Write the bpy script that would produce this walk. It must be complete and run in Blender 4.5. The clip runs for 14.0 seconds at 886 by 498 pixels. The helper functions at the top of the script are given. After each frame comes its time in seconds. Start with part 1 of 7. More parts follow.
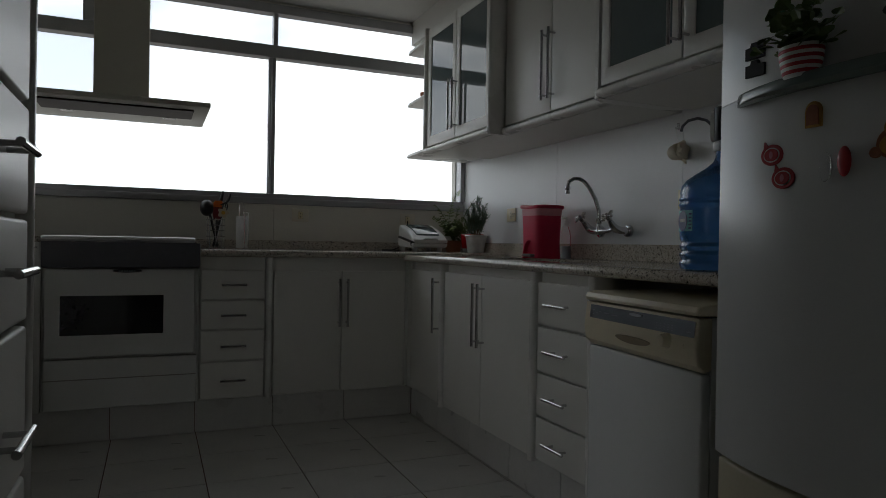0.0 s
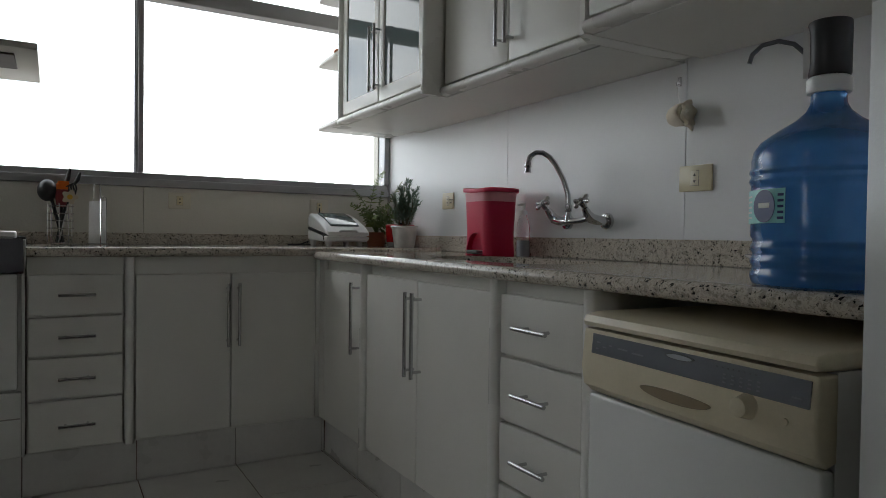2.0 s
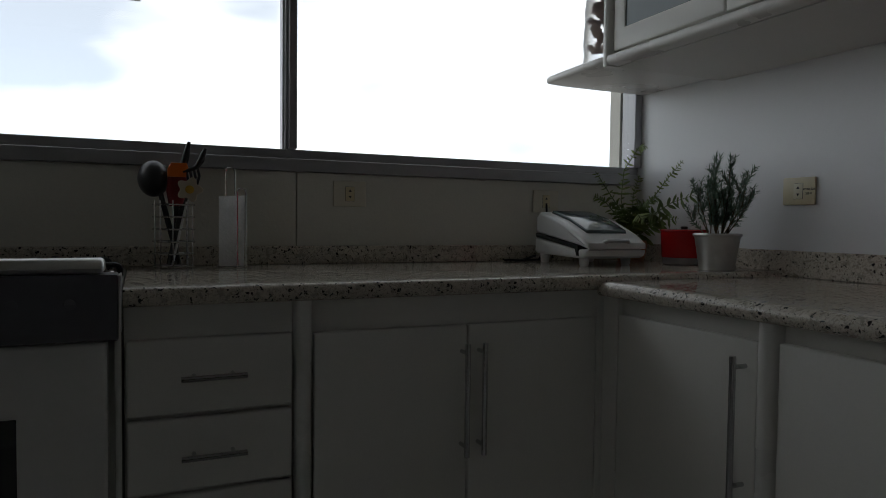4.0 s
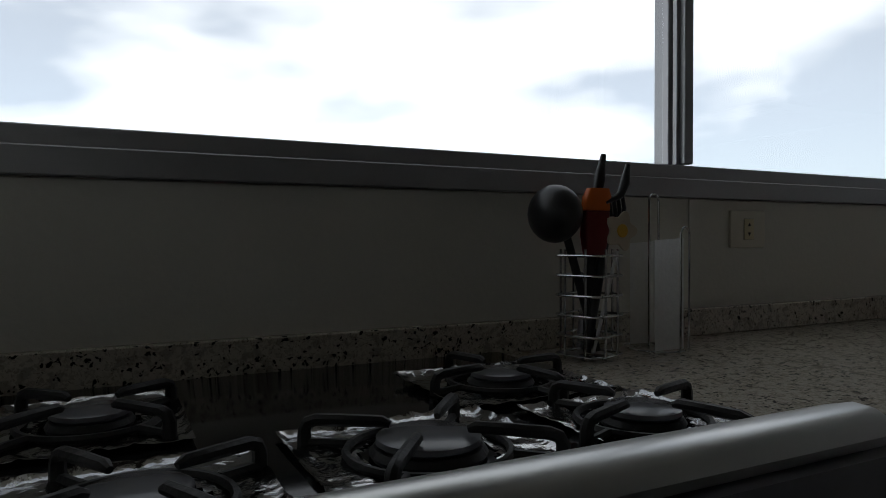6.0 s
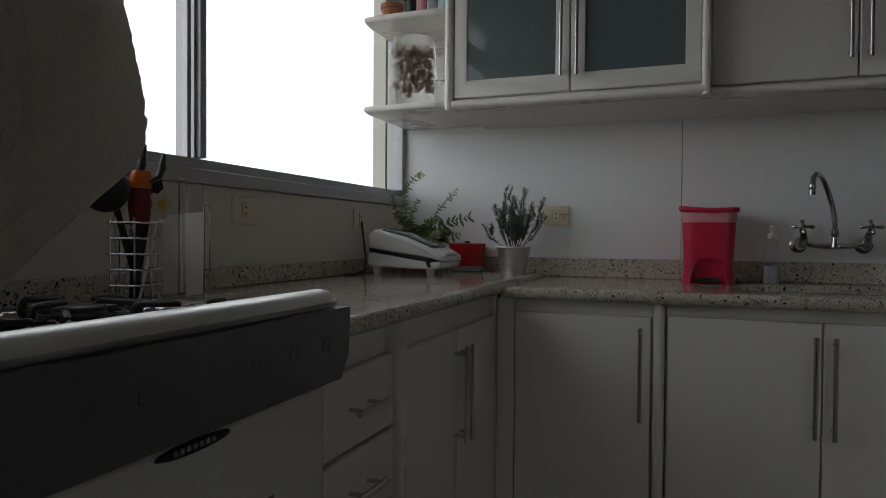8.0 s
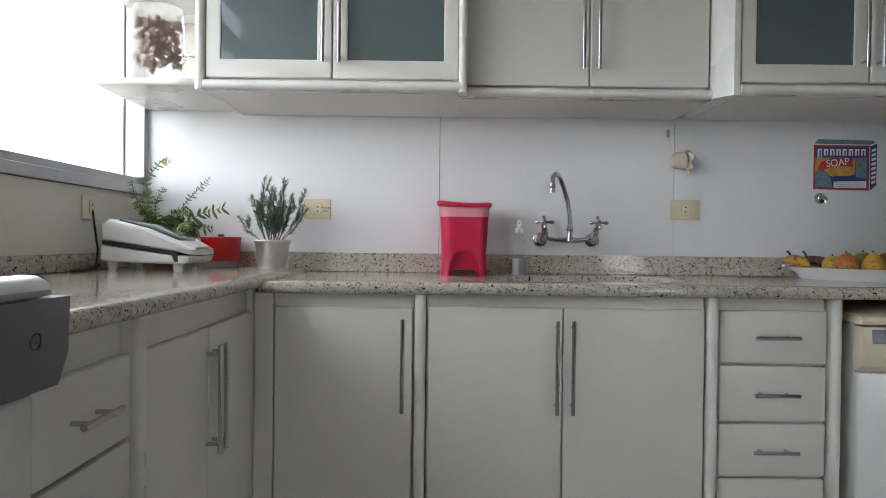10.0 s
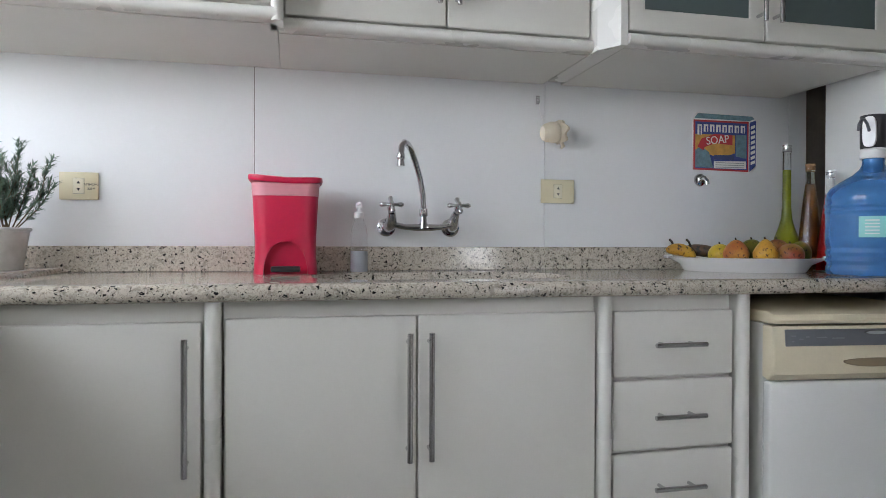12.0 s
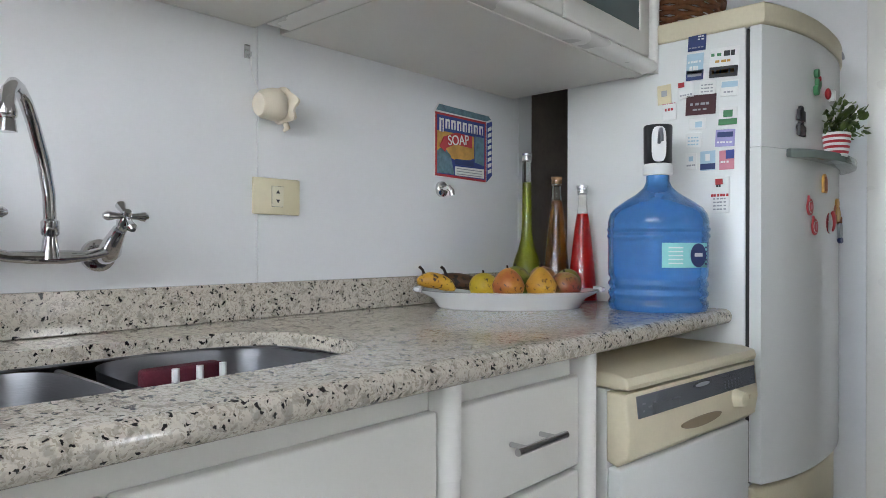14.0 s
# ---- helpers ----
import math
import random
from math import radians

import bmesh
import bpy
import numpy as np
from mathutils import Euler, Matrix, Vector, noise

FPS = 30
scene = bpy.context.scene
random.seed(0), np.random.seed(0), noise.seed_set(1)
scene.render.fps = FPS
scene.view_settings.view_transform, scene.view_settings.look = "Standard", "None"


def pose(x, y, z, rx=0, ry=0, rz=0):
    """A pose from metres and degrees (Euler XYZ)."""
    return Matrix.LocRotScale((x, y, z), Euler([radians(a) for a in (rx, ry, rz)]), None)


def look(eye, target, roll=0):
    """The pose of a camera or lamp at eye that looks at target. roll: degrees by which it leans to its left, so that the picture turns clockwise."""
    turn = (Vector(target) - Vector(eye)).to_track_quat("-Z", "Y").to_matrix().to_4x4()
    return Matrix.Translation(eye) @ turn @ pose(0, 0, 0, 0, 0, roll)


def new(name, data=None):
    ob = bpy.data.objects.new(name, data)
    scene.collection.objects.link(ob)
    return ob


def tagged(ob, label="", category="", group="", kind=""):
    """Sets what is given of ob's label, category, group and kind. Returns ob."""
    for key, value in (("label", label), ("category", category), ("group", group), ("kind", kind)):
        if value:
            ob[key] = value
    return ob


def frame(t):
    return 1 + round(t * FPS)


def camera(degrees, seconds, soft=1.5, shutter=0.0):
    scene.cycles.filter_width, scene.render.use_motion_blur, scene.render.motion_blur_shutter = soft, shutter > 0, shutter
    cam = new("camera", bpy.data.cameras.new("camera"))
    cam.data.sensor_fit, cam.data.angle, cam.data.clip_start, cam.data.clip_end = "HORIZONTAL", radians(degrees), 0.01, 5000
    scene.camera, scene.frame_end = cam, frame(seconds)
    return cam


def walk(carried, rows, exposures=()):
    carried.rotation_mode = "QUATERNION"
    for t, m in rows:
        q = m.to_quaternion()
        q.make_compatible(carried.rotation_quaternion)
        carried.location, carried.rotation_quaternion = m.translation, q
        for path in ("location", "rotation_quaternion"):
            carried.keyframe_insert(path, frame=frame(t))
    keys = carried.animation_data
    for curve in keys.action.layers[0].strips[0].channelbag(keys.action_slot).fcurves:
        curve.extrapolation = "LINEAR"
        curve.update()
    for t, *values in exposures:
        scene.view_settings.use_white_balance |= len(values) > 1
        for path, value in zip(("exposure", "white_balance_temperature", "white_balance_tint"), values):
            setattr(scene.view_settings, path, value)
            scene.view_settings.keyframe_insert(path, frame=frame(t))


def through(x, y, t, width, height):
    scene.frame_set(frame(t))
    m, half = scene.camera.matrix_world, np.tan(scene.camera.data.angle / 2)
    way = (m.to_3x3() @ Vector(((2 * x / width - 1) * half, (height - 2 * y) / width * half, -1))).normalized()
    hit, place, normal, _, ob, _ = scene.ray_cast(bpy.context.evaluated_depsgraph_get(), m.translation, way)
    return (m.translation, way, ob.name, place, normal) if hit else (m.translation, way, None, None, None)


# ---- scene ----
cam = camera(67.0, 14.0, soft=0.8)
PATH = [
    (0, (-0.011, 0.091, 0.91), (0.781, 1.928, 0.899), 1),
    (0.5, (-0.027, 0.106, 0.936), (0.993, 1.824, 0.921), 1),
    (1, (0.097, 0.209, 0.968), (1.166, 1.898, 0.943), 0.9),
    (1.5, (0.176, 0.446, 0.963), (1.253, 2.131, 0.933), 1),
    (2, (0.262, 0.747, 0.93), (1.27, 2.475, 0.889), 0.8),
    (2.2, (0.297, 0.872, 0.922), (1.266, 2.623, 0.874), 0.7),
    (4.3, (0.169, 2.281, 0.997), (0.982, 4.107, 0.919), 0.7),
    (4.5, (0.117, 2.396, 0.998), (0.926, 4.223, 0.922), 0.7),
    (5, (-0.044, 2.712, 1.006), (0.785, 4.531, 0.935), 0.6),
    (5.5, (-0.209, 2.965, 1.029), (0.631, 4.78, 0.979), -0.1),
    (6, (-0.359, 3.042, 1.051), (0.537, 4.83, 1.020), -0.1),
    (6.5, (-0.489, 2.987, 1.045), (0.518, 4.714, 1.017), -0.1),
    (7, (-0.595, 2.93, 1.02), (0.756, 4.405, 0.991), -0.1),
    (7.5, (-0.676, 2.886, 1.013), (1.017, 3.95, 0.972), 0.4),
    (8, (-0.708, 2.843, 1.004), (1.166, 3.539, 0.966), 0.4),
    (8.5, (-0.72, 2.815, 0.989), (1.238, 3.22, 0.951), 0.5),
    (8.7, (-0.725, 2.803, 0.983), (1.25, 3.11, 0.944), 0.6),
    (10.8, (-0.48, 2.893, 0.969), (1.516, 2.771, 0.952), 0.3),
    (11, (-0.427, 2.864, 0.981), (1.566, 2.696, 0.962), 0.2),
    (11.5, (-0.306, 2.805, 0.982), (1.675, 2.53, 0.967), 0.2),
    (12, (-0.127, 2.778, 0.936), (1.824, 2.336, 0.92), 0.2),
    (12.5, (0.07, 2.74, 0.932), (1.954, 2.068, 0.913), 0.1),
    (13, (0.279, 2.748, 0.964), (2.084, 1.886, 0.951), 0.2),
    (13.5, (0.451, 2.771, 0.992), (2.094, 1.63, 0.984), 0.3),
    (14, (0.645, 2.749, 0.996), (1.991, 1.27, 0.991), 0.1),
]
EXPOSURES = [
    (0, -1.27, 6450, 10), (0.5, -1.15, 6500, 10), (1, -0.7, 6500, 10), (1.5, -0.25, 6500, 10), (2.2, -0.05, 6500, 10), (4.3, -1.65, 6350, 10), (5, -1.7, 6300, 10),
    (6.5, -1.7, 6300, 10), (7, -1.55, 6350, 12), (7.5, -1.1, 6500, 12), (8, -0.95, 6600, 12), (8.7, -0.1, 6600, 12), (10.8, 1.24, 6300, 14), (11.5, 1.27, 6300, 14), (12.5, 1.45, 6300, 13), (14, 1.62, 6250, 12),
]
walk(cam, [(t, look(eye, target, roll)) for t, eye, target, roll in PATH], EXPOSURES)

# ---- light: bright hazy sky through the kitchen window ----
world = bpy.data.worlds.new("sky")
scene.world = world
world.use_nodes = True
WN, WL = world.node_tree.nodes, world.node_tree.links
sky = WN.new("ShaderNodeTexSky")
sky.sky_type = "NISHITA"
sky.sun_disc = False
sky.sun_elevation, sky.sun_rotation = radians(65), radians(160)
sky.dust_density, sky.ozone_density = 0.8, 3.0
wco = WN.new("ShaderNodeTexCoord")
wmap = WN.new("ShaderNodeMapping")
wmap.inputs["Scale"].default_value = (1.0, 1.0, 2.6)
wmap.inputs["Location"].default_value = (-34.3, 11.0, 10.3)
cloud = WN.new("ShaderNodeTexNoise")
cloud.inputs["Scale"].default_value = 2.4
cloud.inputs["Detail"].default_value = 4
cloud.inputs["Roughness"].default_value = 0.55
cramp = WN.new("ShaderNodeValToRGB")
cramp.color_ramp.elements[0].position, cramp.color_ramp.elements[0].color = 0.41, (0.55, 0.55, 0.55, 1)
cramp.color_ramp.elements[1].position, cramp.color_ramp.elements[1].color = 0.54, (1, 1, 1, 1)
wmix = WN.new("ShaderNodeMixRGB")
wmix.inputs[2].default_value = (25.0, 25.6, 26.2, 1)
wbg = WN["Background"]
wbg.inputs["Strength"].default_value = 0.15
WL.new(wco.outputs["Generated"], wmap.inputs["Vector"])
WL.new(wmap.outputs["Vector"], cloud.inputs["Vector"])
WL.new(cloud.outputs["Fac"], cramp.inputs["Fac"])
WL.new(cramp.outputs["Color"], wmix.inputs[0])
wblue = WN.new("ShaderNodeMixRGB")
wblue.blend_type = "MULTIPLY"
wblue.inputs[0].default_value, wblue.inputs[2].default_value = 1.0, (0.92, 1.42, 1.70, 1)
WL.new(sky.outputs["Color"], wblue.inputs[1])
WL.new(wblue.outputs["Color"], wmix.inputs[1])
wsep, wedge, wground = WN.new("ShaderNodeSeparateXYZ"), WN.new("ShaderNodeMapRange"), WN.new("ShaderNodeMixRGB")
wedge.inputs["From Min"].default_value, wedge.inputs["From Max"].default_value = -0.06, 0.0
wground.inputs[1].default_value = (4.2, 4.0, 3.7, 1)
WL.new(wco.outputs["Generated"], wsep.inputs[0])
WL.new(wsep.outputs["Z"], wedge.inputs["Value"])
WL.new(wedge.outputs["Result"], wground.inputs[0])
wfall, whaze = WN.new("ShaderNodeMapRange"), WN.new("ShaderNodeMixRGB")
whaze.blend_type = "MULTIPLY"
whaze.inputs[0].default_value = 1.0
wfall.inputs["From Min"].default_value, wfall.inputs["From Max"].default_value = 0.05, 0.75
wfall.inputs["To Min"].default_value, wfall.inputs["To Max"].default_value = 1.3, 0.6
WL.new(wsep.outputs["Z"], wfall.inputs["Value"])
WL.new(wmix.outputs["Color"], whaze.inputs[1])
WL.new(wfall.outputs["Result"], whaze.inputs[2])
WL.new(whaze.outputs["Color"], wground.inputs[2])
WL.new(wground.outputs["Color"], wbg.inputs["Color"])

sun = new("sun", bpy.data.lights.new("sun", "SUN"))
sun.data.energy, sun.data.angle, sun.data.color = 1.0, radians(10), (1.0, 0.96, 0.9)
sun.matrix_world = pose(0, 0, 5, 25, 0, -20)


# ---- materials ----
def mat(name, color, rough=0.5, metal=0.0, vary=0.06, scale=6.0, bump=0.0, bscale=60.0, stretch=(1, 1, 1), coat=0.0, wear=0.0, spec=0.5, detail=3.0):
    """A painted, plastic or metal surface: two scales of tone, fine relief, uneven gloss."""
    m = bpy.data.materials.new(name)
    m.use_nodes = True
    n, l = m.node_tree.nodes, m.node_tree.links
    p = n["Principled BSDF"]
    p.inputs["Roughness"].default_value, p.inputs["Metallic"].default_value = rough, metal
    p.inputs["Coat Weight"].default_value = coat
    p.inputs["Specular IOR Level"].default_value = spec
    co, mp = n.new("ShaderNodeTexCoord"), n.new("ShaderNodeMapping")
    mp.inputs["Scale"].default_value = stretch
    l.new(co.outputs["Object"], mp.inputs["Vector"])
    big, fine = n.new("ShaderNodeTexNoise"), n.new("ShaderNodeTexNoise")
    big.inputs["Scale"].default_value, big.inputs["Detail"].default_value = scale, detail
    fine.inputs["Scale"].default_value, fine.inputs["Detail"].default_value = bscale, 4
    l.new(mp.outputs["Vector"], big.inputs["Vector"])
    l.new(mp.outputs["Vector"], fine.inputs["Vector"])
    add = n.new("ShaderNodeMath")
    add.operation = "MULTIPLY_ADD"
    add.inputs[1].default_value = 0.35
    l.new(fine.outputs["Fac"], add.inputs[0])
    l.new(big.outputs["Fac"], add.inputs[2])
    ramp = n.new("ShaderNodeValToRGB")
    ramp.color_ramp.elements[0].position, ramp.color_ramp.elements[1].position = 0.45, 0.9
    ramp.color_ramp.elements[0].color = (*[c * (1 - vary) for c in color], 1)
    ramp.color_ramp.elements[1].color = (*[min(1, c * (1 + vary)) for c in color], 1)
    l.new(add.outputs[0], ramp.inputs["Fac"])
    l.new(ramp.outputs["Color"], p.inputs["Base Color"])
    rr = n.new("ShaderNodeMapRange")
    rr.inputs["To Min"].default_value, rr.inputs["To Max"].default_value = max(0.02, rough * (1 - wear)), min(1, rough * (1 + wear) + 0.001)
    l.new(big.outputs["Fac"], rr.inputs["Value"])
    l.new(rr.outputs["Result"], p.inputs["Roughness"])
    if bump:
        b = n.new("ShaderNodeBump")
        b.inputs["Strength"].default_value, b.inputs["Distance"].default_value = bump, 0.002
        l.new(fine.outputs["Fac"], b.inputs["Height"])
        l.new(b.outputs["Normal"], p.inputs["Normal"])
    return m


def granite(name, light, mid, dark):
    m = bpy.data.materials.new(name)
    m.use_nodes = True
    n, l = m.node_tree.nodes, m.node_tree.links
    p = n["Principled BSDF"]
    p.inputs["Roughness"].default_value = 0.11
    co = n.new("ShaderNodeTexCoord")
    warp = n.new("ShaderNodeTexNoise")
    warp.inputs["Scale"].default_value, warp.inputs["Detail"].default_value = 90, 3
    wm = n.new("ShaderNodeMixRGB")
    wm.blend_type = "LINEAR_LIGHT"
    wm.inputs[0].default_value = 0.011
    l.new(co.outputs["Object"], warp.inputs["Vector"])
    l.new(co.outputs["Object"], wm.inputs[1])
    l.new(warp.outputs["Color"], wm.inputs[2])
    grain, fleck = n.new("ShaderNodeTexVoronoi"), n.new("ShaderNodeTexVoronoi")
    grain.inputs["Scale"].default_value = 340
    fleck.inputs["Scale"].default_value = 155
    l.new(wm.outputs["Color"], grain.inputs["Vector"])
    l.new(wm.outputs["Color"], fleck.inputs["Vector"])
    sep, pick = n.new("ShaderNodeSeparateColor"), n.new("ShaderNodeSeparateColor")
    l.new(grain.outputs["Color"], sep.inputs["Color"])
    l.new(fleck.outputs["Color"], pick.inputs["Color"])
    r1 = n.new("ShaderNodeValToRGB")
    r1.color_ramp.elements[0].color, r1.color_ramp.elements[0].position = (*mid, 1), 0.05
    r1.color_ramp.elements[1].color, r1.color_ramp.elements[1].position = (*light, 1), 0.55
    l.new(sep.outputs["Red"], r1.inputs["Fac"])
    # black mica: one cell in three holds a fleck, of a size of its own
    size = n.new("ShaderNodeMapRange")
    size.inputs["From Min"].default_value, size.inputs["From Max"].default_value = 0.47, 1.0
    size.inputs["To Min"].default_value, size.inputs["To Max"].default_value = 0.0, 0.56
    l.new(pick.outputs["Red"], size.inputs["Value"])
    r2 = n.new("ShaderNodeMath")
    r2.operation = "SUBTRACT"
    l.new(size.outputs["Result"], r2.inputs[0])
    l.new(fleck.outputs["Distance"], r2.inputs[1])
    edge = n.new("ShaderNodeMapRange")
    edge.inputs["From Min"].default_value, edge.inputs["From Max"].default_value = -0.04, 0.08
    l.new(r2.outputs[0], edge.inputs["Value"])
    mx = n.new("ShaderNodeMixRGB")
    mx.inputs[2].default_value = (*dark, 1)
    l.new(edge.outputs["Result"], mx.inputs[0])
    # grey-brown feldspar patches between the flecks
    patch_, pr, pm = n.new("ShaderNodeTexNoise"), n.new("ShaderNodeMapRange"), n.new("ShaderNodeMixRGB")
    patch_.inputs["Scale"].default_value, patch_.inputs["Detail"].default_value = 75, 3
    pr.inputs["From Min"].default_value, pr.inputs["From Max"].default_value = 0.55, 0.63
    pr.inputs["To Max"].default_value = 0.5
    pm.inputs[2].default_value = (mid[0] * 0.55, mid[1] * 0.54, mid[2] * 0.53, 1)
    l.new(co.outputs["Object"], patch_.inputs["Vector"])
    l.new(patch_.outputs["Fac"], pr.inputs["Value"])
    l.new(pr.outputs["Result"], pm.inputs[0])
    l.new(r1.outputs["Color"], pm.inputs[1])
    l.new(pm.outputs["Color"], mx.inputs[1])
    l.new(mx.outputs["Color"], p.inputs["Base Color"])
    return m


def glass(name, color=(1, 1, 1), rough=0.0, ior=1.45):
    m = bpy.data.materials.new(name)
    m.use_nodes = True
    p = m.node_tree.nodes["Principled BSDF"]
    p.inputs["Base Color"].default_value = (*color, 1)
    p.inputs["Transmission Weight"].default_value = 1
    p.inputs["Roughness"].default_value, p.inputs["IOR"].default_value = rough, ior
    return m


def sheet(name, color, through=0.5, bump=0.3, bscale=120.0):
    """Thin paper or cloth that lets light through."""
    m = bpy.data.materials.new(name)
    m.use_nodes = True
    n, l = m.node_tree.nodes, m.node_tree.links
    n.remove(n["Principled BSDF"])
    df, tl, mix = n.new("ShaderNodeBsdfDiffuse"), n.new("ShaderNodeBsdfTranslucent"), n.new("ShaderNodeMixShader")
    co, nz, ramp, b = n.new("ShaderNodeTexCoord"), n.new("ShaderNodeTexNoise"), n.new("ShaderNodeValToRGB"), n.new("ShaderNodeBump")
    nz.inputs["Scale"].default_value, nz.inputs["Detail"].default_value = bscale, 5
    ramp.color_ramp.elements[0].color = (*[c * 0.85 for c in color], 1)
    ramp.color_ramp.elements[1].color = (*color, 1)
    b.inputs["Strength"].default_value, b.inputs["Distance"].default_value = bump, 0.002
    l.new(co.outputs["Object"], nz.inputs["Vector"])
    l.new(nz.outputs["Fac"], ramp.inputs["Fac"])
    l.new(nz.outputs["Fac"], b.inputs["Height"])
    for s in (df, tl):
        l.new(ramp.outputs["Color"], s.inputs["Color"])
        l.new(b.outputs["Normal"], s.inputs["Normal"])
    mix.inputs[0].default_value = through
    l.new(df.outputs[0], mix.inputs[1])
    l.new(tl.outputs[0], mix.inputs[2])
    l.new(mix.outputs[0], n["Material Output"].inputs["Surface"])
    return m


def pane_glass(name):
    """Thin window glass: clear with a mirror sheen."""
    m = bpy.data.materials.new(name)
    m.use_nodes = True
    n, l = m.node_tree.nodes, m.node_tree.links
    n.remove(n["Principled BSDF"])
    tr, gl, mix, fr = n.new("ShaderNodeBsdfTransparent"), n.new("ShaderNodeBsdfGlossy"), n.new("ShaderNodeMixShader"), n.new("ShaderNodeLayerWeight")
    gl.inputs["Roughness"].default_value = 0.02
    tr.inputs["Color"].default_value = (0.97, 0.98, 0.98, 1)
    pw = n.new("ShaderNodeMath")
    pw.operation = "POWER"
    pw.inputs[1].default_value = 5.0
    ad = n.new("ShaderNodeMath")
    ad.operation = "MULTIPLY_ADD"
    ad.inputs[1].default_value, ad.inputs[2].default_value = 0.6, 0.035
    l.new(fr.outputs["Facing"], pw.inputs[0])
    l.new(pw.outputs[0], ad.inputs[0])
    l.new(ad.outputs[0], mix.inputs[0])
    l.new(tr.outputs[0], mix.inputs[1])
    l.new(gl.outputs[0], mix.inputs[2])
    l.new(mix.outputs[0], n["Material Output"].inputs["Surface"])
    return m


M_LAM = mat("cream laminate", (0.76, 0.75, 0.70), 0.38, vary=0.03, scale=3, bump=0.03, bscale=220, wear=0.2)
M_POST = mat("cream lacquered edge", (0.80, 0.79, 0.75), 0.28, vary=0.03, scale=5, wear=0.2)
M_WALLP = mat("white wall laminate", (0.80, 0.81, 0.82), 0.35, vary=0.02, scale=2, bump=0.04, bscale=160, wear=0.15)
M_WALL = mat("off-white wall paint", (0.72, 0.70, 0.63), 0.75, vary=0.04, scale=2, bump=0.25, bscale=120)
# For walls out of view: kept dark so they throw back less light.
M_BACK = mat("warm grey low-bounce wall paint", (0.30, 0.28, 0.25), 0.8, vary=0.05, scale=2, bump=0.25, bscale=120)
M_CEIL = mat("ceiling paint", (0.80, 0.79, 0.76), 0.8, vary=0.03, scale=2, bump=0.2, bscale=90)
M_TILE = mat("pale ceramic floor tile", (0.64, 0.63, 0.60), 0.3, vary=0.07, scale=5, bump=0.05, bscale=50, wear=0.35)
M_GROUT = mat("brown grout", (0.16, 0.11, 0.09), 0.85, vary=0.2, scale=20, bump=0.4, bscale=200)
M_GRAN = granite("speckled granite", (0.62, 0.57, 0.485), (0.40, 0.355, 0.29), (0.014, 0.014, 0.014))
M_CHROME = mat("polished chrome", (0.62, 0.62, 0.63), 0.08, 1.0, vary=0.03, wear=0.4)
M_STEEL = mat("brushed steel", (0.55, 0.55, 0.56), 0.28, 1.0, vary=0.05, scale=8, bump=0.08, bscale=150, stretch=(1, 1, 14), wear=0.3)
M_BAR = mat("dull steel bar", (0.52, 0.52, 0.52), 0.16, 1.0, vary=0.06, scale=12, wear=0.3)
M_SINK = mat("brushed sink steel", (0.26, 0.26, 0.27), 0.34, 1.0, vary=0.08, scale=8, bump=0.08, bscale=90, stretch=(1, 1, 6), wear=0.2)
M_SILVER = mat("satin silver trim", (0.62, 0.62, 0.61), 0.32, 0.9, vary=0.05, scale=7, wear=0.2)
M_ALU = mat("grey anodised aluminium", (0.42, 0.42, 0.43), 0.42, 0.5, vary=0.06, scale=9, bump=0.04, bscale=140, wear=0.2)
M_RUBBER = mat("black gasket", (0.02, 0.02, 0.02), 0.7)
M_PANE = pane_glass("window glass")
M_CABGLASS = mat("grey tinted cabinet glass", (0.12, 0.155, 0.155), 0.04, vary=0.05, scale=2)
M_ENAMEL = mat("white enamel", (0.72, 0.72, 0.69), 0.25, vary=0.03, scale=3, wear=0.2)
M_FRIDGE = mat("white fridge paint", (0.76, 0.77, 0.75), 0.22, vary=0.025, scale=3, bump=0.12, bscale=260, wear=0.15)
M_YELLOWED = mat("yellowed cream plastic", (0.70, 0.63, 0.46), 0.42, vary=0.07, scale=5, bump=0.05, bscale=150, wear=0.2)
M_DARKP = mat("dark grey control panel", (0.12, 0.12, 0.137), 0.3, vary=0.1, scale=6, wear=0.2)
M_BLACKGL = mat("black oven glass", (0.012, 0.012, 0.014), 0.06, vary=0.2)
M_IRON = mat("black cast iron", (0.018, 0.018, 0.018), 0.5, vary=0.3, scale=30, bump=0.4, bscale=200)
M_COOK = mat("black cooktop glass", (0.01, 0.01, 0.011), 0.1, vary=0.3)
M_FOIL = mat("crumpled aluminium foil", (0.50, 0.50, 0.50), 0.12, 1.0, vary=0.12, scale=20, bump=1.0, bscale=60, wear=0.3)
M_HOOD = mat("beige hood enamel", (0.62, 0.60, 0.52), 0.35, vary=0.04, scale=4, wear=0.2)
M_HOODD = mat("dark hood filter", (0.05, 0.035, 0.03), 0.5, vary=0.2, scale=12)
M_BLACKPL = mat("black plastic", (0.02, 0.02, 0.022), 0.35, vary=0.2, scale=12)
# Dark wall core: shade of the unclad gaps is put into this colour.
M_SHADEWALL = mat("dark brown gap-shade wall", (0.15, 0.125, 0.105), 0.9, vary=0.2, scale=8, bump=0.4, bscale=90)
M_GROOVESHADE = mat("grey groove shade", (0.35, 0.33, 0.30), 0.7, vary=0.1)

# ---- building helpers ----
BASE = {}


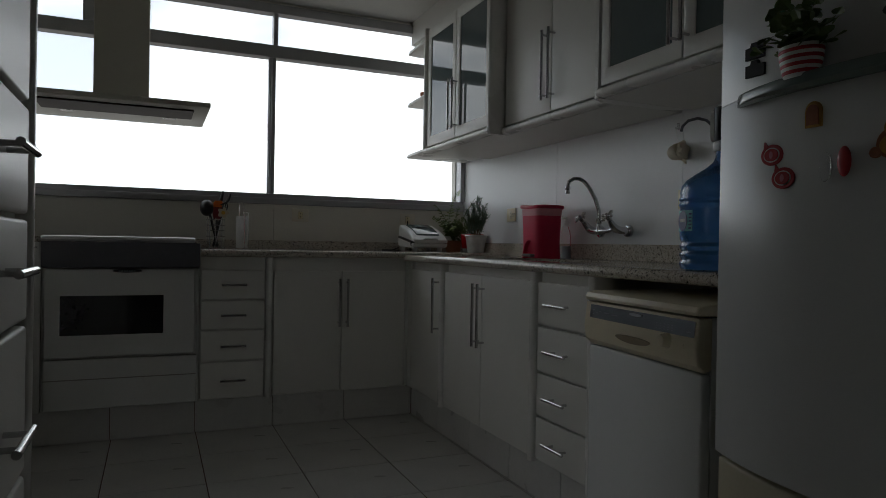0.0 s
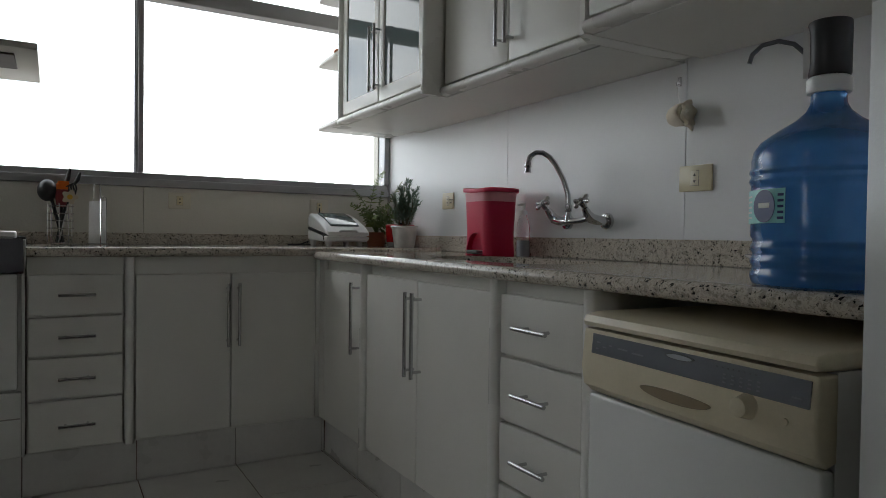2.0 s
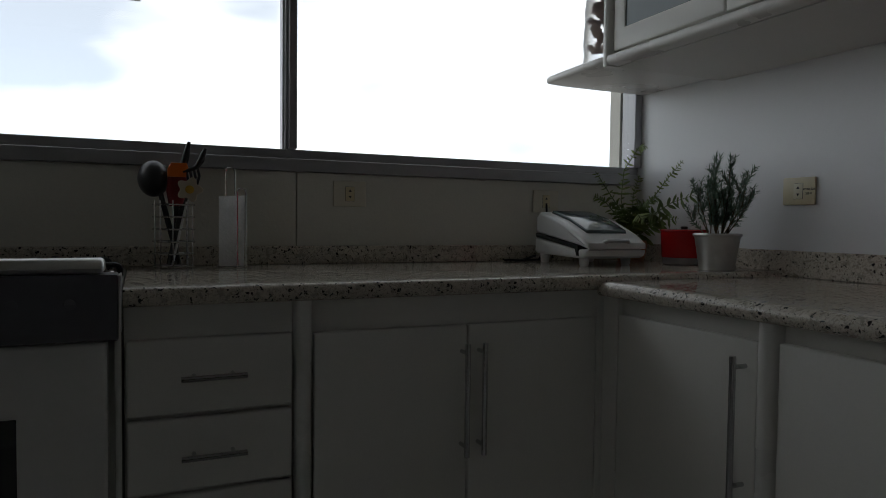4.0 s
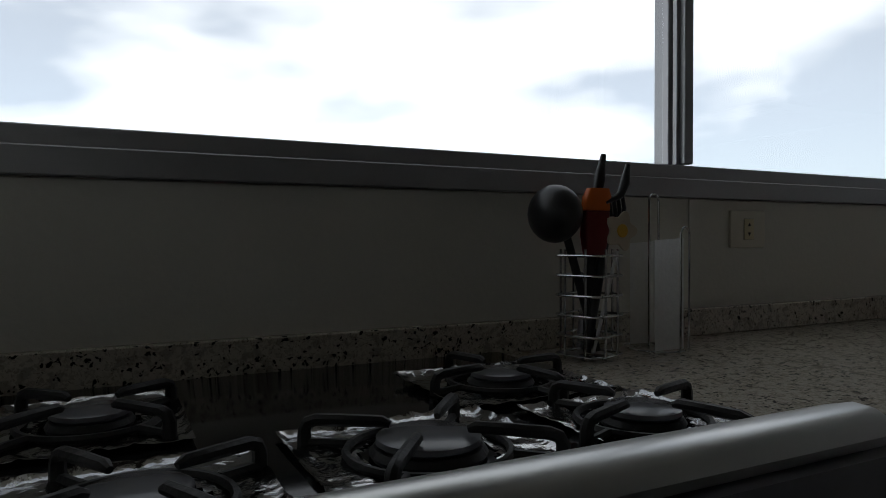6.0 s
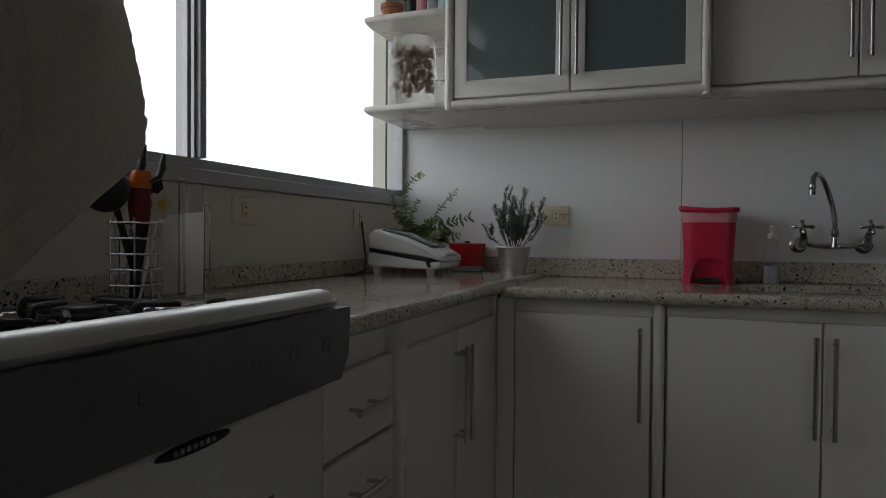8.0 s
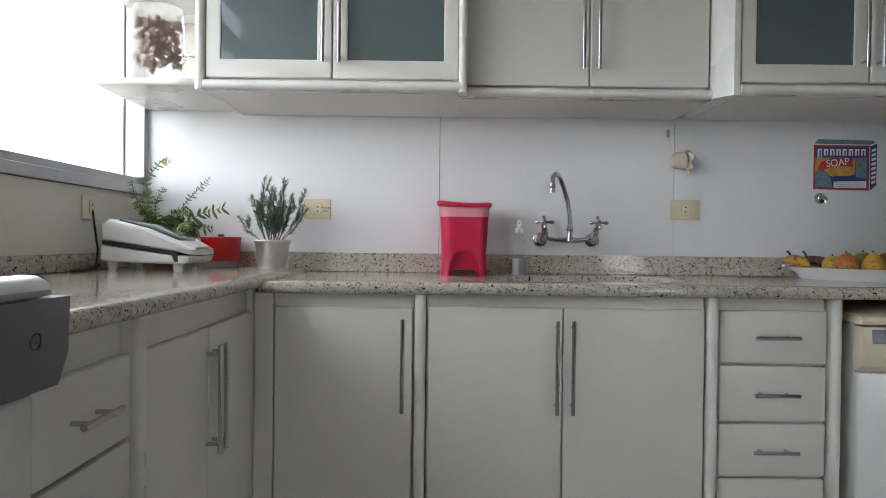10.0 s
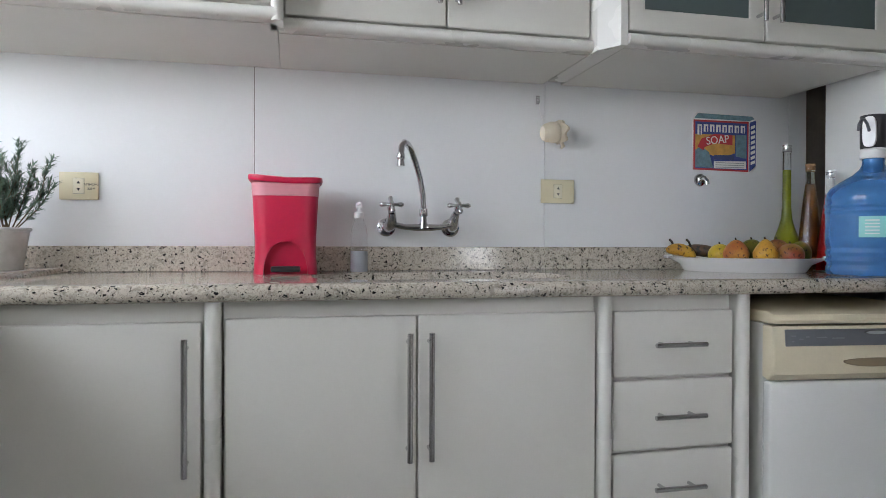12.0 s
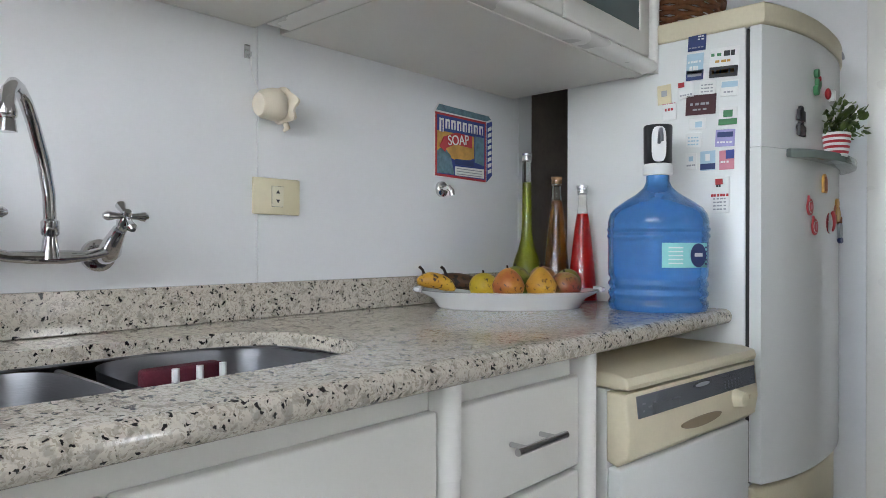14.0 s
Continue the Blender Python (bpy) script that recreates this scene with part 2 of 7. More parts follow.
def add_box(bm, x0, x1, y0, y1, z0, z1, bevel=0.0, seg=2):
    r = bmesh.ops.create_cube(bm, size=1.0)
    vs = r["verts"]
    for v in vs:
        v.co = Vector((x0 + (v.co.x + 0.5) * (x1 - x0), y0 + (v.co.y + 0.5) * (y1 - y0), z0 + (v.co.z + 0.5) * (z1 - z0)))
    if bevel:
        es = list({e for v in vs for e in v.link_edges})
        bmesh.ops.bevel(bm, geom=es, offset=bevel, segments=seg, profile=0.5, affect="EDGES")


def box(x0, x1, y0, y1, z0, z1, bevel=0.0, seg=2):
    bm = bmesh.new()
    add_box(bm, x0, x1, y0, y1, z0, z1, bevel, seg)
    return bm


def ring_frame(d):
    d = d.normalized()
    up = Vector((0, 0, 1)) if abs(d.z) < 0.9 else Vector((1, 0, 0))
    a = d.cross(up).normalized()
    return a, d.cross(a).normalized()


def add_tube(bm, pts, radius, n=10, caps=True):
    """A round bar along pts; radius may be a list."""
    pts = [Vector(p) for p in pts]
    rad = radius if isinstance(radius, (list, tuple)) else [radius] * len(pts)
    rings, a = [], None
    for i, p in enumerate(pts):
        d = pts[min(i + 1, len(pts) - 1)] - pts[max(i - 1, 0)]
        if d.length < 1e-9:
            d = Vector((0, 0, 1))
        if a is None:
            a, b = ring_frame(d)
        else:
            d.normalize()
            a = (a - d * a.dot(d)).normalized()
            b = d.cross(a)
        rings.append([bm.verts.new(p + rad[i] * (math.cos(t) * a + math.sin(t) * b)) for t in [2 * math.pi * k / n for k in range(n)]])
    for r0, r1 in zip(rings, rings[1:]):
        for k in range(n):
            bm.faces.new((r0[k], r0[(k + 1) % n], r1[(k + 1) % n], r1[k]))
    if caps:
        bm.faces.new(rings[0][::-1])
        bm.faces.new(rings[-1])


def tube(pts, radius, n=10, caps=True):
    bm = bmesh.new()
    add_tube(bm, pts, radius, n, caps)
    return bm


def add_lathe(bm, cx, cy, cz, profile, n=32, sx=1.0, sy=1.0, caps=True):
    """Turned about the vertical: profile of (radius, height)."""
    rings = [[bm.verts.new((cx + sx * r * math.cos(2 * math.pi * k / n), cy + sy * r * math.sin(2 * math.pi * k / n), cz + h)) for k in range(n)] for r, h in profile]
    for r0, r1 in zip(rings, rings[1:]):
        for k in range(n):
            bm.faces.new((r0[k], r0[(k + 1) % n], r1[(k + 1) % n], r1[k]))
    if caps:
        bm.faces.new(rings[0][::-1])
        bm.faces.new(rings[-1])


def lathe(cx, cy, cz, profile, n=32, sx=1.0, sy=1.0, caps=True):
    bm = bmesh.new()
    add_lathe(bm, cx, cy, cz, profile, n, sx, sy, caps)
    return bm


def prism(outline, axis, a0, a1, bevel=0.0, seg=2):
    """An outline pulled along an axis: x takes (y, z), y takes (x, z), z takes (x, y)."""
    bm = bmesh.new()

    def at(u, v, w):
        return {"x": (w, u, v), "y": (u, w, v), "z": (u, v, w)}[axis]
    v0 = [bm.verts.new(at(u, v, a0)) for u, v in outline]
    v1 = [bm.verts.new(at(u, v, a1)) for u, v in outline]
    k = len(outline)
    f0, f1 = bm.faces.new(v0), bm.faces.new(v1)
    for i in range(k):
        bm.faces.new((v0[i], v0[(i + 1) % k], v1[(i + 1) % k], v1[i]))
    bmesh.ops.recalc_face_normals(bm, faces=bm.faces)
    if bevel:
        bmesh.ops.bevel(bm, geom=list({e for f in (f0, f1) for e in f.edges}), offset=bevel, segments=seg, profile=0.5, affect="EDGES")
    return bm


def mesh_of(bm, name, material, base=(0, 0, 0), smooth=True):
    bmesh.ops.recalc_face_normals(bm, faces=bm.faces)
    bmesh.ops.translate(bm, verts=bm.verts, vec=-Vector(base))
    me = bpy.data.meshes.new(name)
    bm.to_mesh(me)
    bm.free()
    me.materials.append(material)
    if smooth:
        me.set_sharp_from_angle(angle=radians(40))
        me.polygons.foreach_set("use_smooth", [True] * len(me.polygons))
    return me


def thing(name, base, label, category, group=""):
    ob = tagged(new(name), label, category, group)
    ob.location = base
    ob.empty_display_size = 0.05
    BASE[ob.name] = Vector(base)
    return ob


def part(name, bm, material, parent, label="", smooth=True):
    base = BASE[parent.name]
    ob = new(name, mesh_of(bm, name, material, base, smooth))
    ob.parent = parent
    BASE[ob.name] = base
    return tagged(ob, label)


def solid(name, bm, material, label, category, base=(0, 0, 0), kind="", group="", smooth=True):
    ob = new(name, mesh_of(bm, name, material, base, smooth))
    ob.location = base
    BASE[ob.name] = Vector(base)
    return tagged(ob, label, category, group, kind)


def structure(name, bm, material, label, category, smooth=False):
    return solid(name, bm, material, label, category, kind="structure", smooth=smooth)


def handle_v(parent, x, y, z0, z1, out, name="handle"):
    """Upright bar handle on a door; out: the way it stands off."""
    o = Vector(out)
    bm = tube([Vector((x, y, z0)) + o * 0.032, Vector((x, y, z1)) + o * 0.032], 0.006, 12)
    for z in (z0 + 0.02, z1 - 0.02):
        add_tube(bm, [Vector((x, y, z)) - o * 0.002, Vector((x, y, z)) + o * 0.032], 0.0045, 8)
    return part(name, bm, M_BAR, parent, "slim chrome bar handle")


def handle_h(parent, p0, p1, out, material=None):
    o, a, b = Vector(out), Vector(p0), Vector(p1)
    bm = tube([a + o * 0.03, b + o * 0.03], 0.0055, 12)
    for f in (0.2, 0.8):
        q = a.lerp(b, f)
        add_tube(bm, [q - o * 0.002, q + o * 0.03], 0.004, 8)
    return part("handle", bm, material or M_BAR, parent, "slim chrome bar handle")

# ---- the room ----
FZ, XR, YW, CEIL = 0.012, 1.79, 3.955, 2.27
XL, YB = -1.75, -1.60
floor = structure("floor", box(XL - 0.2, XR + 0.2, YB - 0.2, YW + 0.1, -0.15, FZ - 0.003), M_GROUT, "brown grouted bed of the tiled kitchen floor", "floor")
ceiling = structure("ceiling", box(XL - 0.2, XR + 0.2, YB - 0.2, YW + 0.1, CEIL, CEIL + 0.15), M_CEIL, "plain off-white painted kitchen ceiling", "ceiling")
# Unseen opening, added and sized to let fill daylight onto the cabinets.
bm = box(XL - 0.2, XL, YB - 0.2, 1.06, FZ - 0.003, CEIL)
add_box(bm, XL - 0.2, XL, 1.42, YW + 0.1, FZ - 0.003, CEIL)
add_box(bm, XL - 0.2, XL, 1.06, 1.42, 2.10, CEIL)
structure("wall_left", bm, M_BACK, "unseen warm grey wall with an added slot for fill daylight", "wall")
# Unseen rear wall, added well back to weaken bounce on the fridge.
structure("wall_rear", box(XL, XR + 0.2, YB - 0.2, YB, FZ - 0.003, CEIL), M_BACK, "plain warm grey unseen rear wall, set back for less bounce", "wall")
structure("wall_pier", box(0.93, XR - 0.001, 0.34, 0.515, FZ - 0.003, CEIL), M_WALLP, "pale grey wall end beside the refrigerator", "wall")
wall_right = structure("wall_right", box(XR + 0.006, XR + 0.2, YB, YW + 0.1, FZ - 0.003, CEIL), M_SHADEWALL, "wall clad in large white laminate panels", "wall")
# Panels stop short by the fridge and worktop, where the painted shade shows.
for y0, y1, z0 in ((YB, 0.34, FZ), (1.10, 1.167, 0.84), (1.1685, 2.0275, 0.84), (2.029, 2.8775, 0.84), (2.879, YW, 0.84)):
    part("panel", box(XR, XR + 0.008, y0, y1, z0, CEIL, 0.001, 1), M_WALLP, wall_right, smooth=False)

# window wall with its opening
WX0, WX1, WZ0, WZ1 = -0.62, XR, 1.125, 2.25
bm = box(XL, XR + 0.2, YW, YW + 0.11, FZ - 0.003, WZ0)
add_box(bm, XL, WX0, YW, YW + 0.11, WZ0, CEIL)
add_box(bm, WX0, XR + 0.2, YW, YW + 0.11, WZ1, CEIL)
add_box(bm, WX1 - 0.035, XR + 0.2, YW + 0.055, YW + 0.11, WZ0, WZ1)
wall_window = structure("wall_window", bm, M_WALL, "window wall, off-white below the long window", "wall")
for x0, x1 in ((-0.57, 0.603), (0.606, 1.786)):
    part("panel", box(x0, x1, YW - 0.008, YW - 0.0005, 0.86, WZ0 - 0.002, 0.001, 1), M_WALL, wall_window, smooth=False)

window = tagged(thing("window_1", (0.6, YW, WZ0), "long grey aluminium sliding window with clear panes", "window"), kind="structure")
FY0, FY1 = YW - 0.02, YW + 0.05
bm = box(WX0, WX1, FY0, FY1, WZ0, WZ0 + 0.035, 0.002, 1)
add_box(bm, WX0, WX1, FY0 + 0.018, FY1, WZ0 + 0.0355, WZ0 + 0.061, 0.002, 1)
part("window_sill", bm, M_ALU, window, "grey aluminium bottom rail")
part("window_frame", box(WX0, WX1, FY0, FY1, WZ1 - 0.05, WZ1, 0.002, 1), M_ALU, window)
part("window_frame", box(WX0, WX1, FY0, FY1, 1.950, 2.020, 0.003, 1), M_ALU, window, "thick grey transom")
part("window_frame", box(WX1 - 0.03, WX1, FY0, FY1, WZ0 + 0.0615, 1.949, 0.002, 1), M_ALU, window)
part("window_frame", box(WX1 - 0.03, WX1, FY0, FY1, 2.021, WZ1 - 0.051, 0.002, 1), M_ALU, window)
part("window_frame", box(WX0, WX0 + 0.03, FY0, FY1, WZ0 + 0.0615, 1.949, 0.002, 1), M_ALU, window)
bm = box(0.569, 0.5815, FY0 + 0.028, FY1 - 0.004, WZ0 + 0.0615, 1.949, 0.002, 1)
add_box(bm, 0.5825, 0.604, FY0 + 0.001, FY1 - 0.03, WZ0 + 0.0615, 1.949, 0.002, 1)
add_box(bm, 0.574, 0.5815, FY0 + 0.014, FY0 + 0.023, WZ0 + 0.0615, 1.949)
part("mullion", bm, M_ALU, window, "overlapping grey sash stiles")
part("mullion", box(0.590, 0.614, FY0, FY1, 2.021, WZ1 - 0.051, 0.002, 1), M_ALU, window)
part("mullion", box(-0.36, -0.30, FY0, FY1, 2.021, WZ1 - 0.051, 0.002, 1), M_ALU, window)
for x0, x1, z0, z1 in ((WX0 + 0.031, 0.559, WZ0 + 0.05, 1.949), (0.605, WX1 - 0.031, WZ0 + 0.05, 1.949), (-0.299, 0.589, 2.021, WZ1 - 0.051), (0.615, WX1 - 0.031, 2.021, WZ1 - 0.051), (WX0 + 0.031, -0.361, 2.021, WZ1 - 0.051)):
    pane = part("pane", box(x0, x1, YW + 0.012, YW + 0.015, z0, z1), M_PANE, window, "clear glass pane", smooth=False)
    pane.visible_shadow = False

# ---- worktops ----
TB, TR = 0.872, 0.858
EDGE_X, EDGE_Y = 1.178, 3.352


def nosing(front, back, top, thick=0.034):
    """Profile of a slab with a fully rounded front."""
    r, s = thick / 2, 1 if back > front else -1
    pts = [(front + s * (r - r * math.cos(a)), top - r + r * math.sin(a)) for a in [math.pi / 2 - math.pi * k / 10 for k in range(11)]]
    return pts + [(back, top - thick), (back, top)]


wt = thing("worktop", (0.98, 3.65, TB - 0.034), "speckled grey granite worktop under the window", "worktop")
part("front_edge", prism(nosing(EDGE_Y, EDGE_Y + 0.05, TB), "x", 0.186, XR - 0.001), M_GRAN, wt, "rounded granite edge")
part("slab", box(0.186, XR - 0.001, EDGE_Y + 0.05, YW - 0.001, TB - 0.034, TB), M_GRAN, wt)
SINK = (1.475, 2.42, 0.345, 0.625)  # centre x, centre y, depth, length of the cut-out


def stadium(cx, cy, dx, dy, n=10, power=3.2):
    pts = []
    for k in range(4 * n):
        a = 2 * math.pi * k / (4 * n)
        c, s = math.cos(a), math.sin(a)
        pts.append((cx + dx / 2 * math.copysign(abs(c) ** (2 / power), c), cy + dy / 2 * math.copysign(abs(s) ** (2 / power), s)))
    return pts


def slab_with_hole(x0, x1, y0, y1, z0, z1, hole):
    """A slab with a rounded cut-out, as a ring of quads round it."""
    bm = bmesh.new()
    cx, cy = sum(p[0] for p in hole) / len(hole), sum(p[1] for p in hole) / len(hole)
    rings = []
    for z, edge in ((z0, 0), (z1, 0)):
        outer = []
        for hx, hy in hole:
            dx, dy = hx - cx, hy - cy
            f = min((x1 - cx) / dx if dx > 1e-6 else 1e9, (x0 - cx) / dx if dx < -1e-6 else 1e9, (y1 - cy) / dy if dy > 1e-6 else 1e9, (y0 - cy) / dy if dy < -1e-6 else 1e9)
            outer.append(bm.verts.new((cx + dx * f, cy + dy * f, z)))
        inner = [bm.verts.new((hx, hy, z)) for hx, hy in hole]
        rings.append((outer, inner))
    k = len(hole)
    (o0, i0), (o1, i1) = rings
    for a in range(k):
        b = (a + 1) % k
        bm.faces.new((o1[a], o1[b], i1[b], i1[a]))
        bm.faces.new((o0[a], i0[a], i0[b], o0[b]))
        bm.faces.new((i0[a], i1[a], i1[b], i0[b]))
        bm.faces.new((o0[a], o0[b], o1[b], o1[a]))
    return bm


SY0, SY1 = SINK[1] - 0.40, SINK[1] + 0.40
XS = EDGE_X + 0.05
wt = thing("worktop", (1.48, 2.28, TR - 0.034), "speckled grey granite worktop with an oval sink cut-out", "worktop")
part("front_edge", prism(nosing(EDGE_X, XS, TR), "y", 1.196, EDGE_Y + 0.012), M_GRAN, wt, "rounded granite edge")
bm = box(XS, XR - 0.001, 1.196, SY0, TR - 0.034, TR)
add_box(bm, XS, XR - 0.001, SY1, EDGE_Y + 0.012, TR - 0.034, TR)
hole = stadium(*SINK)
ring = slab_with_hole(XS, XR - 0.001, SY0, SY1, TR - 0.022, TR, hole)
me_tmp = bpy.data.meshes.new("ring")
ring.to_mesh(me_tmp)
ring.free()
bm.from_mesh(me_tmp)
bmesh.ops.remove_doubles(bm, verts=bm.verts, dist=0.0002)
part("slab", bm, M_GRAN, wt)

trim = structure("trim_1", box(XR - 0.020, XR - 0.001, 1.196, YW - 0.022, TR + 0.0005, 0.927, 0.002, 1), M_GRAN, "granite upstand strip along the panelled wall", "upstand", True)
bm = box(-0.57, XR - 0.001, YW - 0.028, YW - 0.0085, TB + 0.0005, 0.922, 0.002, 1)
structure("trim_2", bm, M_GRAN, "granite upstand strip under the window", "upstand", True)

# ---- base cabinets ----
FXR, FYB = 1.213, 3.385
KICK = 0.165


def post(parent, horizontal, a, front, z0, z1, w=0.030, depth=0.5):
    """Rounded upright between two units."""
    r = w / 2
    pts = [(a - r, front + 0.06)] + [(a - r * math.cos(t), front + r - r * math.sin(t) - 0.016) for t in [math.pi * k / 8 for k in range(9)]] + [(a + r, front + 0.06)]
    if horizontal:
        bm = prism(pts, "z", z0, z1)
    else:
        bm = prism([(v, u) for u, v in pts], "z", z0, z1)
    return part("post", bm, M_POST, parent, "rounded cream upright")


def panel_front(facing, a0, a1, z0, z1, front, thick=0.018):
    if facing == "x":
        return box(front, front + thick, a0, a1, z0, z1, 0.004, 3)
    return box(a0, a1, front, front + thick, z0, z1, 0.004, 3)


def carcass(facing, a0, a1, z0, z1, front, back):
    if facing == "x":
        return box(front + 0.0195, back, a0, a1, z0, z1, 0.001, 1)
    return box(a0, a1, front + 0.0195, back, z0, z1, 0.001, 1)


def door_unit(label, facing, a0, a1, doors, top, posts, front, back, low=False):
    mid = (front + back) / 2
    base = (mid, (a0 + a1) / 2, KICK) if facing == "x" else ((a0 + a1) / 2, mid, KICK)
    u = thing("base_cabinet", base, label, "cabinet", "base cabinets")
    full = 0.8235 if facing == "x" else 0.8375
    part("body", carcass(facing, a0, a1, KICK, 0.64 if low else full, front, back), M_LAM, u)
    if low:
        part("top_rail", carcass(facing, a0, a1, 0.641, full, front, front + 0.05), M_LAM, u)
    for d0, d1, hy in doors:
        d = part("door", panel_front(facing, d0, d1, KICK + 0.008, top, front), M_LAM, u)
        if facing == "x":
            handle_v(d, front, hy, 0.500, 0.757, (-1, 0, 0))
        else:
            handle_v(d, hy, front, 0.494, 0.735, (0, -1, 0))
    for a in posts:
        post(u, facing == "y", a, front, KICK, 0.8238 if facing == "x" else 0.8378)
    return u


def drawer_unit(label, facing, a0, a1, edges, hlen, posts, front, back, zt=0.8235):
    mid = (front + back) / 2
    base = (mid, (a0 + a1) / 2, KICK) if facing == "x" else ((a0 + a1) / 2, mid, KICK)
    u = thing("drawer_unit", base, label, "cabinet", "base cabinets")
    part("body", carcass(facing, a0, a1, KICK, zt, front, back), M_LAM, u)
    c = (a0 + a1) / 2
    for z0, z1 in zip(edges[1:], edges):
        d = part("drawer", panel_front(facing, a0 + 0.004, a1 - 0.004, z0 + 0.004, z1 - 0.004, front), M_LAM, u)
        z = (z0 + z1) / 2
        if facing == "x":
            handle_h(d, (front, c - hlen / 2, z), (front, c + hlen / 2, z), (-1, 0, 0))
        else:
            handle_h(d, (c - hlen / 2, front, z), (c + hlen / 2, front, z), (0, -1, 0))
    for a in posts:
        post(u, facing == "y", a, front, KICK, zt + 0.0003)
    return u


door_unit("cream laminate corner cabinet with one closed door", "x", 2.940, 3.383, [(2.946, 3.328, 2.971)], 0.785, (2.924,), FXR, XR - 0.002)
door_unit("cream laminate sink cabinet with two closed doors", "x", 2.130, 2.907, [(2.134, 2.525, 2.503), (2.529, 2.903, 2.547)], 0.790, (), FXR, XR - 0.002, True)
drawer_unit("cream laminate unit with four shallow drawers", "x", 1.792, 2.096, (0.793, 0.639, 0.478, 0.325, 0.172), 0.123, (2.113, 1.772), FXR, XR - 0.002)
drawer_unit("cream laminate unit of four drawers beside the cooker", "y", 0.186, 0.484, (0.780, 0.634, 0.493, 0.346, 0.168), 0.113, (0.501,), FYB, YW - 0.03, 0.8375)
door_unit("cream laminate cabinet with two closed doors under the window worktop", "y", 0.518, 1.212, [(0.522, 0.856, 0.842), (0.860, 1.196, 0.883)], 0.772, (), FYB, YW - 0.03)

bm = box(FXR + 0.001, FXR + 0.018, 3.331, 3.384, KICK + 0.008, 0.8235, 0.002, 1)
solid("filler_panel", bm, M_LAM, "narrow cream corner filler between two cabinet runs", "panel", (FXR, 3.36, KICK), smooth=False)
bm = box(1.1985, FXR + 0.019, FYB + 0.001, FYB + 0.0185, KICK + 0.008, 0.8375, 0.002, 1)
solid("filler_panel", bm, M_LAM, "narrow cream filler strip in the cabinet corner", "panel", (FXR, FYB, KICK), smooth=False)
# tiled plinths under the cabinets
pl = structure("baseboard_1", box(1.262, XR, 1.78, 3.44, FZ - 0.002, KICK - 0.001), M_GROUT, "grey tiled plinth below the cabinets", "plinth")
y = 3.42
while y > 1.80:
    part("tile", box(1.255, 1.2625, max(y - 0.354, 1.782), y, FZ + 0.002, KICK - 0.003, 0.001, 1), M_TILE, pl, smooth=False)
    y -= 0.357
pl = structure("baseboard_2", box(-0.56, 1.26, 3.428, YW - 0.03, FZ - 0.002, KICK - 0.001), M_GROUT, "grey tiled plinth below the cooker and drawers", "plinth")
for k in range(6):
    x0 = -0.54 + 0.357 * k
    part("tile", box(x0, min(x0 + 0.354, 1.252), 3.42, 3.4285, FZ + 0.002, KICK - 0.003, 0.001, 1), M_TILE, pl, smooth=False)

# ---- wall cabinets ----
UZ, UTOP = 1.432, 2.12


def frame_of(a0, a1, z0, z1, front, rail):
    """One mitred door frame round an opening."""
    bm = bmesh.new()
    s, rings = rail * 0.8, []
    for x, d in ((front + 0.02, 0), (front + 0.004, 0), (front + 0.001, 0.002), (front, 0.005)):
        rings.append([bm.verts.new((x, y, z)) for y, z in ((a0 + d, z0 + d), (a1 - d, z0 + d), (a1 - d, z1 - d), (a0 + d, z1 - d))])
    for x, d in ((front, 0.004), (front + 0.003, 0.0), (front + 0.02, 0.0)):
        rings.append([bm.verts.new((x, y, z)) for y, z in ((a0 + s - d, z0 + rail - d), (a1 - s + d, z0 + rail - d), (a1 - s + d, z1 - rail + d), (a0 + s - d, z1 - rail + d))])
    rings.append(rings[0])
    for r0, r1 in zip(rings, rings[1:]):
        for k in range(4):
            bm.faces.new((r0[k], r0[(k + 1) % 4], r1[(k + 1) % 4], r1[k]))
    return bm


def glass_door(parent, a0, a1, z0, z1, front, rail=0.055):
    d = part("door", frame_of(a0, a1, z0, z1, front, rail), M_LAM, parent)
    part("pane", box(front + 0.006, front + 0.010, a0 + rail * 0.7, a1 - rail * 0.7, z0 + rail - 0.006, z1 - rail + 0.006), M_CABGLASS, d, "grey tinted glass", smooth=False)
    return d


def valance(parent, a0, a1, front, z0, z1):
    """Rounded lower rail below the doors."""
    r = 0.014
    pts = [(front + 0.0213, z0), (front + 0.004, z0)] + [(front - 0.004 - r * math.sin(t), z0 + r - r * math.cos(t)) for t in [math.pi * k / 6 for k in range(7)]] + [(front + 0.0213, z0 + 2 * r)]
    return part("rail", prism(pts, "y", a0, a1), M_POST, parent, "rounded cream lower rail")


def upper(label, a0, a1, front, split, glassy, posts, hz0, hz1):
    u = thing("wall_cabinet", ((front + XR) / 2, (a0 + a1) / 2, UZ), label, "cabinet", "wall cabinets")
    part("body", box(front + 0.0215, XR - 0.001, a0, a1, UZ - 0.012, UTOP, 0.001, 1), M_LAM, u)
    z0 = UZ + 0.028
    for d0, d1, hy in ((2.823 if 2.8 < a0 < 2.82 else a0 + 0.004, split - 0.002, split - 0.024), (split + 0.002, min(a1 - 0.004, 2.794) if not glassy else a1 - 0.004, split + 0.024)):
        if glassy:
            d = glass_door(u, d0, d1, z0, UTOP - 0.004, front)
        else:
            d = part("door", panel_front("x", d0, d1, z0, UTOP - 0.004, front), M_LAM, u)
        handle_v(d, front, hy, hz0, hz1, (-1, 0, 0))
    valance(u, a0, a1, front, UZ - 0.009, z0)
    for a in posts:
        post(u, False, a, front, UZ - 0.012, UTOP + 0.006, 0.026)
    return u


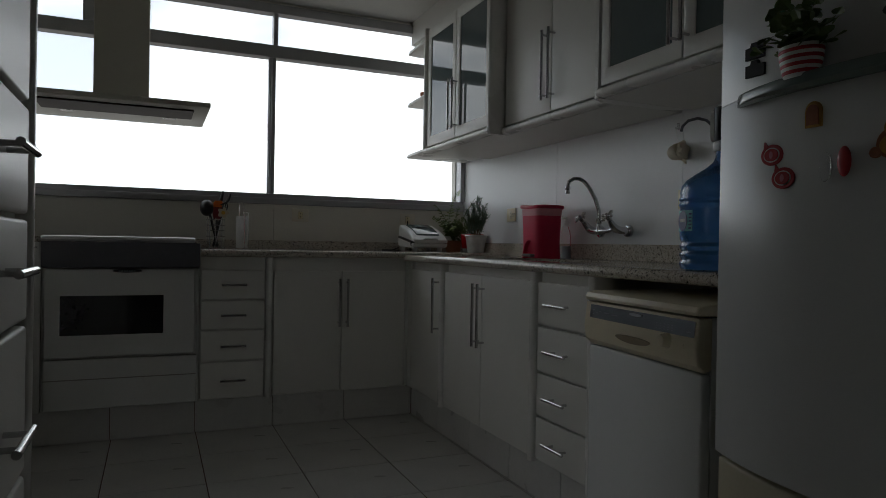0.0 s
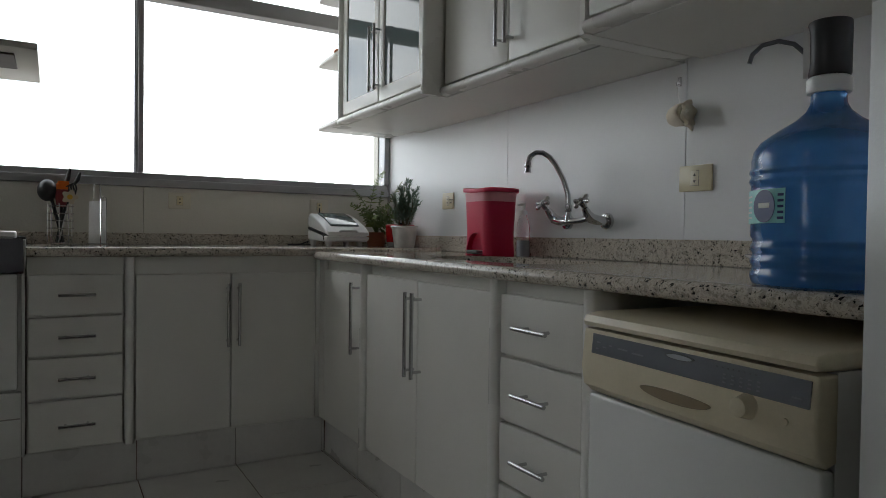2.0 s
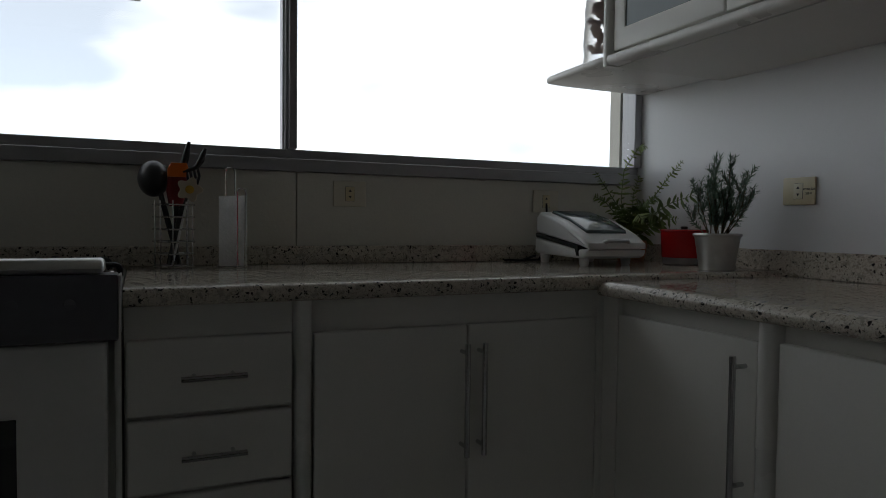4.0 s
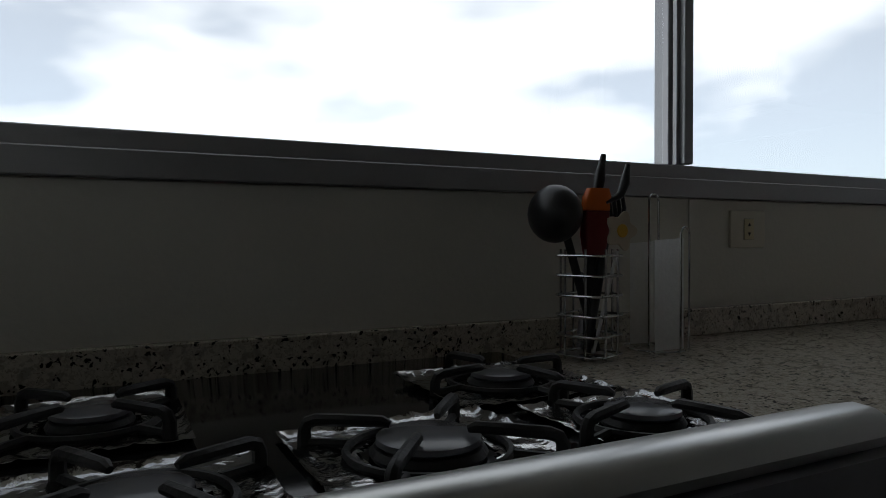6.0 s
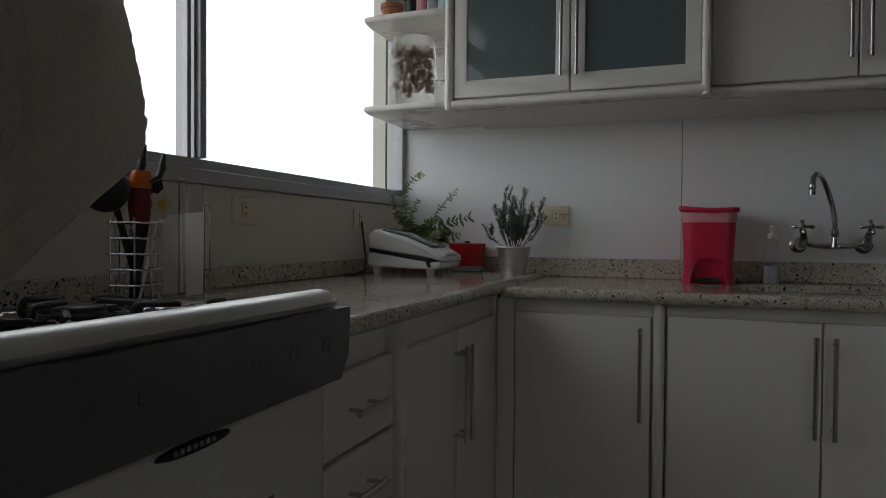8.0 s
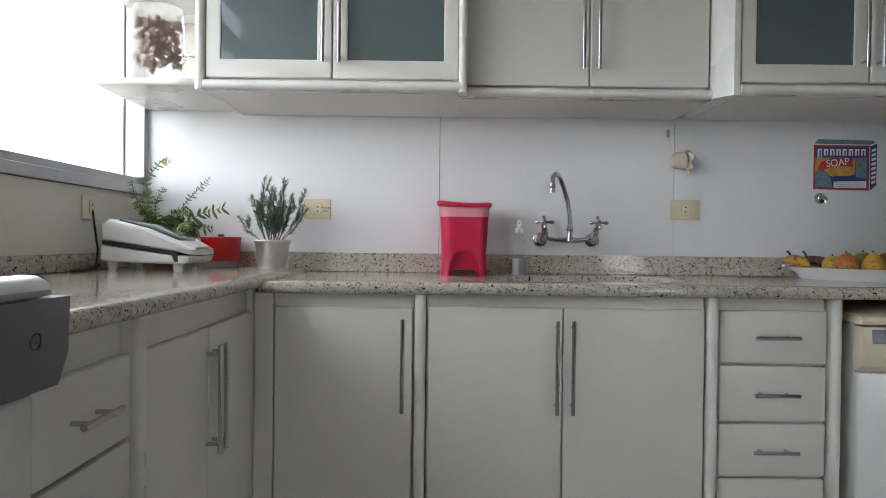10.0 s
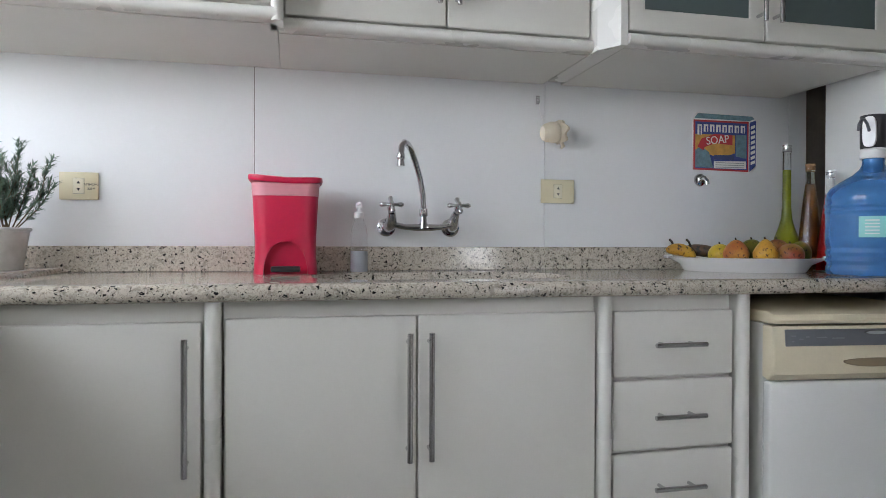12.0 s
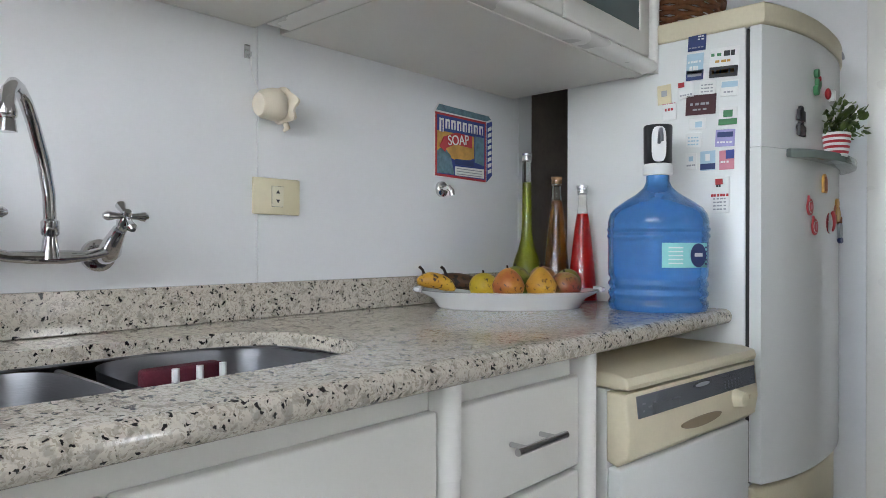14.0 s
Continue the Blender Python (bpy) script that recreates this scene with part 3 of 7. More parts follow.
UX1, UX2, UX3 = 1.385, 1.452, 1.372
upper("cream wall cabinet with two grey glass doors", 2.8085, 3.590, UX1, 3.204, True, (3.603, 2.809), 1.500, 1.760)
upper("cream wall cabinet with two plain closed doors", 2.036, 2.808, UX2, 2.412, False, (), 1.505, 1.790)
upper("cream wall cabinet with two grey glass doors above the worktop end", 1.200, 1.978, UX3, 1.590, True, (1.187,), 1.500, 1.760)
bm = prism([(UX2 - 0.03, 2.034), (UX3 - 0.005, 1.998), (UX3 - 0.005, 1.980), (UX2 + 0.30, 1.980), (UX2 + 0.30, 2.034)], "z", UZ - 0.012, UTOP)
solid("filler_panel", bm, M_POST, "cream slanted filler between two wall cabinets", "panel", smooth=False)
structure("soffit", box(1.42, XR + 0.001, 1.19, YW - 0.001, UTOP + 0.008, CEIL - 0.001), M_CEIL, "plain boxed soffit above the wall cabinets", "soffit")


# ---- rounded end shelves ----
def end_shelf(z):
    pts = [(XR - 0.002, 3.618), (1.385, 3.618)] + [(1.375 + 0.015 * (1 - math.cos(t)), 3.63 + 0.29 * math.sin(t)) for t in [math.pi / 2 * k / 10 for k in range(11)]] + [(1.45, 3.932), (XR - 0.002, 3.932)]
    return prism(pts, "z", z - 0.011, z + 0.011, 0.009, 3)


shelf = thing("corner_shelf", (1.6, 3.78, 1.43), "cream rounded end shelves beside the window", "shelf")
SHELVES = (1.443, 1.752, 2.065)
for z in SHELVES:
    part("shelf_board", end_shelf(z), M_POST, shelf)
part("back_panel", box(XR - 0.0018, XR - 0.0003, 3.62, 3.93, 1.45, 2.12), M_LAM, shelf, smooth=False)

# ---- tall units on the near side ----
tall = thing("tall_cabinet", (-0.5, 0.46, FZ), "tall cream cabinet with a stack of drawers", "cabinet")
part("body", box(-0.80, -0.203, -0.30, 1.262, FZ, 2.16, 0.002, 1), M_LAM, tall)
part("post", box(-0.225, -0.180, 1.2635, 1.292, FZ, 2.16, 0.010, 3), M_POST, tall, "rounded cream upright")
BASE_T = ((1.11, 1.34, None), (0.945, 1.10, 1.020), (0.79, 0.937, 0.868), (0.57, 0.782, 0.662), (0.34, 0.562, 0.45), (0.10, 0.332, 0.22))
for z0, z1, hz in BASE_T:
    d = part("drawer", box(-0.203, -0.182, 0.72, 1.236, z0, z1, 0.006, 3), M_LAM, tall)
    if hz:
        handle_h(d, (-0.182, 0.98, hz), (-0.182, 1.10, hz), (1, 0, 0))
tall2 = thing("tall_cabinet", (-1.0, 3.5, FZ), "tall cream cabinet beside the cooker with a towel on its door", "cabinet")
part("body", box(-1.20, -0.585, 3.112, YW - 0.001, FZ, 2.16, 0.002, 1), M_LAM, tall2)
part("door", box(-1.195, -0.592, 3.092, 3.1105, 0.12, 2.14, 0.004, 3), M_LAM, tall2)

# ---- cooker ----
ST0, ST1, SY = -0.447, 0.176, 3.352
st = thing("cooker", (-0.135, 3.65, KICK), "built-in white gas cooker with a dark control panel", "cooker")
part("body", box(ST0 - 0.04, ST1 + 0.006, SY + 0.04, YW - 0.03, KICK, 0.8675, 0.002, 1), M_ENAMEL, st)
part("side_trim", box(ST0 - 0.045, ST0 - 0.004, SY + 0.012, SY + 0.039, KICK, 0.895, 0.004), M_ENAMEL, st)
part("side_trim", box(ST1 - 0.004, ST1 + 0.007, SY + 0.028, SY + 0.039, KICK, 0.84, 0.002), M_ENAMEL, st)
part("cooktop", box(ST0 - 0.03, ST1, SY + 0.03, YW - 0.035, 0.868, 0.878, 0.003), M_COOK, st, "black glass hob")
bar = [(3.330, 0.9005), (3.328, 0.908), (3.333, 0.918), (3.345, 0.924), (3.360, 0.925), (3.382, 0.918), (3.390, 0.908), (3.390, 0.9005)]
part("front_rail", prism(bar, "x", ST0 - 0.004, ST1 - 0.016, 0.007, 3), M_SILVER, st, "rounded satin silver rail")
pan = [(3.318, 0.899), (3.380, 0.899), (3.380, 0.790), (3.350, 0.784), (3.332, 0.790), (3.320, 0.830)]
part("control_panel", prism(pan, "x", ST0, ST1 + 0.004, 0.004), M_DARKP, st, "dark grey control panel")
dr = part("oven_door", box(ST0 + 0.008, ST1 - 0.014, SY, SY + 0.038, 0.397, 0.783, 0.008, 3), M_ENAMEL, st)
part("oven_window", box(-0.378, 0.030, SY - 0.002, SY + 0.002, 0.494, 0.665, 0.001, 1), M_BLACKGL, dr, "black oven window")
part("lower_drawer", box(ST0 + 0.008, ST1 - 0.002, SY + 0.004, SY + 0.038, 0.172, 0.388, 0.006, 3), M_ENAMEL, st)
# No cut here: a thin grey strip paints the shade of a groove.
part("groove_line", box(ST0 + 0.008, ST1 - 0.006, SY + 0.001, SY + 0.0045, 0.300, 0.304), M_GROOVESHADE, st)

# ---- extractor hood ----
hd = thing("extractor_hood", (-0.165, 3.66, 1.50), "beige chimney extractor hood above the cooker", "extractor hood")
part("canopy", box(-0.555, 0.218, 3.345, 3.925, 1.522, 1.545, 0.004), M_HOOD, hd)
part("chimney", box(-0.285, -0.046, 3.62, 3.925, 1.5455, CEIL - 0.001, 0.003), M_HOOD, hd)
part("filter", box(-0.50, 0.150, 3.43, 3.66, 1.514, 1.5215, 0.002, 1), M_HOODD, hd, "dark grease filter slot")
for x in (-0.40, 0.05):
    part("lamp", lathe(x, 3.71, 1.5165, [(0.028, 0), (0.03, 0.002), (0.03, 0.005)], 20), M_CHROME, hd, "unlit round lamp")

# ---- dishwasher ----
DX, DY0, DY1 = 1.166, 1.238, 1.735
dw = thing("dishwasher", (DX, DY1, FZ), "white dishwasher with a yellowed cream control panel", "dishwasher")
part("body", box(DX + 0.035, XR - 0.08, DY0 + 0.004, DY1 - 0.004, FZ, 0.7565, 0.003), M_ENAMEL, dw)
lid = [(DX + 0.02, 0.758), (DX - 0.006, 0.760), (DX - 0.009, 0.768), (DX - 0.004, 0.780), (DX + 0.022, 0.786), (XR - 0.03, 0.789), (XR - 0.03, 0.758)]
part("lid", prism(lid, "y", DY0, DY1, 0.006, 3), M_YELLOWED, dw, "yellowed cream plastic lid")
cp = [(DX - 0.004, 0.754), (DX + 0.034, 0.754), (DX + 0.034, 0.636), (DX + 0.014, 0.630), (DX - 0.006, 0.646), (DX - 0.012, 0.684)]
cpan = part("control_panel", prism(cp, "y", DY0, DY1, 0.006, 3), M_YELLOWED, dw, "yellowed cream control panel")
part("door", box(DX + 0.006, DX + 0.034, DY0 + 0.003, DY1 - 0.003, 0.11, 0.627, 0.006, 3), M_FRIDGE, dw)
dw.rotation_euler.z = radians(-5.5)
part("plinth", box(DX + 0.05, DX + 0.08, DY0 + 0.01, DY1 - 0.01, FZ, 0.105), M_BLACKPL, dw)

# ---- refrigerator ----
RX, RY0, RY1 = 1.150, 0.54, 1.188
rf = thing("refrigerator", (1.46, 0.865, FZ), "white two-door refrigerator with a curved yellowed top", "refrigerator")
part("body", box(RX + 0.002, XR - 0.175, RY0 + 0.002, RY1, FZ + 0.03, 1.492, 0.006), M_FRIDGE, rf)


def bulge(y, edge=1.116, mid=1.058):
    u = (y - (RY0 + RY1) / 2) / ((RY1 - RY0) / 2)
    return mid + (edge - mid) * abs(u) ** 2.4


def curved_door(z0, z1, over=0.0, back=RX, bevel=0.007):
    ys = [RY0 - 0.004 + (RY1 - RY0 + 0.008) * k / 24 for k in range(25)]
    pts = [(bulge(y) - over, y) for y in ys] + [(back, ys[-1]), (back, ys[0])]
    return prism(pts, "z", z0, z1, bevel, 3)


part("lower_door", curved_door(0.475, 1.2190, back=RX - 0.008, bevel=0.001), M_FRIDGE, rf)
part("freezer_door", curved_door(1.2194, 1.488, back=RX - 0.008, bevel=0.001), M_FRIDGE, rf)
part("bottom_drawer", curved_door(0.06, 0.462, -0.012), M_YELLOWED, rf, "yellowed cream bottom compartment")
part("top_cap", curved_door(1.4905, 1.538, 0.006, XR - 0.14), M_YELLOWED, rf, "yellowed cream curved top")
part("gasket", box(RX - 0.0085, RX + 0.0025, RY0 + 0.01, RY1 - 0.004, 0.47, 1.485), M_RUBBER, rf)

# ---- more materials ----
M_RED = mat("raspberry red plastic", (0.60, 0.010, 0.062), 0.38, vary=0.08, scale=6, bump=0.05, bscale=180, wear=0.2)
M_REDCLEAR = mat("cloudy pink plastic", (0.72, 0.30, 0.34), 0.4, vary=0.08, scale=8)
M_REDPOT = mat("bright red enamel", (0.42, 0.009, 0.012), 0.25, vary=0.06, scale=8)
M_GREYB = mat("smoky grey base", (0.25, 0.22, 0.21), 0.25, vary=0.1)
M_WHITEPL = mat("white plastic", (0.80, 0.80, 0.79), 0.3, vary=0.03, scale=6, wear=0.2)
M_IVORY = mat("ivory switch plastic", (0.74, 0.67, 0.46), 0.35, vary=0.04, scale=8)
M_IVORY2 = mat("pale ivory insert", (0.78, 0.73, 0.56), 0.35, vary=0.03)
M_CERAMIC = mat("white glazed ceramic", (0.82, 0.83, 0.84), 0.12, vary=0.02, scale=5)
M_CREAMCER = mat("cream unglazed ceramic", (0.74, 0.66, 0.52), 0.5, vary=0.06, scale=15, bump=0.1, bscale=80)
M_ZINC = mat("galvanised zinc", (0.60, 0.60, 0.60), 0.35, 0.9, vary=0.12, scale=25, wear=0.3)
M_SOIL = mat("dark potting soil", (0.035, 0.025, 0.018), 0.95, vary=0.4, scale=60, bump=0.8, bscale=150)
M_TERRA = mat("terracotta", (0.36, 0.14, 0.07), 0.8, vary=0.12, scale=20, bump=0.2, bscale=120)
M_FERN2 = mat("young fern leaf green", (0.18, 0.24, 0.06), 0.5, vary=0.35, scale=25)
M_FERN = mat("fern leaf green", (0.10, 0.15, 0.035), 0.5, vary=0.35, scale=18)
M_ROSE = mat("grey-green rosemary needles", (0.14, 0.215, 0.15), 0.55, vary=0.35, scale=30)
M_TWIG = mat("brown twig", (0.13, 0.085, 0.045), 0.8, vary=0.2, scale=60)
M_ORANGE = mat("orange silicone", (0.80, 0.16, 0.012), 0.4, vary=0.05)
M_DKRED = mat("dark red silicone", (0.20, 0.015, 0.02), 0.4, vary=0.08)
M_WINEPL = mat("dark wine plate", (0.055, 0.010, 0.014), 0.4, vary=0.1)
M_CREAMS = mat("cream flower-shaped plastic", (0.62, 0.54, 0.42), 0.4, vary=0.05)
M_YOLK = mat("yellow plastic", (0.68, 0.40, 0.05), 0.4, vary=0.05)
M_PAPER = sheet("white paper", (0.96, 0.96, 0.95), 0.7)
M_TOWEL = sheet("white terry cloth", (0.83, 0.79, 0.72), 0.38, 0.6, 420)


def skin(name, one, two, spots, amount, scale=16.0):
    """Fruit skin: two ground colours running into each other, with dark freckles."""
    m = mat(name, one, 0.42, vary=0.12, scale=40, bump=0.12, bscale=160, wear=0.2)
    n, l = m.node_tree.nodes, m.node_tree.links
    p = n["Principled BSDF"]
    base = p.inputs["Base Color"].links[0].from_socket
    co, blush, dots = n.new("ShaderNodeTexCoord"), n.new("ShaderNodeTexNoise"), n.new("ShaderNodeTexNoise")
    blush.inputs["Scale"].default_value, blush.inputs["Detail"].default_value = scale, 3
    dots.inputs["Scale"].default_value, dots.inputs["Detail"].default_value = 95, 3
    r1, r2, m1, m2 = n.new("ShaderNodeMapRange"), n.new("ShaderNodeMapRange"), n.new("ShaderNodeMixRGB"), n.new("ShaderNodeMixRGB")
    r1.inputs["From Min"].default_value, r1.inputs["From Max"].default_value = 0.40, 0.62
    r2.inputs["From Min"].default_value, r2.inputs["From Max"].default_value = 0.72 - amount, 0.80 - amount
    m1.inputs[2].default_value, m2.inputs[2].default_value = (*two, 1), (*spots, 1)
    l.new(co.outputs["Object"], blush.inputs["Vector"])
    l.new(co.outputs["Object"], dots.inputs["Vector"])
    l.new(blush.outputs["Fac"], r1.inputs["Value"])
    l.new(dots.outputs["Fac"], r2.inputs["Value"])
    l.new(r1.outputs["Result"], m1.inputs[0])
    l.new(base, m1.inputs[1])
    l.new(m1.outputs["Color"], m2.inputs[1])
    l.new(r2.outputs["Result"], m2.inputs[0])
    l.new(m2.outputs["Color"], p.inputs["Base Color"])
    return m


M_BANANA = skin("spotted banana skin", (0.56, 0.33, 0.03), (0.48, 0.24, 0.02), (0.04, 0.018, 0.008), 0.16)
M_BANANAD = skin("blackened banana skin", (0.06, 0.028, 0.012), (0.13, 0.055, 0.015), (0.015, 0.01, 0.008), 0.20)
M_MANGO = skin("yellow-red mango skin", (0.50, 0.22, 0.035), (0.34, 0.07, 0.03), (0.10, 0.035, 0.015), 0.13)
M_MANGOY = skin("yellow mango skin", (0.56, 0.31, 0.03), (0.48, 0.22, 0.03), (0.06, 0.025, 0.012), 0.12)
M_MANGOR = skin("red and green mango skin", (0.34, 0.075, 0.04), (0.22, 0.16, 0.03), (0.10, 0.03, 0.02), 0.14)
M_MANGOG = skin("green mango skin", (0.11, 0.15, 0.015), (0.24, 0.18, 0.02), (0.04, 0.03, 0.012), 0.12)
M_LEMON = skin("yellow lemon skin", (0.55, 0.37, 0.02), (0.44, 0.33, 0.02), (0.10, 0.06, 0.015), 0.09)
M_STEM = mat("dry dark fruit stem", (0.03, 0.02, 0.015), 0.9, vary=0.3)
M_CORK = mat("cork", (0.42, 0.24, 0.11), 0.85, vary=0.3, scale=80, bump=0.4, bscale=200)
M_BOTTLE = glass("clear bottle glass", (0.96, 0.98, 0.96), 0.0, 1.3)
M_OIL = mat("yellow-green oil", (0.36, 0.38, 0.012), 0.05, vary=0.1, scale=8)
M_AMBER = mat("dark amber liquor", (0.07, 0.025, 0.010), 0.05, vary=0.3, scale=14)
M_REDLIQ = mat("bright red liquor", (0.55, 0.012, 0.01), 0.05, vary=0.1, scale=8)
for m_, c_, w_ in ((M_OIL, (0.55, 0.57, 0.05), 0.55), (M_AMBER, (0.42, 0.15, 0.02), 0.75), (M_REDLIQ, (0.78, 0.03, 0.025), 0.45)):
    q_ = m_.node_tree.nodes["Principled BSDF"]
    q_.inputs["Transmission Weight"].default_value, q_.inputs["IOR"].default_value = w_, 1.33
    for e_, f_ in zip(m_.node_tree.nodes["Color Ramp"].color_ramp.elements, (0.9, 1.1)):
        e_.color = (*[min(1, c * f_) for c in c_], 1)
M_JUG = mat("translucent blue jug plastic", (0.12, 0.37, 0.80), 0.14, vary=0.12, scale=5, wear=0.3)
M_JUG.node_tree.nodes["Principled BSDF"].inputs["Transmission Weight"].default_value = 0.62
M_TEAL = mat("aqua printed label", (0.30, 0.68, 0.66), 0.4, vary=0.04, scale=15)
M_NAVY = mat("navy print", (0.03, 0.05, 0.16), 0.4, vary=0.1)
M_INK = mat("black print", (0.02, 0.02, 0.022), 0.5, vary=0.1)
M_WHITEINK = mat("white print", (0.80, 0.80, 0.78), 0.5, vary=0.03)
M_REDINK = mat("red print", (0.46, 0.03, 0.04), 0.45, vary=0.08)
M_BLUEINK = mat("deep blue print", (0.035, 0.06, 0.26), 0.45, vary=0.08)
M_SKYINK = mat("pale blue print", (0.42, 0.58, 0.68), 0.45, vary=0.08)
M_GREENINK = mat("green print", (0.06, 0.22, 0.09), 0.45, vary=0.08)
M_OCHRE = mat("ochre print", (0.55, 0.30, 0.06), 0.45, vary=0.15, scale=60)
M_PURPLE = mat("violet print", (0.34, 0.32, 0.58), 0.45, vary=0.08)
M_TEALINK = mat("dull teal print", (0.13, 0.23, 0.28), 0.45, vary=0.25, scale=80)
M_PINK = mat("pink print", (0.62, 0.24, 0.30), 0.45, vary=0.08)
M_GREY = mat("grey print", (0.34, 0.35, 0.37), 0.45, vary=0.08)
M_CLEARPL = glass("clear thin plastic", (0.97, 0.98, 0.99), 0.06, 1.12)
M_BAG = glass("crinkled clear bag", (0.97, 0.97, 0.97), 0.32, 1.12)
M_NUT = mat("brown shelled nuts", (0.26, 0.19, 0.16), 0.8, vary=0.25, scale=40)
M_SOAPLIQ = mat("pale soap liquid", (0.52, 0.54, 0.58), 0.15, vary=0.05)
M_WINE = mat("wine red sponge", (0.10, 0.012, 0.025), 0.9, vary=0.2, scale=60, bump=0.8, bscale=300)
M_WICKER = mat("brown wicker", (0.17, 0.065, 0.025), 0.6, vary=0.35, scale=30, bump=0.3, bscale=120)
M_GREENGL = mat("greenish clear acrylic", (0.30, 0.36, 0.33), 0.08, vary=0.06, scale=6)
M_GREENGL.node_tree.nodes["Principled BSDF"].inputs["Transmission Weight"].default_value = 0.45


def text_mesh(body, size, depth=0.0006):
    c = bpy.data.curves.new("text", "FONT")
    c.body, c.size, c.extrude, c.align_x, c.align_y = body, size, depth, "CENTER", "CENTER"
    o = bpy.data.objects.new("text", c)
    scene.collection.objects.link(o)
    bpy.context.view_layer.update()
    me = bpy.data.meshes.new_from_object(o.evaluated_get(bpy.context.evaluated_depsgraph_get()))
    bpy.data.objects.remove(o)
    return me


def lettering(name, body, size, material, parent, place, u, v, stretch=(1, 1)):
    """Raised letters on a flat face; u runs along the words, v up."""
    me = text_mesh(body, size)
    me.materials.clear()
    me.materials.append(material)
    ob = new(name, me)
    ob.parent = parent
    u, v = Vector(u).normalized(), Vector(v).normalized()
    w = u.cross(v)
    m = Matrix((u * stretch[0], v * stretch[1], w)).transposed().to_4x4()
    m.translation = Vector(place) - BASE[parent.name]
    ob.matrix_local = m
    BASE[ob.name] = BASE[parent.name]
    return ob


def ellipsoid(c, r, n=20, m=12, squash=None):
    bm = bmesh.new()
    bmesh.ops.create_uvsphere(bm, u_segments=n, v_segments=m, radius=1)
    for v in bm.verts:
        k = 1 + (squash(v.co) if squash else 0)
        v.co = Vector((c[0] + v.co.x * r[0] * k, c[1] + v.co.y * r[1] * k, c[2] + v.co.z * r[2]))
    return bm


# ---- sink and tap ----
sx, sy, sd, sl = SINK
sink = thing("sink", (sx, sy, TR - 0.034), "double-bowl brushed steel sink set under the granite", "sink")


def bowl(cx, cy, dx, dy, top, depth):
    bm = bmesh.new()
    rings = []
    for f, z in ((1.0, top), (0.985, top - 0.02), (0.96, top - depth + 0.03), (0.90, top - depth + 0.006), (0.80, top - depth), (0.1, top - depth - 0.004)):
        rings.append([bm.verts.new((x, y, z)) for x, y in stadium(cx, cy, dx * f, dy * f, 8, 4.0)])
    k = len(rings[0])
    for r0, r1 in zip(rings, rings[1:]):
        for i in range(k):
            bm.faces.new((r0[i], r0[(i + 1) % k], r1[(i + 1) % k], r1[i]))
    bm.faces.new(rings[-1])
    return bm


zt = TR - 0.0225
for cy, dy in ((sy + 0.165, 0.30), (sy - 0.158, 0.29)):
    part("bowl", bowl(sx, cy, sd + 0.012, dy, zt - 0.004, 0.15), M_SINK, sink)
    part("drain", lathe(sx, cy, zt - 0.1575, [(0.001, 0), (0.030, 0.0), (0.032, 0.003), (0.020, 0.0035)], 20), M_CHROME, sink)
rim = slab_with_hole(sx - 0.19, sx + 0.19, sy - 0.34, sy + 0.34, zt - 0.004, zt - 0.0005, stadium(sx, sy, sd + 0.010, sl + 0.010))
part("rim", rim, M_SINK, sink)
part("divider", box(sx - 0.172, sx + 0.172, sy + 0.003, sy + 0.014, zt - 0.13, zt - 0.006, 0.004), M_SINK, sink)
sponge = thing("sponge_holder", (sx + 0.03, sy - 0.10, zt - 0.10), "white peg holder with a wine red sponge in the sink", "sponge")
part("sponge", box(sx + 0.020, sx + 0.048, sy - 0.155, sy - 0.045, zt - 0.10, zt + 0.002, 0.006, 3), M_WINE, sponge, "wine red scouring sponge")
for k in range(3):
    part("peg", tube([(sx - 0.03, sy - 0.06 - 0.032 * k, zt - 0.15), (sx - 0.03, sy - 0.06 - 0.032 * k, zt + 0.010)], [0.005, 0.005], 8), M_WHITEPL, sponge)
part("tray", box(sx - 0.036, sx + 0.054, sy - 0.165, sy - 0.035, zt - 0.155, zt - 0.148, 0.002, 1), M_WHITEPL, sponge)

YF = 2.419
tap = thing("wall_mixer_tap", (1.79, YF, 0.98), "chrome wall mixer tap with cross handles and swan neck", "tap")
for yy in (2.513, 2.325):
    s = 1 if yy > YF else -1
    part("flange", tube([(XR - 0.001, yy, 0.982), (XR - 0.012, yy, 0.982), (XR - 0.016, yy, 0.982)], [0.026, 0.026, 0.018], 24), M_CHROME, tap)
    part("inlet", tube([(XR - 0.010, yy, 0.982), (1.745, yy - s * 0.002, 0.984), (1.722, yy - s * 0.005, 0.990), (1.707, yy - s * 0.006, 1.004), (1.692, yy - s * 0.003, 1.022)], [0.015, 0.016, 0.0165, 0.014, 0.010], 16), M_CHROME, tap)
    hp = Vector((1.676, yy, 1.042))
    cross = tube([(1.690, yy, 1.024), (1.683, yy, 1.033), hp], [0.009, 0.011, 0.007], 14)
    ax1, ax2 = Vector((0, 1, 0)), Vector((0.76, 0, 0.65))
    for d in (ax1, -ax1, ax2, -ax2):
        add_tube(cross, [hp, hp + d * 0.015, hp + d * 0.027, hp + d * 0.033], [0.0046, 0.0050, 0.0078, 0.004], 10)
    add_tube(cross, [hp, hp + Vector((-0.65, 0, 0.76)) * 0.010], [0.007, 0.0055], 12)
    part("cross_handle", cross, M_CHROME, tap)
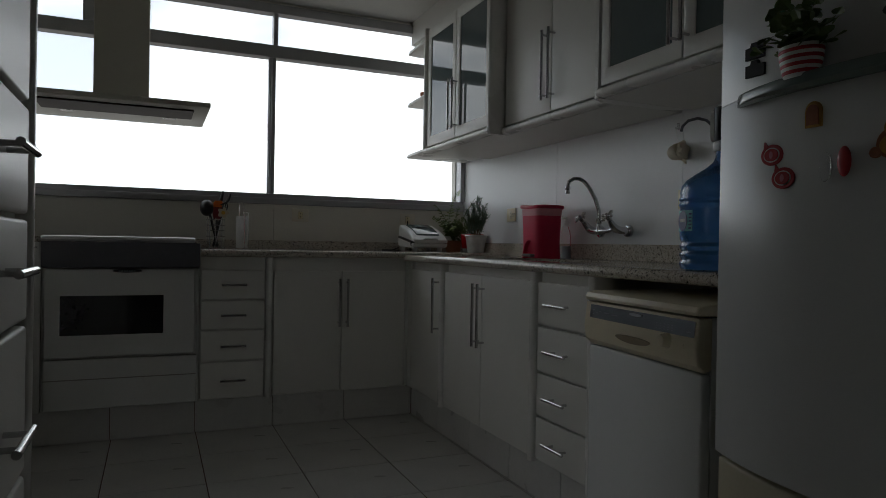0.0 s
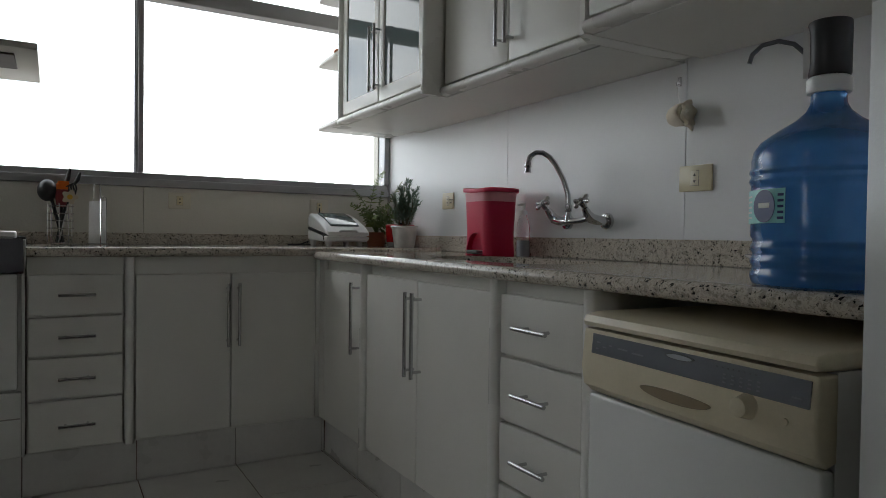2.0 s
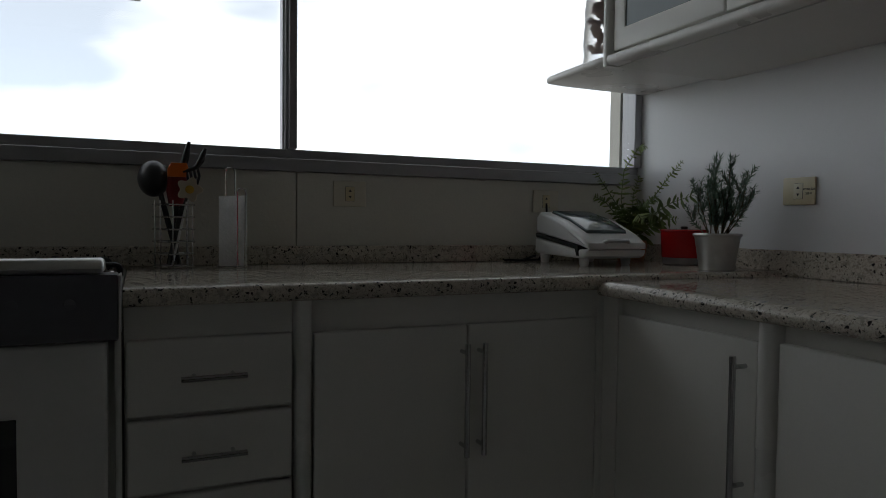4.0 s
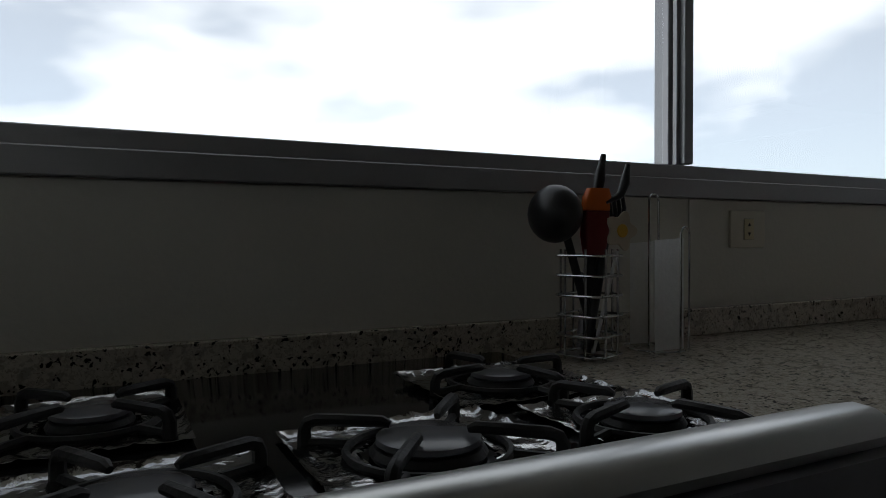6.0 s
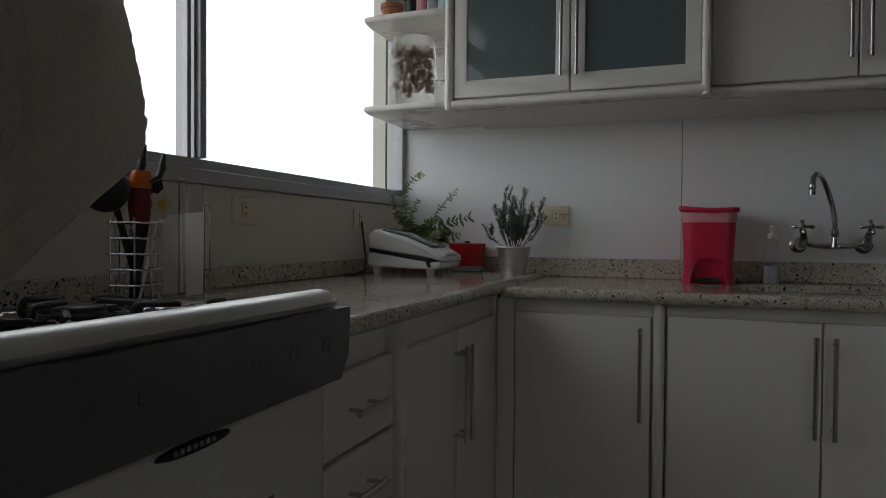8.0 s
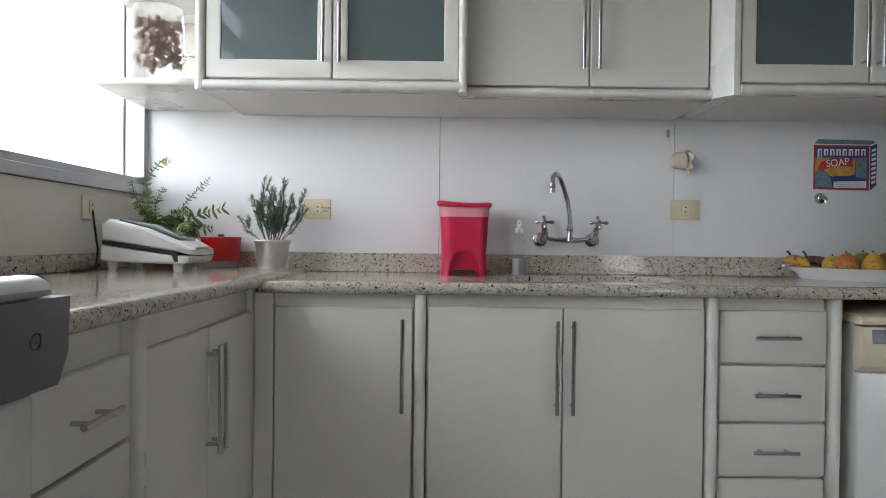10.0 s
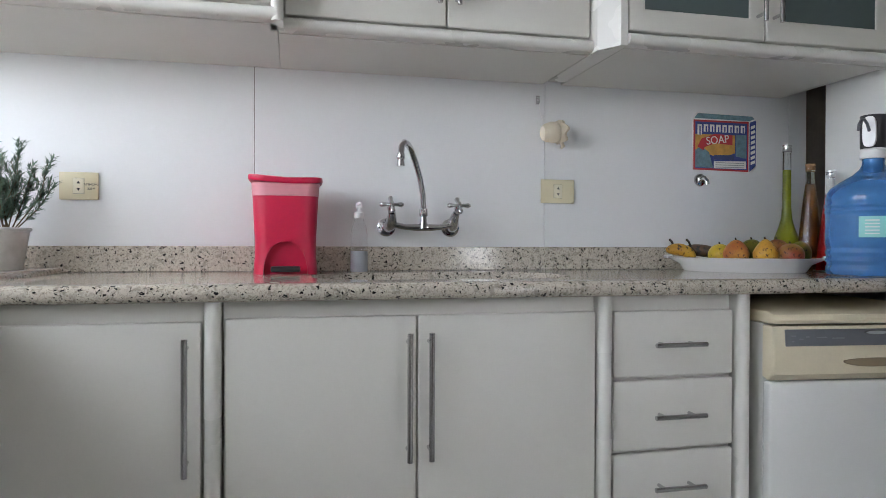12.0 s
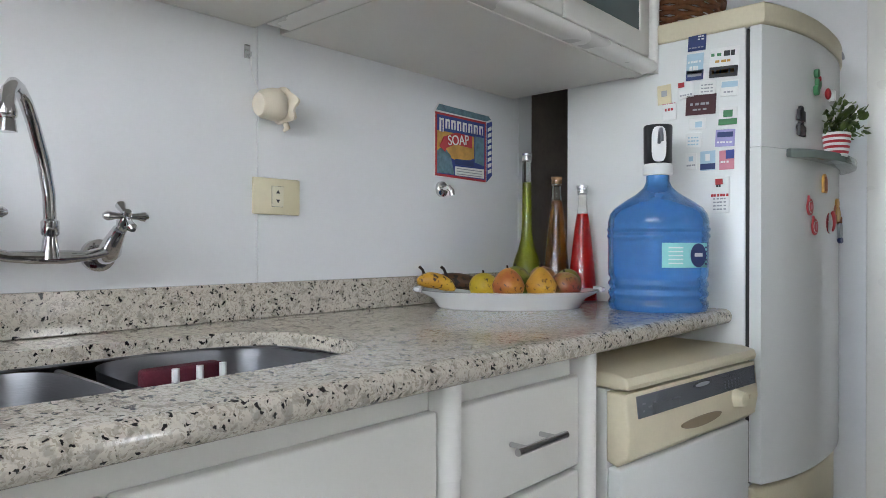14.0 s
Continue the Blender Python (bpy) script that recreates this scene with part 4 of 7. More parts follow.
part("bridge", tube([(1.716, 2.506, 0.990), (1.712, 2.47, 0.982), (1.706, YF + 0.02, 0.981), (1.706, YF - 0.02, 0.981), (1.712, 2.37, 0.982), (1.716, 2.332, 0.990)], [0.009, 0.008, 0.010, 0.010, 0.008, 0.009], 14), M_CHROME, tap)
part("riser", tube([(1.706, YF, 0.978), (1.706, YF, 0.995), (1.706, YF, 1.010), (1.706, YF, 1.014), (1.706, YF, 1.032), (1.706, YF, 1.036)], [0.014, 0.011, 0.009, 0.012, 0.012, 0.008], 16), M_CHROME, tap)
spout = [(1.706, YF, 1.030), (1.704, YF + 0.002, 1.07), (1.694, YF + 0.012, 1.115), (1.676, YF + 0.030, 1.163), (1.660, YF + 0.044, 1.190), (1.642, YF + 0.057, 1.203), (1.622, YF + 0.068, 1.203), (1.606, YF + 0.078, 1.190), (1.601, YF + 0.081, 1.170)]
part("spout", tube(spout, 0.0085, 16), M_CHROME, tap)
part("aerator", tube([(1.601, YF + 0.081, 1.172), (1.601, YF + 0.081, 1.164), (1.601, YF + 0.081, 1.158), (1.601, YF + 0.081, 1.154), (1.601, YF + 0.081, 1.138)], [0.010, 0.0115, 0.0115, 0.009, 0.0115], 16), M_CHROME, tap)

small = thing("wall_tap", (XR, 1.50, 1.143), "small chrome wall stub under the soap sign", "tap")
part("flange", tube([(XR - 0.0005, 1.50, 1.143), (XR - 0.008, 1.50, 1.143), (XR - 0.012, 1.50, 1.143)], [0.020, 0.019, 0.010], 20), M_CHROME, small)
part("nozzle", tube([(XR - 0.01, 1.50, 1.143), (XR - 0.026, 1.498, 1.146), (XR - 0.033, 1.495, 1.138), (XR - 0.034, 1.494, 1.126)], 0.007, 12), M_CHROME, small)

# ---- red bin with pedal ----
BX, BY = 1.655, 2.792


def rounded_rect(cx, cy, dx, dy, n=6, p=5.0):
    return stadium(cx, cy, dx, dy, n, p)


def loft(rows, cap0=True, cap1=True):
    bm = bmesh.new()
    rings = [[bm.verts.new((x, y, z)) for x, y in pts] for pts, z in rows]
    k = len(rings[0])
    for r0, r1 in zip(rings, rings[1:]):
        for i in range(k):
            bm.faces.new((r0[i], r0[(i + 1) % k], r1[(i + 1) % k], r1[i]))
    if cap0:
        bm.faces.new(rings[0][::-1])
    if cap1:
        bm.faces.new(rings[-1])
    return bm


bin_ = thing("sink_bin", (BX, BY, TR), "red plastic pedal bin with a cloudy band", "bin")
body = loft([(rounded_rect(BX, BY, 0.140, 0.160), TR), (rounded_rect(BX, BY, 0.139, 0.159), TR + 0.012), (rounded_rect(BX, BY, 0.135, 0.153), TR + 0.045), (rounded_rect(BX, BY, 0.134, 0.153), TR + 0.085), (rounded_rect(BX, BY, 0.141, 0.165), TR + 0.196)])
bmesh.ops.recalc_face_normals(body, faces=body.faces)
arch = [(BY + 0.054 * math.cos(t), TR - 0.004 + 0.087 * math.sin(t) ** 0.8) for t in [math.pi * k / 16 for k in range(17)]]
cut = bpy.data.objects.new("cut", mesh_of(prism(arch, "x", BX - 0.12, BX - 0.045), "cut", M_RED, (BX, BY, TR), False))
whole = bpy.data.objects.new("whole", mesh_of(body, "whole", M_RED, (BX, BY, TR), False))
for o in (cut, whole):
    scene.collection.objects.link(o)
bo = whole.modifiers.new("recess", "BOOLEAN")
bo.operation, bo.object = "DIFFERENCE", cut
bpy.context.view_layer.update()
body = bmesh.new()
body.from_mesh(bpy.data.meshes.new_from_object(whole.evaluated_get(bpy.context.evaluated_depsgraph_get())))
bmesh.ops.translate(body, verts=body.verts, vec=Vector((BX, BY, TR)))
for o in (cut, whole):
    bpy.data.objects.remove(o)
part("bucket", body, M_RED, bin_)
part("band", loft([(rounded_rect(BX, BY, 0.142, 0.166), TR + 0.1962), (rounded_rect(BX, BY, 0.146, 0.171), TR + 0.228)]), M_REDCLEAR, bin_, "cloudy pink band")
lid = loft([(rounded_rect(BX, BY, 0.156, 0.182), TR + 0.2265), (rounded_rect(BX, BY, 0.160, 0.187), TR + 0.231), (rounded_rect(BX, BY, 0.158, 0.184), TR + 0.240), (rounded_rect(BX, BY, 0.140, 0.164), TR + 0.243), (rounded_rect(BX, BY, 0.11, 0.13), TR + 0.240)])
for v in lid.verts:
    q = (v.co.y - BY) / 0.092
    v.co.z += 0.007 * q * q + 0.003 * q
part("lid", lid, M_RED, bin_)
part("pedal", box(BX - 0.082, BX - 0.050, BY - 0.036, BY + 0.036, TR + 0.006, TR + 0.020, 0.004), M_BLACKPL, bin_, "black pedal")

# ---- soap pump bottle ----
so = thing("soap_dispenser", (1.663, 2.602, TR), "clear pump bottle, one third full of pale soap", "soap dispenser")
SO = (1.663, 2.602)
part("bottle", lathe(*SO, TR, [(0.021, 0), (0.0235, 0.004), (0.0230, 0.05), (0.0215, 0.085), (0.0225, 0.100), (0.0190, 0.122), (0.013, 0.136), (0.011, 0.145)], 28), M_CLEARPL, so)
part("soap", lathe(*SO, TR + 0.003, [(0.0190, 0), (0.0210, 0.003), (0.0206, 0.055)], 20), M_SOAPLIQ, so, "pale soap liquid")
part("pump_collar", lathe(*SO, TR + 0.1455, [(0.013, 0), (0.013, 0.014), (0.006, 0.017), (0.005, 0.028)], 18), M_WHITEPL, so)
part("pump_head", tube([(SO[0], SO[1], TR + 0.172), (SO[0], SO[1], TR + 0.182), (SO[0] - 0.012, SO[1], TR + 0.183), (SO[0] - 0.026, SO[1], TR + 0.179)], [0.009, 0.008, 0.005, 0.004], 12), M_WHITEPL, so)


# ---- wall sockets ----
def socket(kind, u, z, wide=0.098, words=""):
    """kind x: on the panelled wall; y: on the window wall."""
    if kind == "x":
        base, o, s = (XR, u, z), Vector((-1, 0, 0)), Vector((0, 1, 0))
    else:
        base, o, s = (u, YW - 0.008, z), Vector((0, -1, 0)), Vector((1, 0, 0))
    base = Vector(base) + o * 0.0005

    def slab(du0, du1, dz0, dz1, d0, d1, bev):
        a, b = base + s * du0 + o * d0, base + s * du1 + o * d1
        return box(min(a.x, b.x), max(a.x, b.x), min(a.y, b.y), max(a.y, b.y), z + dz0, z + dz1, bev, 2)
    t = thing("wall_socket", tuple(base), "ivory plastic wall socket plate", "socket", "wall sockets")
    part("plate", slab(-wide / 2, wide / 2, -0.036, 0.036, 0, 0.008, 0.003), M_IVORY, t)
    part("joint", slab(-0.0135, 0.0135, -0.0205, 0.0205, 0.0078, 0.0086, 0.0), M_INK, t, "dark joint round the insert", smooth=False)
    part("insert", slab(-0.013, 0.013, -0.020, 0.020, 0.0084, 0.0100, 0.001), M_IVORY2, t)
    for dz, up in ((-0.009, -1), (0.009, 1)):
        tri = [(-0.0045, dz - 0.003 * up), (0.0045, dz - 0.003 * up), (0.0, dz + 0.004 * up)]
        c0, c1 = base + o * 0.0096, base + o * 0.0104
        if kind == "x":
            hole = prism([(base.y + u_, z + v_) for u_, v_ in tri], "x", min(c0.x, c1.x), max(c0.x, c1.x))
        else:
            hole = prism([(base.x + u_, z + v_) for u_, v_ in tri], "y", min(c0.y, c1.y), max(c0.y, c1.y))
        part("slot", hole, M_INK, t, "dark socket hole", smooth=False)
    if words and kind == "x":
        for k, w in enumerate(words.split("|")):
            lettering("lettering", w, 0.0075, M_INK, t, base + o * 0.0085 + s * -0.030 + Vector((0, 0, 0.004 - 0.011 * k)), (0, -1, 0), (0, 0, 1))
    return t


socket("x", 3.318, 1.083, 0.094, "ATENÇÃO|220 V")
socket("x", 1.988, 1.096, 0.108)
M_IVORY = mat("beige socket plastic", (0.71, 0.67, 0.56), 0.45, vary=0.04)
M_IVORY2 = mat("yellowed socket insert", (0.72, 0.64, 0.42), 0.4, vary=0.04)
socket("y", 0.754, 1.068, 0.096)
socket("y", 1.408, 1.062, 0.096)

# ---- hook with a cream pottery hanger ----
hk = thing("wall_hook", (XR, 2.052, 1.371), "small steel wall hook", "hook")
part("plate", box(XR - 0.004, XR - 0.0005, 2.046, 2.058, 1.358, 1.384, 0.001), M_STEEL, hk)
part("prong", tube([(XR - 0.003, 2.052, 1.364), (XR - 0.014, 2.052, 1.360), (XR - 0.016, 2.052, 1.368)], 0.002, 8), M_STEEL, hk)
cu = thing("hanging_holder", (XR - 0.03, 2.018, 1.23), "cream two-lobed pottery holder hung on the wall", "holder")


HX, HZ = XR - 0.036, 1.270
part("cup", tube([(HX, 2.050, HZ - 0.004), (HX, 2.049, HZ - 0.004), (HX, 2.040, HZ - 0.003), (HX, 2.022, HZ), (HX, 2.008, HZ), (HX, 2.002, HZ + 0.001)], [0.014, 0.021, 0.027, 0.031, 0.032, 0.029], 28), M_CREAMCER, cu)
bm = tube([(HX, 2.0025, HZ + 0.001), (HX + 0.002, 1.996, HZ + 0.001), (HX + 0.004, 1.988, HZ + 0.001), (HX + 0.005, 1.985, HZ + 0.001)], [0.028, 0.036, 0.034, 0.026], 36)
for v in bm.verts:
    a = math.atan2(v.co.z - HZ, v.co.x - HX)
    f = 1 + 0.05 * math.sin(5 * a + 0.7)
    v.co.x, v.co.z, v.co.y = min(XR - 0.001, HX + (v.co.x - HX) * f), HZ + (v.co.z - HZ) * f, v.co.y - 0.005 * math.sin(5 * a)
part("cup_rim", bm, M_CREAMCER, cu, "ruffled cream rim")
part("ear", tube([(HX, 1.990, HZ - 0.030), (HX + 0.003, 1.982, HZ - 0.040), (HX + 0.010, 1.986, HZ - 0.046)], [0.006, 0.006, 0.003], 10), M_CREAMCER, cu)
part("cord", tube([(XR - 0.014, 2.052, 1.364), (XR - 0.012, 2.048, 1.33), (XR - 0.014, 2.036, 1.298)], 0.0012, 6), M_PAPER, cu)

# ---- tin sign of a soap packet ----
sg = thing("tin_sign", (XR, 1.41, 1.17), "painted tin sign shaped like a blue soap packet", "sign")
X0 = XR - 0.004
outl = [(1.527, 1.340), (1.512, 1.360), (1.310, 1.357), (1.294, 1.345), (1.294, 1.190), (1.322, 1.170), (1.527, 1.174)]
part("plate", prism(outl, "x", X0, XR - 0.0006), M_WHITEINK, sg, smooth=False)


def patch(name, pts, material, parent, d):
    return part(name, prism(pts, "x", X0 - d, X0 - d + 0.0012), material, parent, smooth=False)


patch("front_border", [(1.525, 1.336), (1.324, 1.336), (1.324, 1.173), (1.525, 1.176)], M_REDINK, sg, 0.0010)
patch("front_field", [(1.519, 1.330), (1.330, 1.330), (1.330, 1.179), (1.519, 1.182)], M_BLUEINK, sg, 0.0016)
patch("side_field", [(1.320, 1.334), (1.297, 1.342), (1.297, 1.193), (1.320, 1.174)], M_BLUEINK, sg, 0.0010)
patch("top_field", [(1.522, 1.341), (1.510, 1.357), (1.312, 1.354), (1.302, 1.346), (1.322, 1.339)], M_TEALINK, sg, 0.0010)
patch("ochre_field", [(1.519, 1.290), (1.375, 1.290), (1.375, 1.232), (1.430, 1.215), (1.519, 1.240)], M_OCHRE, sg, 0.0022)
patch("sky_corner", [(1.519, 1.240), (1.498, 1.252), (1.470, 1.232), (1.455, 1.183), (1.519, 1.184)], M_TEALINK, sg, 0.0026)
patch("sky_field", [(1.372, 1.292), (1.333, 1.292), (1.333, 1.216), (1.372, 1.222)], M_TEALINK, sg, 0.0022)
patch("banner", [(1.512, 1.250), (1.497, 1.276), (1.450, 1.292), (1.385, 1.290), (1.385, 1.258), (1.450, 1.262), (1.487, 1.248), (1.490, 1.238)], M_REDINK, sg, 0.0030)
patch("text_box", [(1.452, 1.205), (1.334, 1.207), (1.334, 1.182), (1.452, 1.182)], M_WHITEINK, sg, 0.0026)
patch("dark_strip", [(1.452, 1.224), (1.378, 1.226), (1.378, 1.210), (1.452, 1.210)], M_NAVY, sg, 0.0028)
for k in range(8):
    y0 = 1.512 - 0.0225 * k
    h = 0.034 if k == 0 else 0.024
    z1 = 1.322
    patch("name_bar", [(y0, z1), (y0 - 0.0155, z1), (y0 - 0.0155, z1 - h), (y0, z1 - h)], M_WHITEINK, sg, 0.0032)
    patch("name_gap", [(y0 - 0.006, z1 - 0.006), (y0 - 0.0105, z1 - 0.006), (y0 - 0.0105, z1 - h), (y0 - 0.006, z1 - h)], M_BLUEINK, sg, 0.0036)
for k in range(8):
    z0 = 1.196 + 0.0165 * k
    patch("side_bar", [(1.316, z0), (1.301, z0 + 0.006), (1.301, z0 + 0.016), (1.316, z0 + 0.010)], M_WHITEINK, sg, 0.0024)
lettering("lettering", "SOAP", 0.036, M_WHITEINK, sg, (X0 - 0.0040, 1.440, 1.272), (0, -1, 0.12), (0, 0.12, 1), (0.95, 1))
for k in range(3):
    patch("fine_print", [(1.446, 1.201 - 0.007 * k), (1.342, 1.201 - 0.007 * k), (1.342, 1.199 - 0.007 * k), (1.446, 1.199 - 0.007 * k)], M_GREY, sg, 0.0030)

# ---- platter of fruit ----
PX, PY, PA = 1.572, 1.503, radians(45)
ca, sa = math.cos(PA), math.sin(PA)


def plat(u, v):
    return (PX + u * ca + v * sa, PY + u * sa - v * ca)


def oval(a, b, wave=0.0, n=64):
    pts = []
    for k in range(n):
        t = 2 * math.pi * k / n
        f = 1 + wave * math.cos(8 * t)
        pts.append(plat(a * f * math.cos(t), b * f * math.sin(t)))
    return pts


platter = thing("platter", (PX, PY, TR), "white oval ceramic platter with a scalloped rim", "platter")
part("dish", loft([(oval(0.160, 0.100), TR), (oval(0.164, 0.104), TR + 0.003), (oval(0.176, 0.118, 0.006), TR + 0.022), (oval(0.204, 0.140, 0.014), TR + 0.036), (oval(0.209, 0.144, 0.016), TR + 0.0405), (oval(0.203, 0.138, 0.014), TR + 0.0415), (oval(0.172, 0.112, 0.004), TR + 0.026), (oval(0.150, 0.092), TR + 0.010)]), M_CERAMIC, platter)
for s in (1, -1):
    c = [plat(s * (0.205 + 0.012 * math.sin(t)), 0.030 * math.cos(t)) for t in [math.pi * k / 8 for k in range(9)]]
    part("handle", tube([(x, y, TR + 0.042) for x, y in c], 0.0055, 10), M_CERAMIC, platter, "moulded white grip")


def fruit(label, cat, u, v, r, h, material, lift=0.013, tilt=0.0, neck=0.0):
    x, y = plat(u, v)
    z = TR + lift + h
    f = thing(cat, (x, y, TR + lift), label, cat, "fruit on the platter")
    bm = ellipsoid((x, y, z), (r, r * 0.9, h), 22, 14, lambda p: -neck * max(0.0, p.z) - 0.04 * math.sin(3 * math.atan2(p.y, p.x)) * 0.3)
    part("skin", bm, material, f)
    part("stem", tube([(x, y, z + h - 0.003), (x + 0.002, y + 0.002, z + h + 0.006)], [0.0025, 0.0018], 8), M_STEM, f)
    return f


fruit("ripe yellow and red mango with brown freckles", "mango", 0.010, -0.050, 0.038, 0.038, M_MANGO, 0.016, 0, 0.25)
fruit("yellow pear-shaped mango with dark spots", "mango", -0.065, -0.045, 0.036, 0.039, M_MANGOY, 0.016, 0, 0.4)
fruit("red mango turning green", "mango", -0.125, -0.020, 0.038, 0.032, M_MANGOR, 0.018)
fruit("small green unripe mango", "mango", -0.145, 0.035, 0.031, 0.033, M_MANGOG, 0.022)
fruit("smooth ripe yellow lemon", "lemon", 0.060, -0.010, 0.036, 0.031, M_LEMON, 0.018)
fruit("green and yellow mango behind the others", "mango", -0.020, 0.030, 0.038, 0.039, M_MANGOG, 0.016)
fruit("red mango behind the others", "mango", -0.085, 0.040, 0.038, 0.039, M_MANGOR, 0.016)
ban = thing("banana", (*plat(0.14, 0.01), TR + 0.03), "two overripe spotted bananas", "banana", "fruit on the platter")
for k, dv in enumerate((0.0, 0.030)):
    pts = []
    for i in range(12):
        t = i / 11
        x, y = plat((0.212 - 0.085 * t) if k == 0 else (0.180 - 0.135 * t), -0.020 + dv + 0.010 * math.sin(math.pi * t))
        pts.append((x, y, TR + 0.060 - 0.002 * k - 0.018 * t * t + 0.006 * math.sin(math.pi * t)))
    part("banana_body", tube(pts, [0.006, 0.012, 0.016, 0.018, 0.019, 0.019, 0.019, 0.018, 0.017, 0.015, 0.010, 0.004], 10), M_BANANA if k == 0 else M_BANANAD, ban, "blackened banana" if k else "")
for u in (0.195, 0.145):
    x, y = plat(u, 0.002)
    part("stalk", tube([(x, y, TR + 0.072), (x + 0.003, y + 0.004, TR + 0.086), (x + 0.008, y + 0.010, TR + 0.094)], [0.004, 0.003, 0.0035], 8), M_STEM, ban, "dark dried stalk")


# ---- bottles of oil and liquor ----
def liquor(label, x, y, rows, fill, liquid, cork, metal_top=0.0):
    b = thing("bottle", (x, y, TR), label, "bottle", "bottles on the worktop")
    top = rows[-1][1]
    part("glass", lathe(x, y, TR, rows, 28, caps=True), M_BOTTLE, b)

    def r_at(h):
        for (r0, h0), (r1, h1) in zip(rows, rows[1:]):
            if h0 <= h <= h1 and h1 > h0:
                return r0 + (r1 - r0) * (h - h0) / (h1 - h0)
        return rows[-1][0]
    hs = [0.004 + (fill - 0.004) * k / 16 for k in range(17)]
    part("liquid", lathe(x, y, TR, [(r_at(h) * 0.90, h) for h in hs], 24), liquid, b)
    part("stopper", lathe(x, y, TR + top - 0.010, [(r_at(top) * 0.8, 0), (r_at(top) * 0.85, 0.012), (r_at(top) * 1.05, 0.013), (r_at(top) * 1.05, 0.019)], 16), cork, b)


liquor("tall slim bottle of yellow-green oil", 1.704, 1.246, [(0.034, 0), (0.038, 0.005), (0.042, 0.03), (0.043, 0.055), (0.040, 0.082), (0.033, 0.108), (0.024, 0.132), (0.0165, 0.16), (0.0130, 0.20), (0.012, 0.37), (0.0135, 0.372), (0.0135, 0.384)], 0.315, M_OIL, M_STEEL)
liquor("cone-shaped bottle of dark amber liquor", 1.614, 1.238, [(0.036, 0), (0.038, 0.005), (0.033, 0.08), (0.022, 0.20), (0.012, 0.275), (0.011, 0.30), (0.014, 0.302), (0.014, 0.315)], 0.262, M_AMBER, M_CORK)
liquor("cone-shaped bottle of bright red liquor", 1.539, 1.234, [(0.036, 0), (0.038, 0.005), (0.033, 0.07), (0.021, 0.18), (0.011, 0.245), (0.0105, 0.275), (0.013, 0.277), (0.013, 0.288)], 0.225, M_REDLIQ, M_STEEL)

# ---- water jug with a pump ----
JX, JY = 1.288, 1.340
jug = thing("water_jug", (JX, JY, TR), "blue plastic water jug with an electric pump on top", "water jug")
ribs = [(0.100, 0.0), (0.112, 0.004), (0.116, 0.014)]
for z in (0.030, 0.052, 0.074):
    ribs += [(0.116, z - 0.008), (0.1125, z - 0.003), (0.1125, z + 0.003), (0.116, z + 0.008)]
ribs += [(0.1165, 0.10), (0.1165, 0.158)]
for z in (0.172, 0.187):
    ribs += [(0.1165, z - 0.006), (0.1195, z - 0.002), (0.1195, z + 0.002), (0.1165, z + 0.006)]
ribs += [(0.117, 0.205), (0.113, 0.222), (0.103, 0.236), (0.080, 0.252), (0.050, 0.270), (0.034, 0.284), (0.0275, 0.297), (0.0270, 0.312)]
part("jug_body", lathe(JX, JY, TR, ribs, 48), M_JUG, jug)
part("collar", lathe(JX, JY, TR + 0.3125, [(0.033, 0), (0.0345, 0.003), (0.0345, 0.022), (0.031, 0.026)], 28), M_WHITEPL, jug, "white pump collar")
DIRP = Vector((-0.48, 0.88, 0)).normalized()
SIDP = Vector((-DIRP.y, DIRP.x, 0))
part("pump", lathe(JX, JY, TR + 0.339, [(0.031, 0), (0.033, 0.003), (0.0335, 0.085), (0.0325, 0.088), (0.010, 0.089)], 28), M_BLACKPL, jug, "glossy black pump body")
fp = Vector((JX, JY, 0)) + DIRP * 0.026
bm = bmesh.new()
ov = [fp + SIDP * (0.0165 * math.copysign(abs(math.cos(t)) ** 0.6, math.cos(t))) + Vector((0, 0, TR + 0.381 + 0.040 * math.copysign(abs(math.sin(t)) ** 0.6, math.sin(t)))) for t in [2 * math.pi * k / 24 for k in range(24)]]
v0 = [bm.verts.new(p) for p in ov]
v1 = [bm.verts.new(p + DIRP * 0.013) for p in ov]
for i in range(24):
    bm.faces.new((v0[i], v0[(i + 1) % 24], v1[(i + 1) % 24], v1[i]))
bm.faces.new(v1)
part("pump_face", bm, M_WHITEPL, jug, "white pump face")
pz = Vector((JX, JY, TR + 0.395)) + DIRP * 0.038
part("pump_spout", tube([pz - Vector((0, 0, 0.012)), pz + DIRP * 0.016 + Vector((0, 0, 0.004)), pz + DIRP * 0.040 + Vector((0, 0, 0.012)), pz + DIRP * 0.066 + Vector((0, 0, 0.008)), pz + DIRP * 0.082 + Vector((0, 0, -0.006)), pz + DIRP * 0.086 + Vector((0, 0, -0.020))], 0.0040, 12), M_DARKP, jug, "bent dark steel spout")


def wrap(name, a0, a1, z0, z1, r, material, n=14, cap=None):
    """A label round the jug, between two angles."""
    bm = bmesh.new()
    cols = []
    for k in range(n + 1):
        a = a0 + (a1 - a0) * k / n
        cols.append([bm.verts.new((JX + q * math.cos(a), JY + q * math.sin(a), TR + z)) for q, z in ((r, z0), (r, z1), (r - 0.0012, z1), (r - 0.0012, z0))])
    for c0, c1 in zip(cols, cols[1:]):
        for i in range(4):
            bm.faces.new((c0[i], c0[(i + 1) % 4], c1[(i + 1) % 4], c1[i]))
    bm.faces.new(cols[0])
    bm.faces.new(cols[-1][::-1])
    return part(name, bm, material, jug)


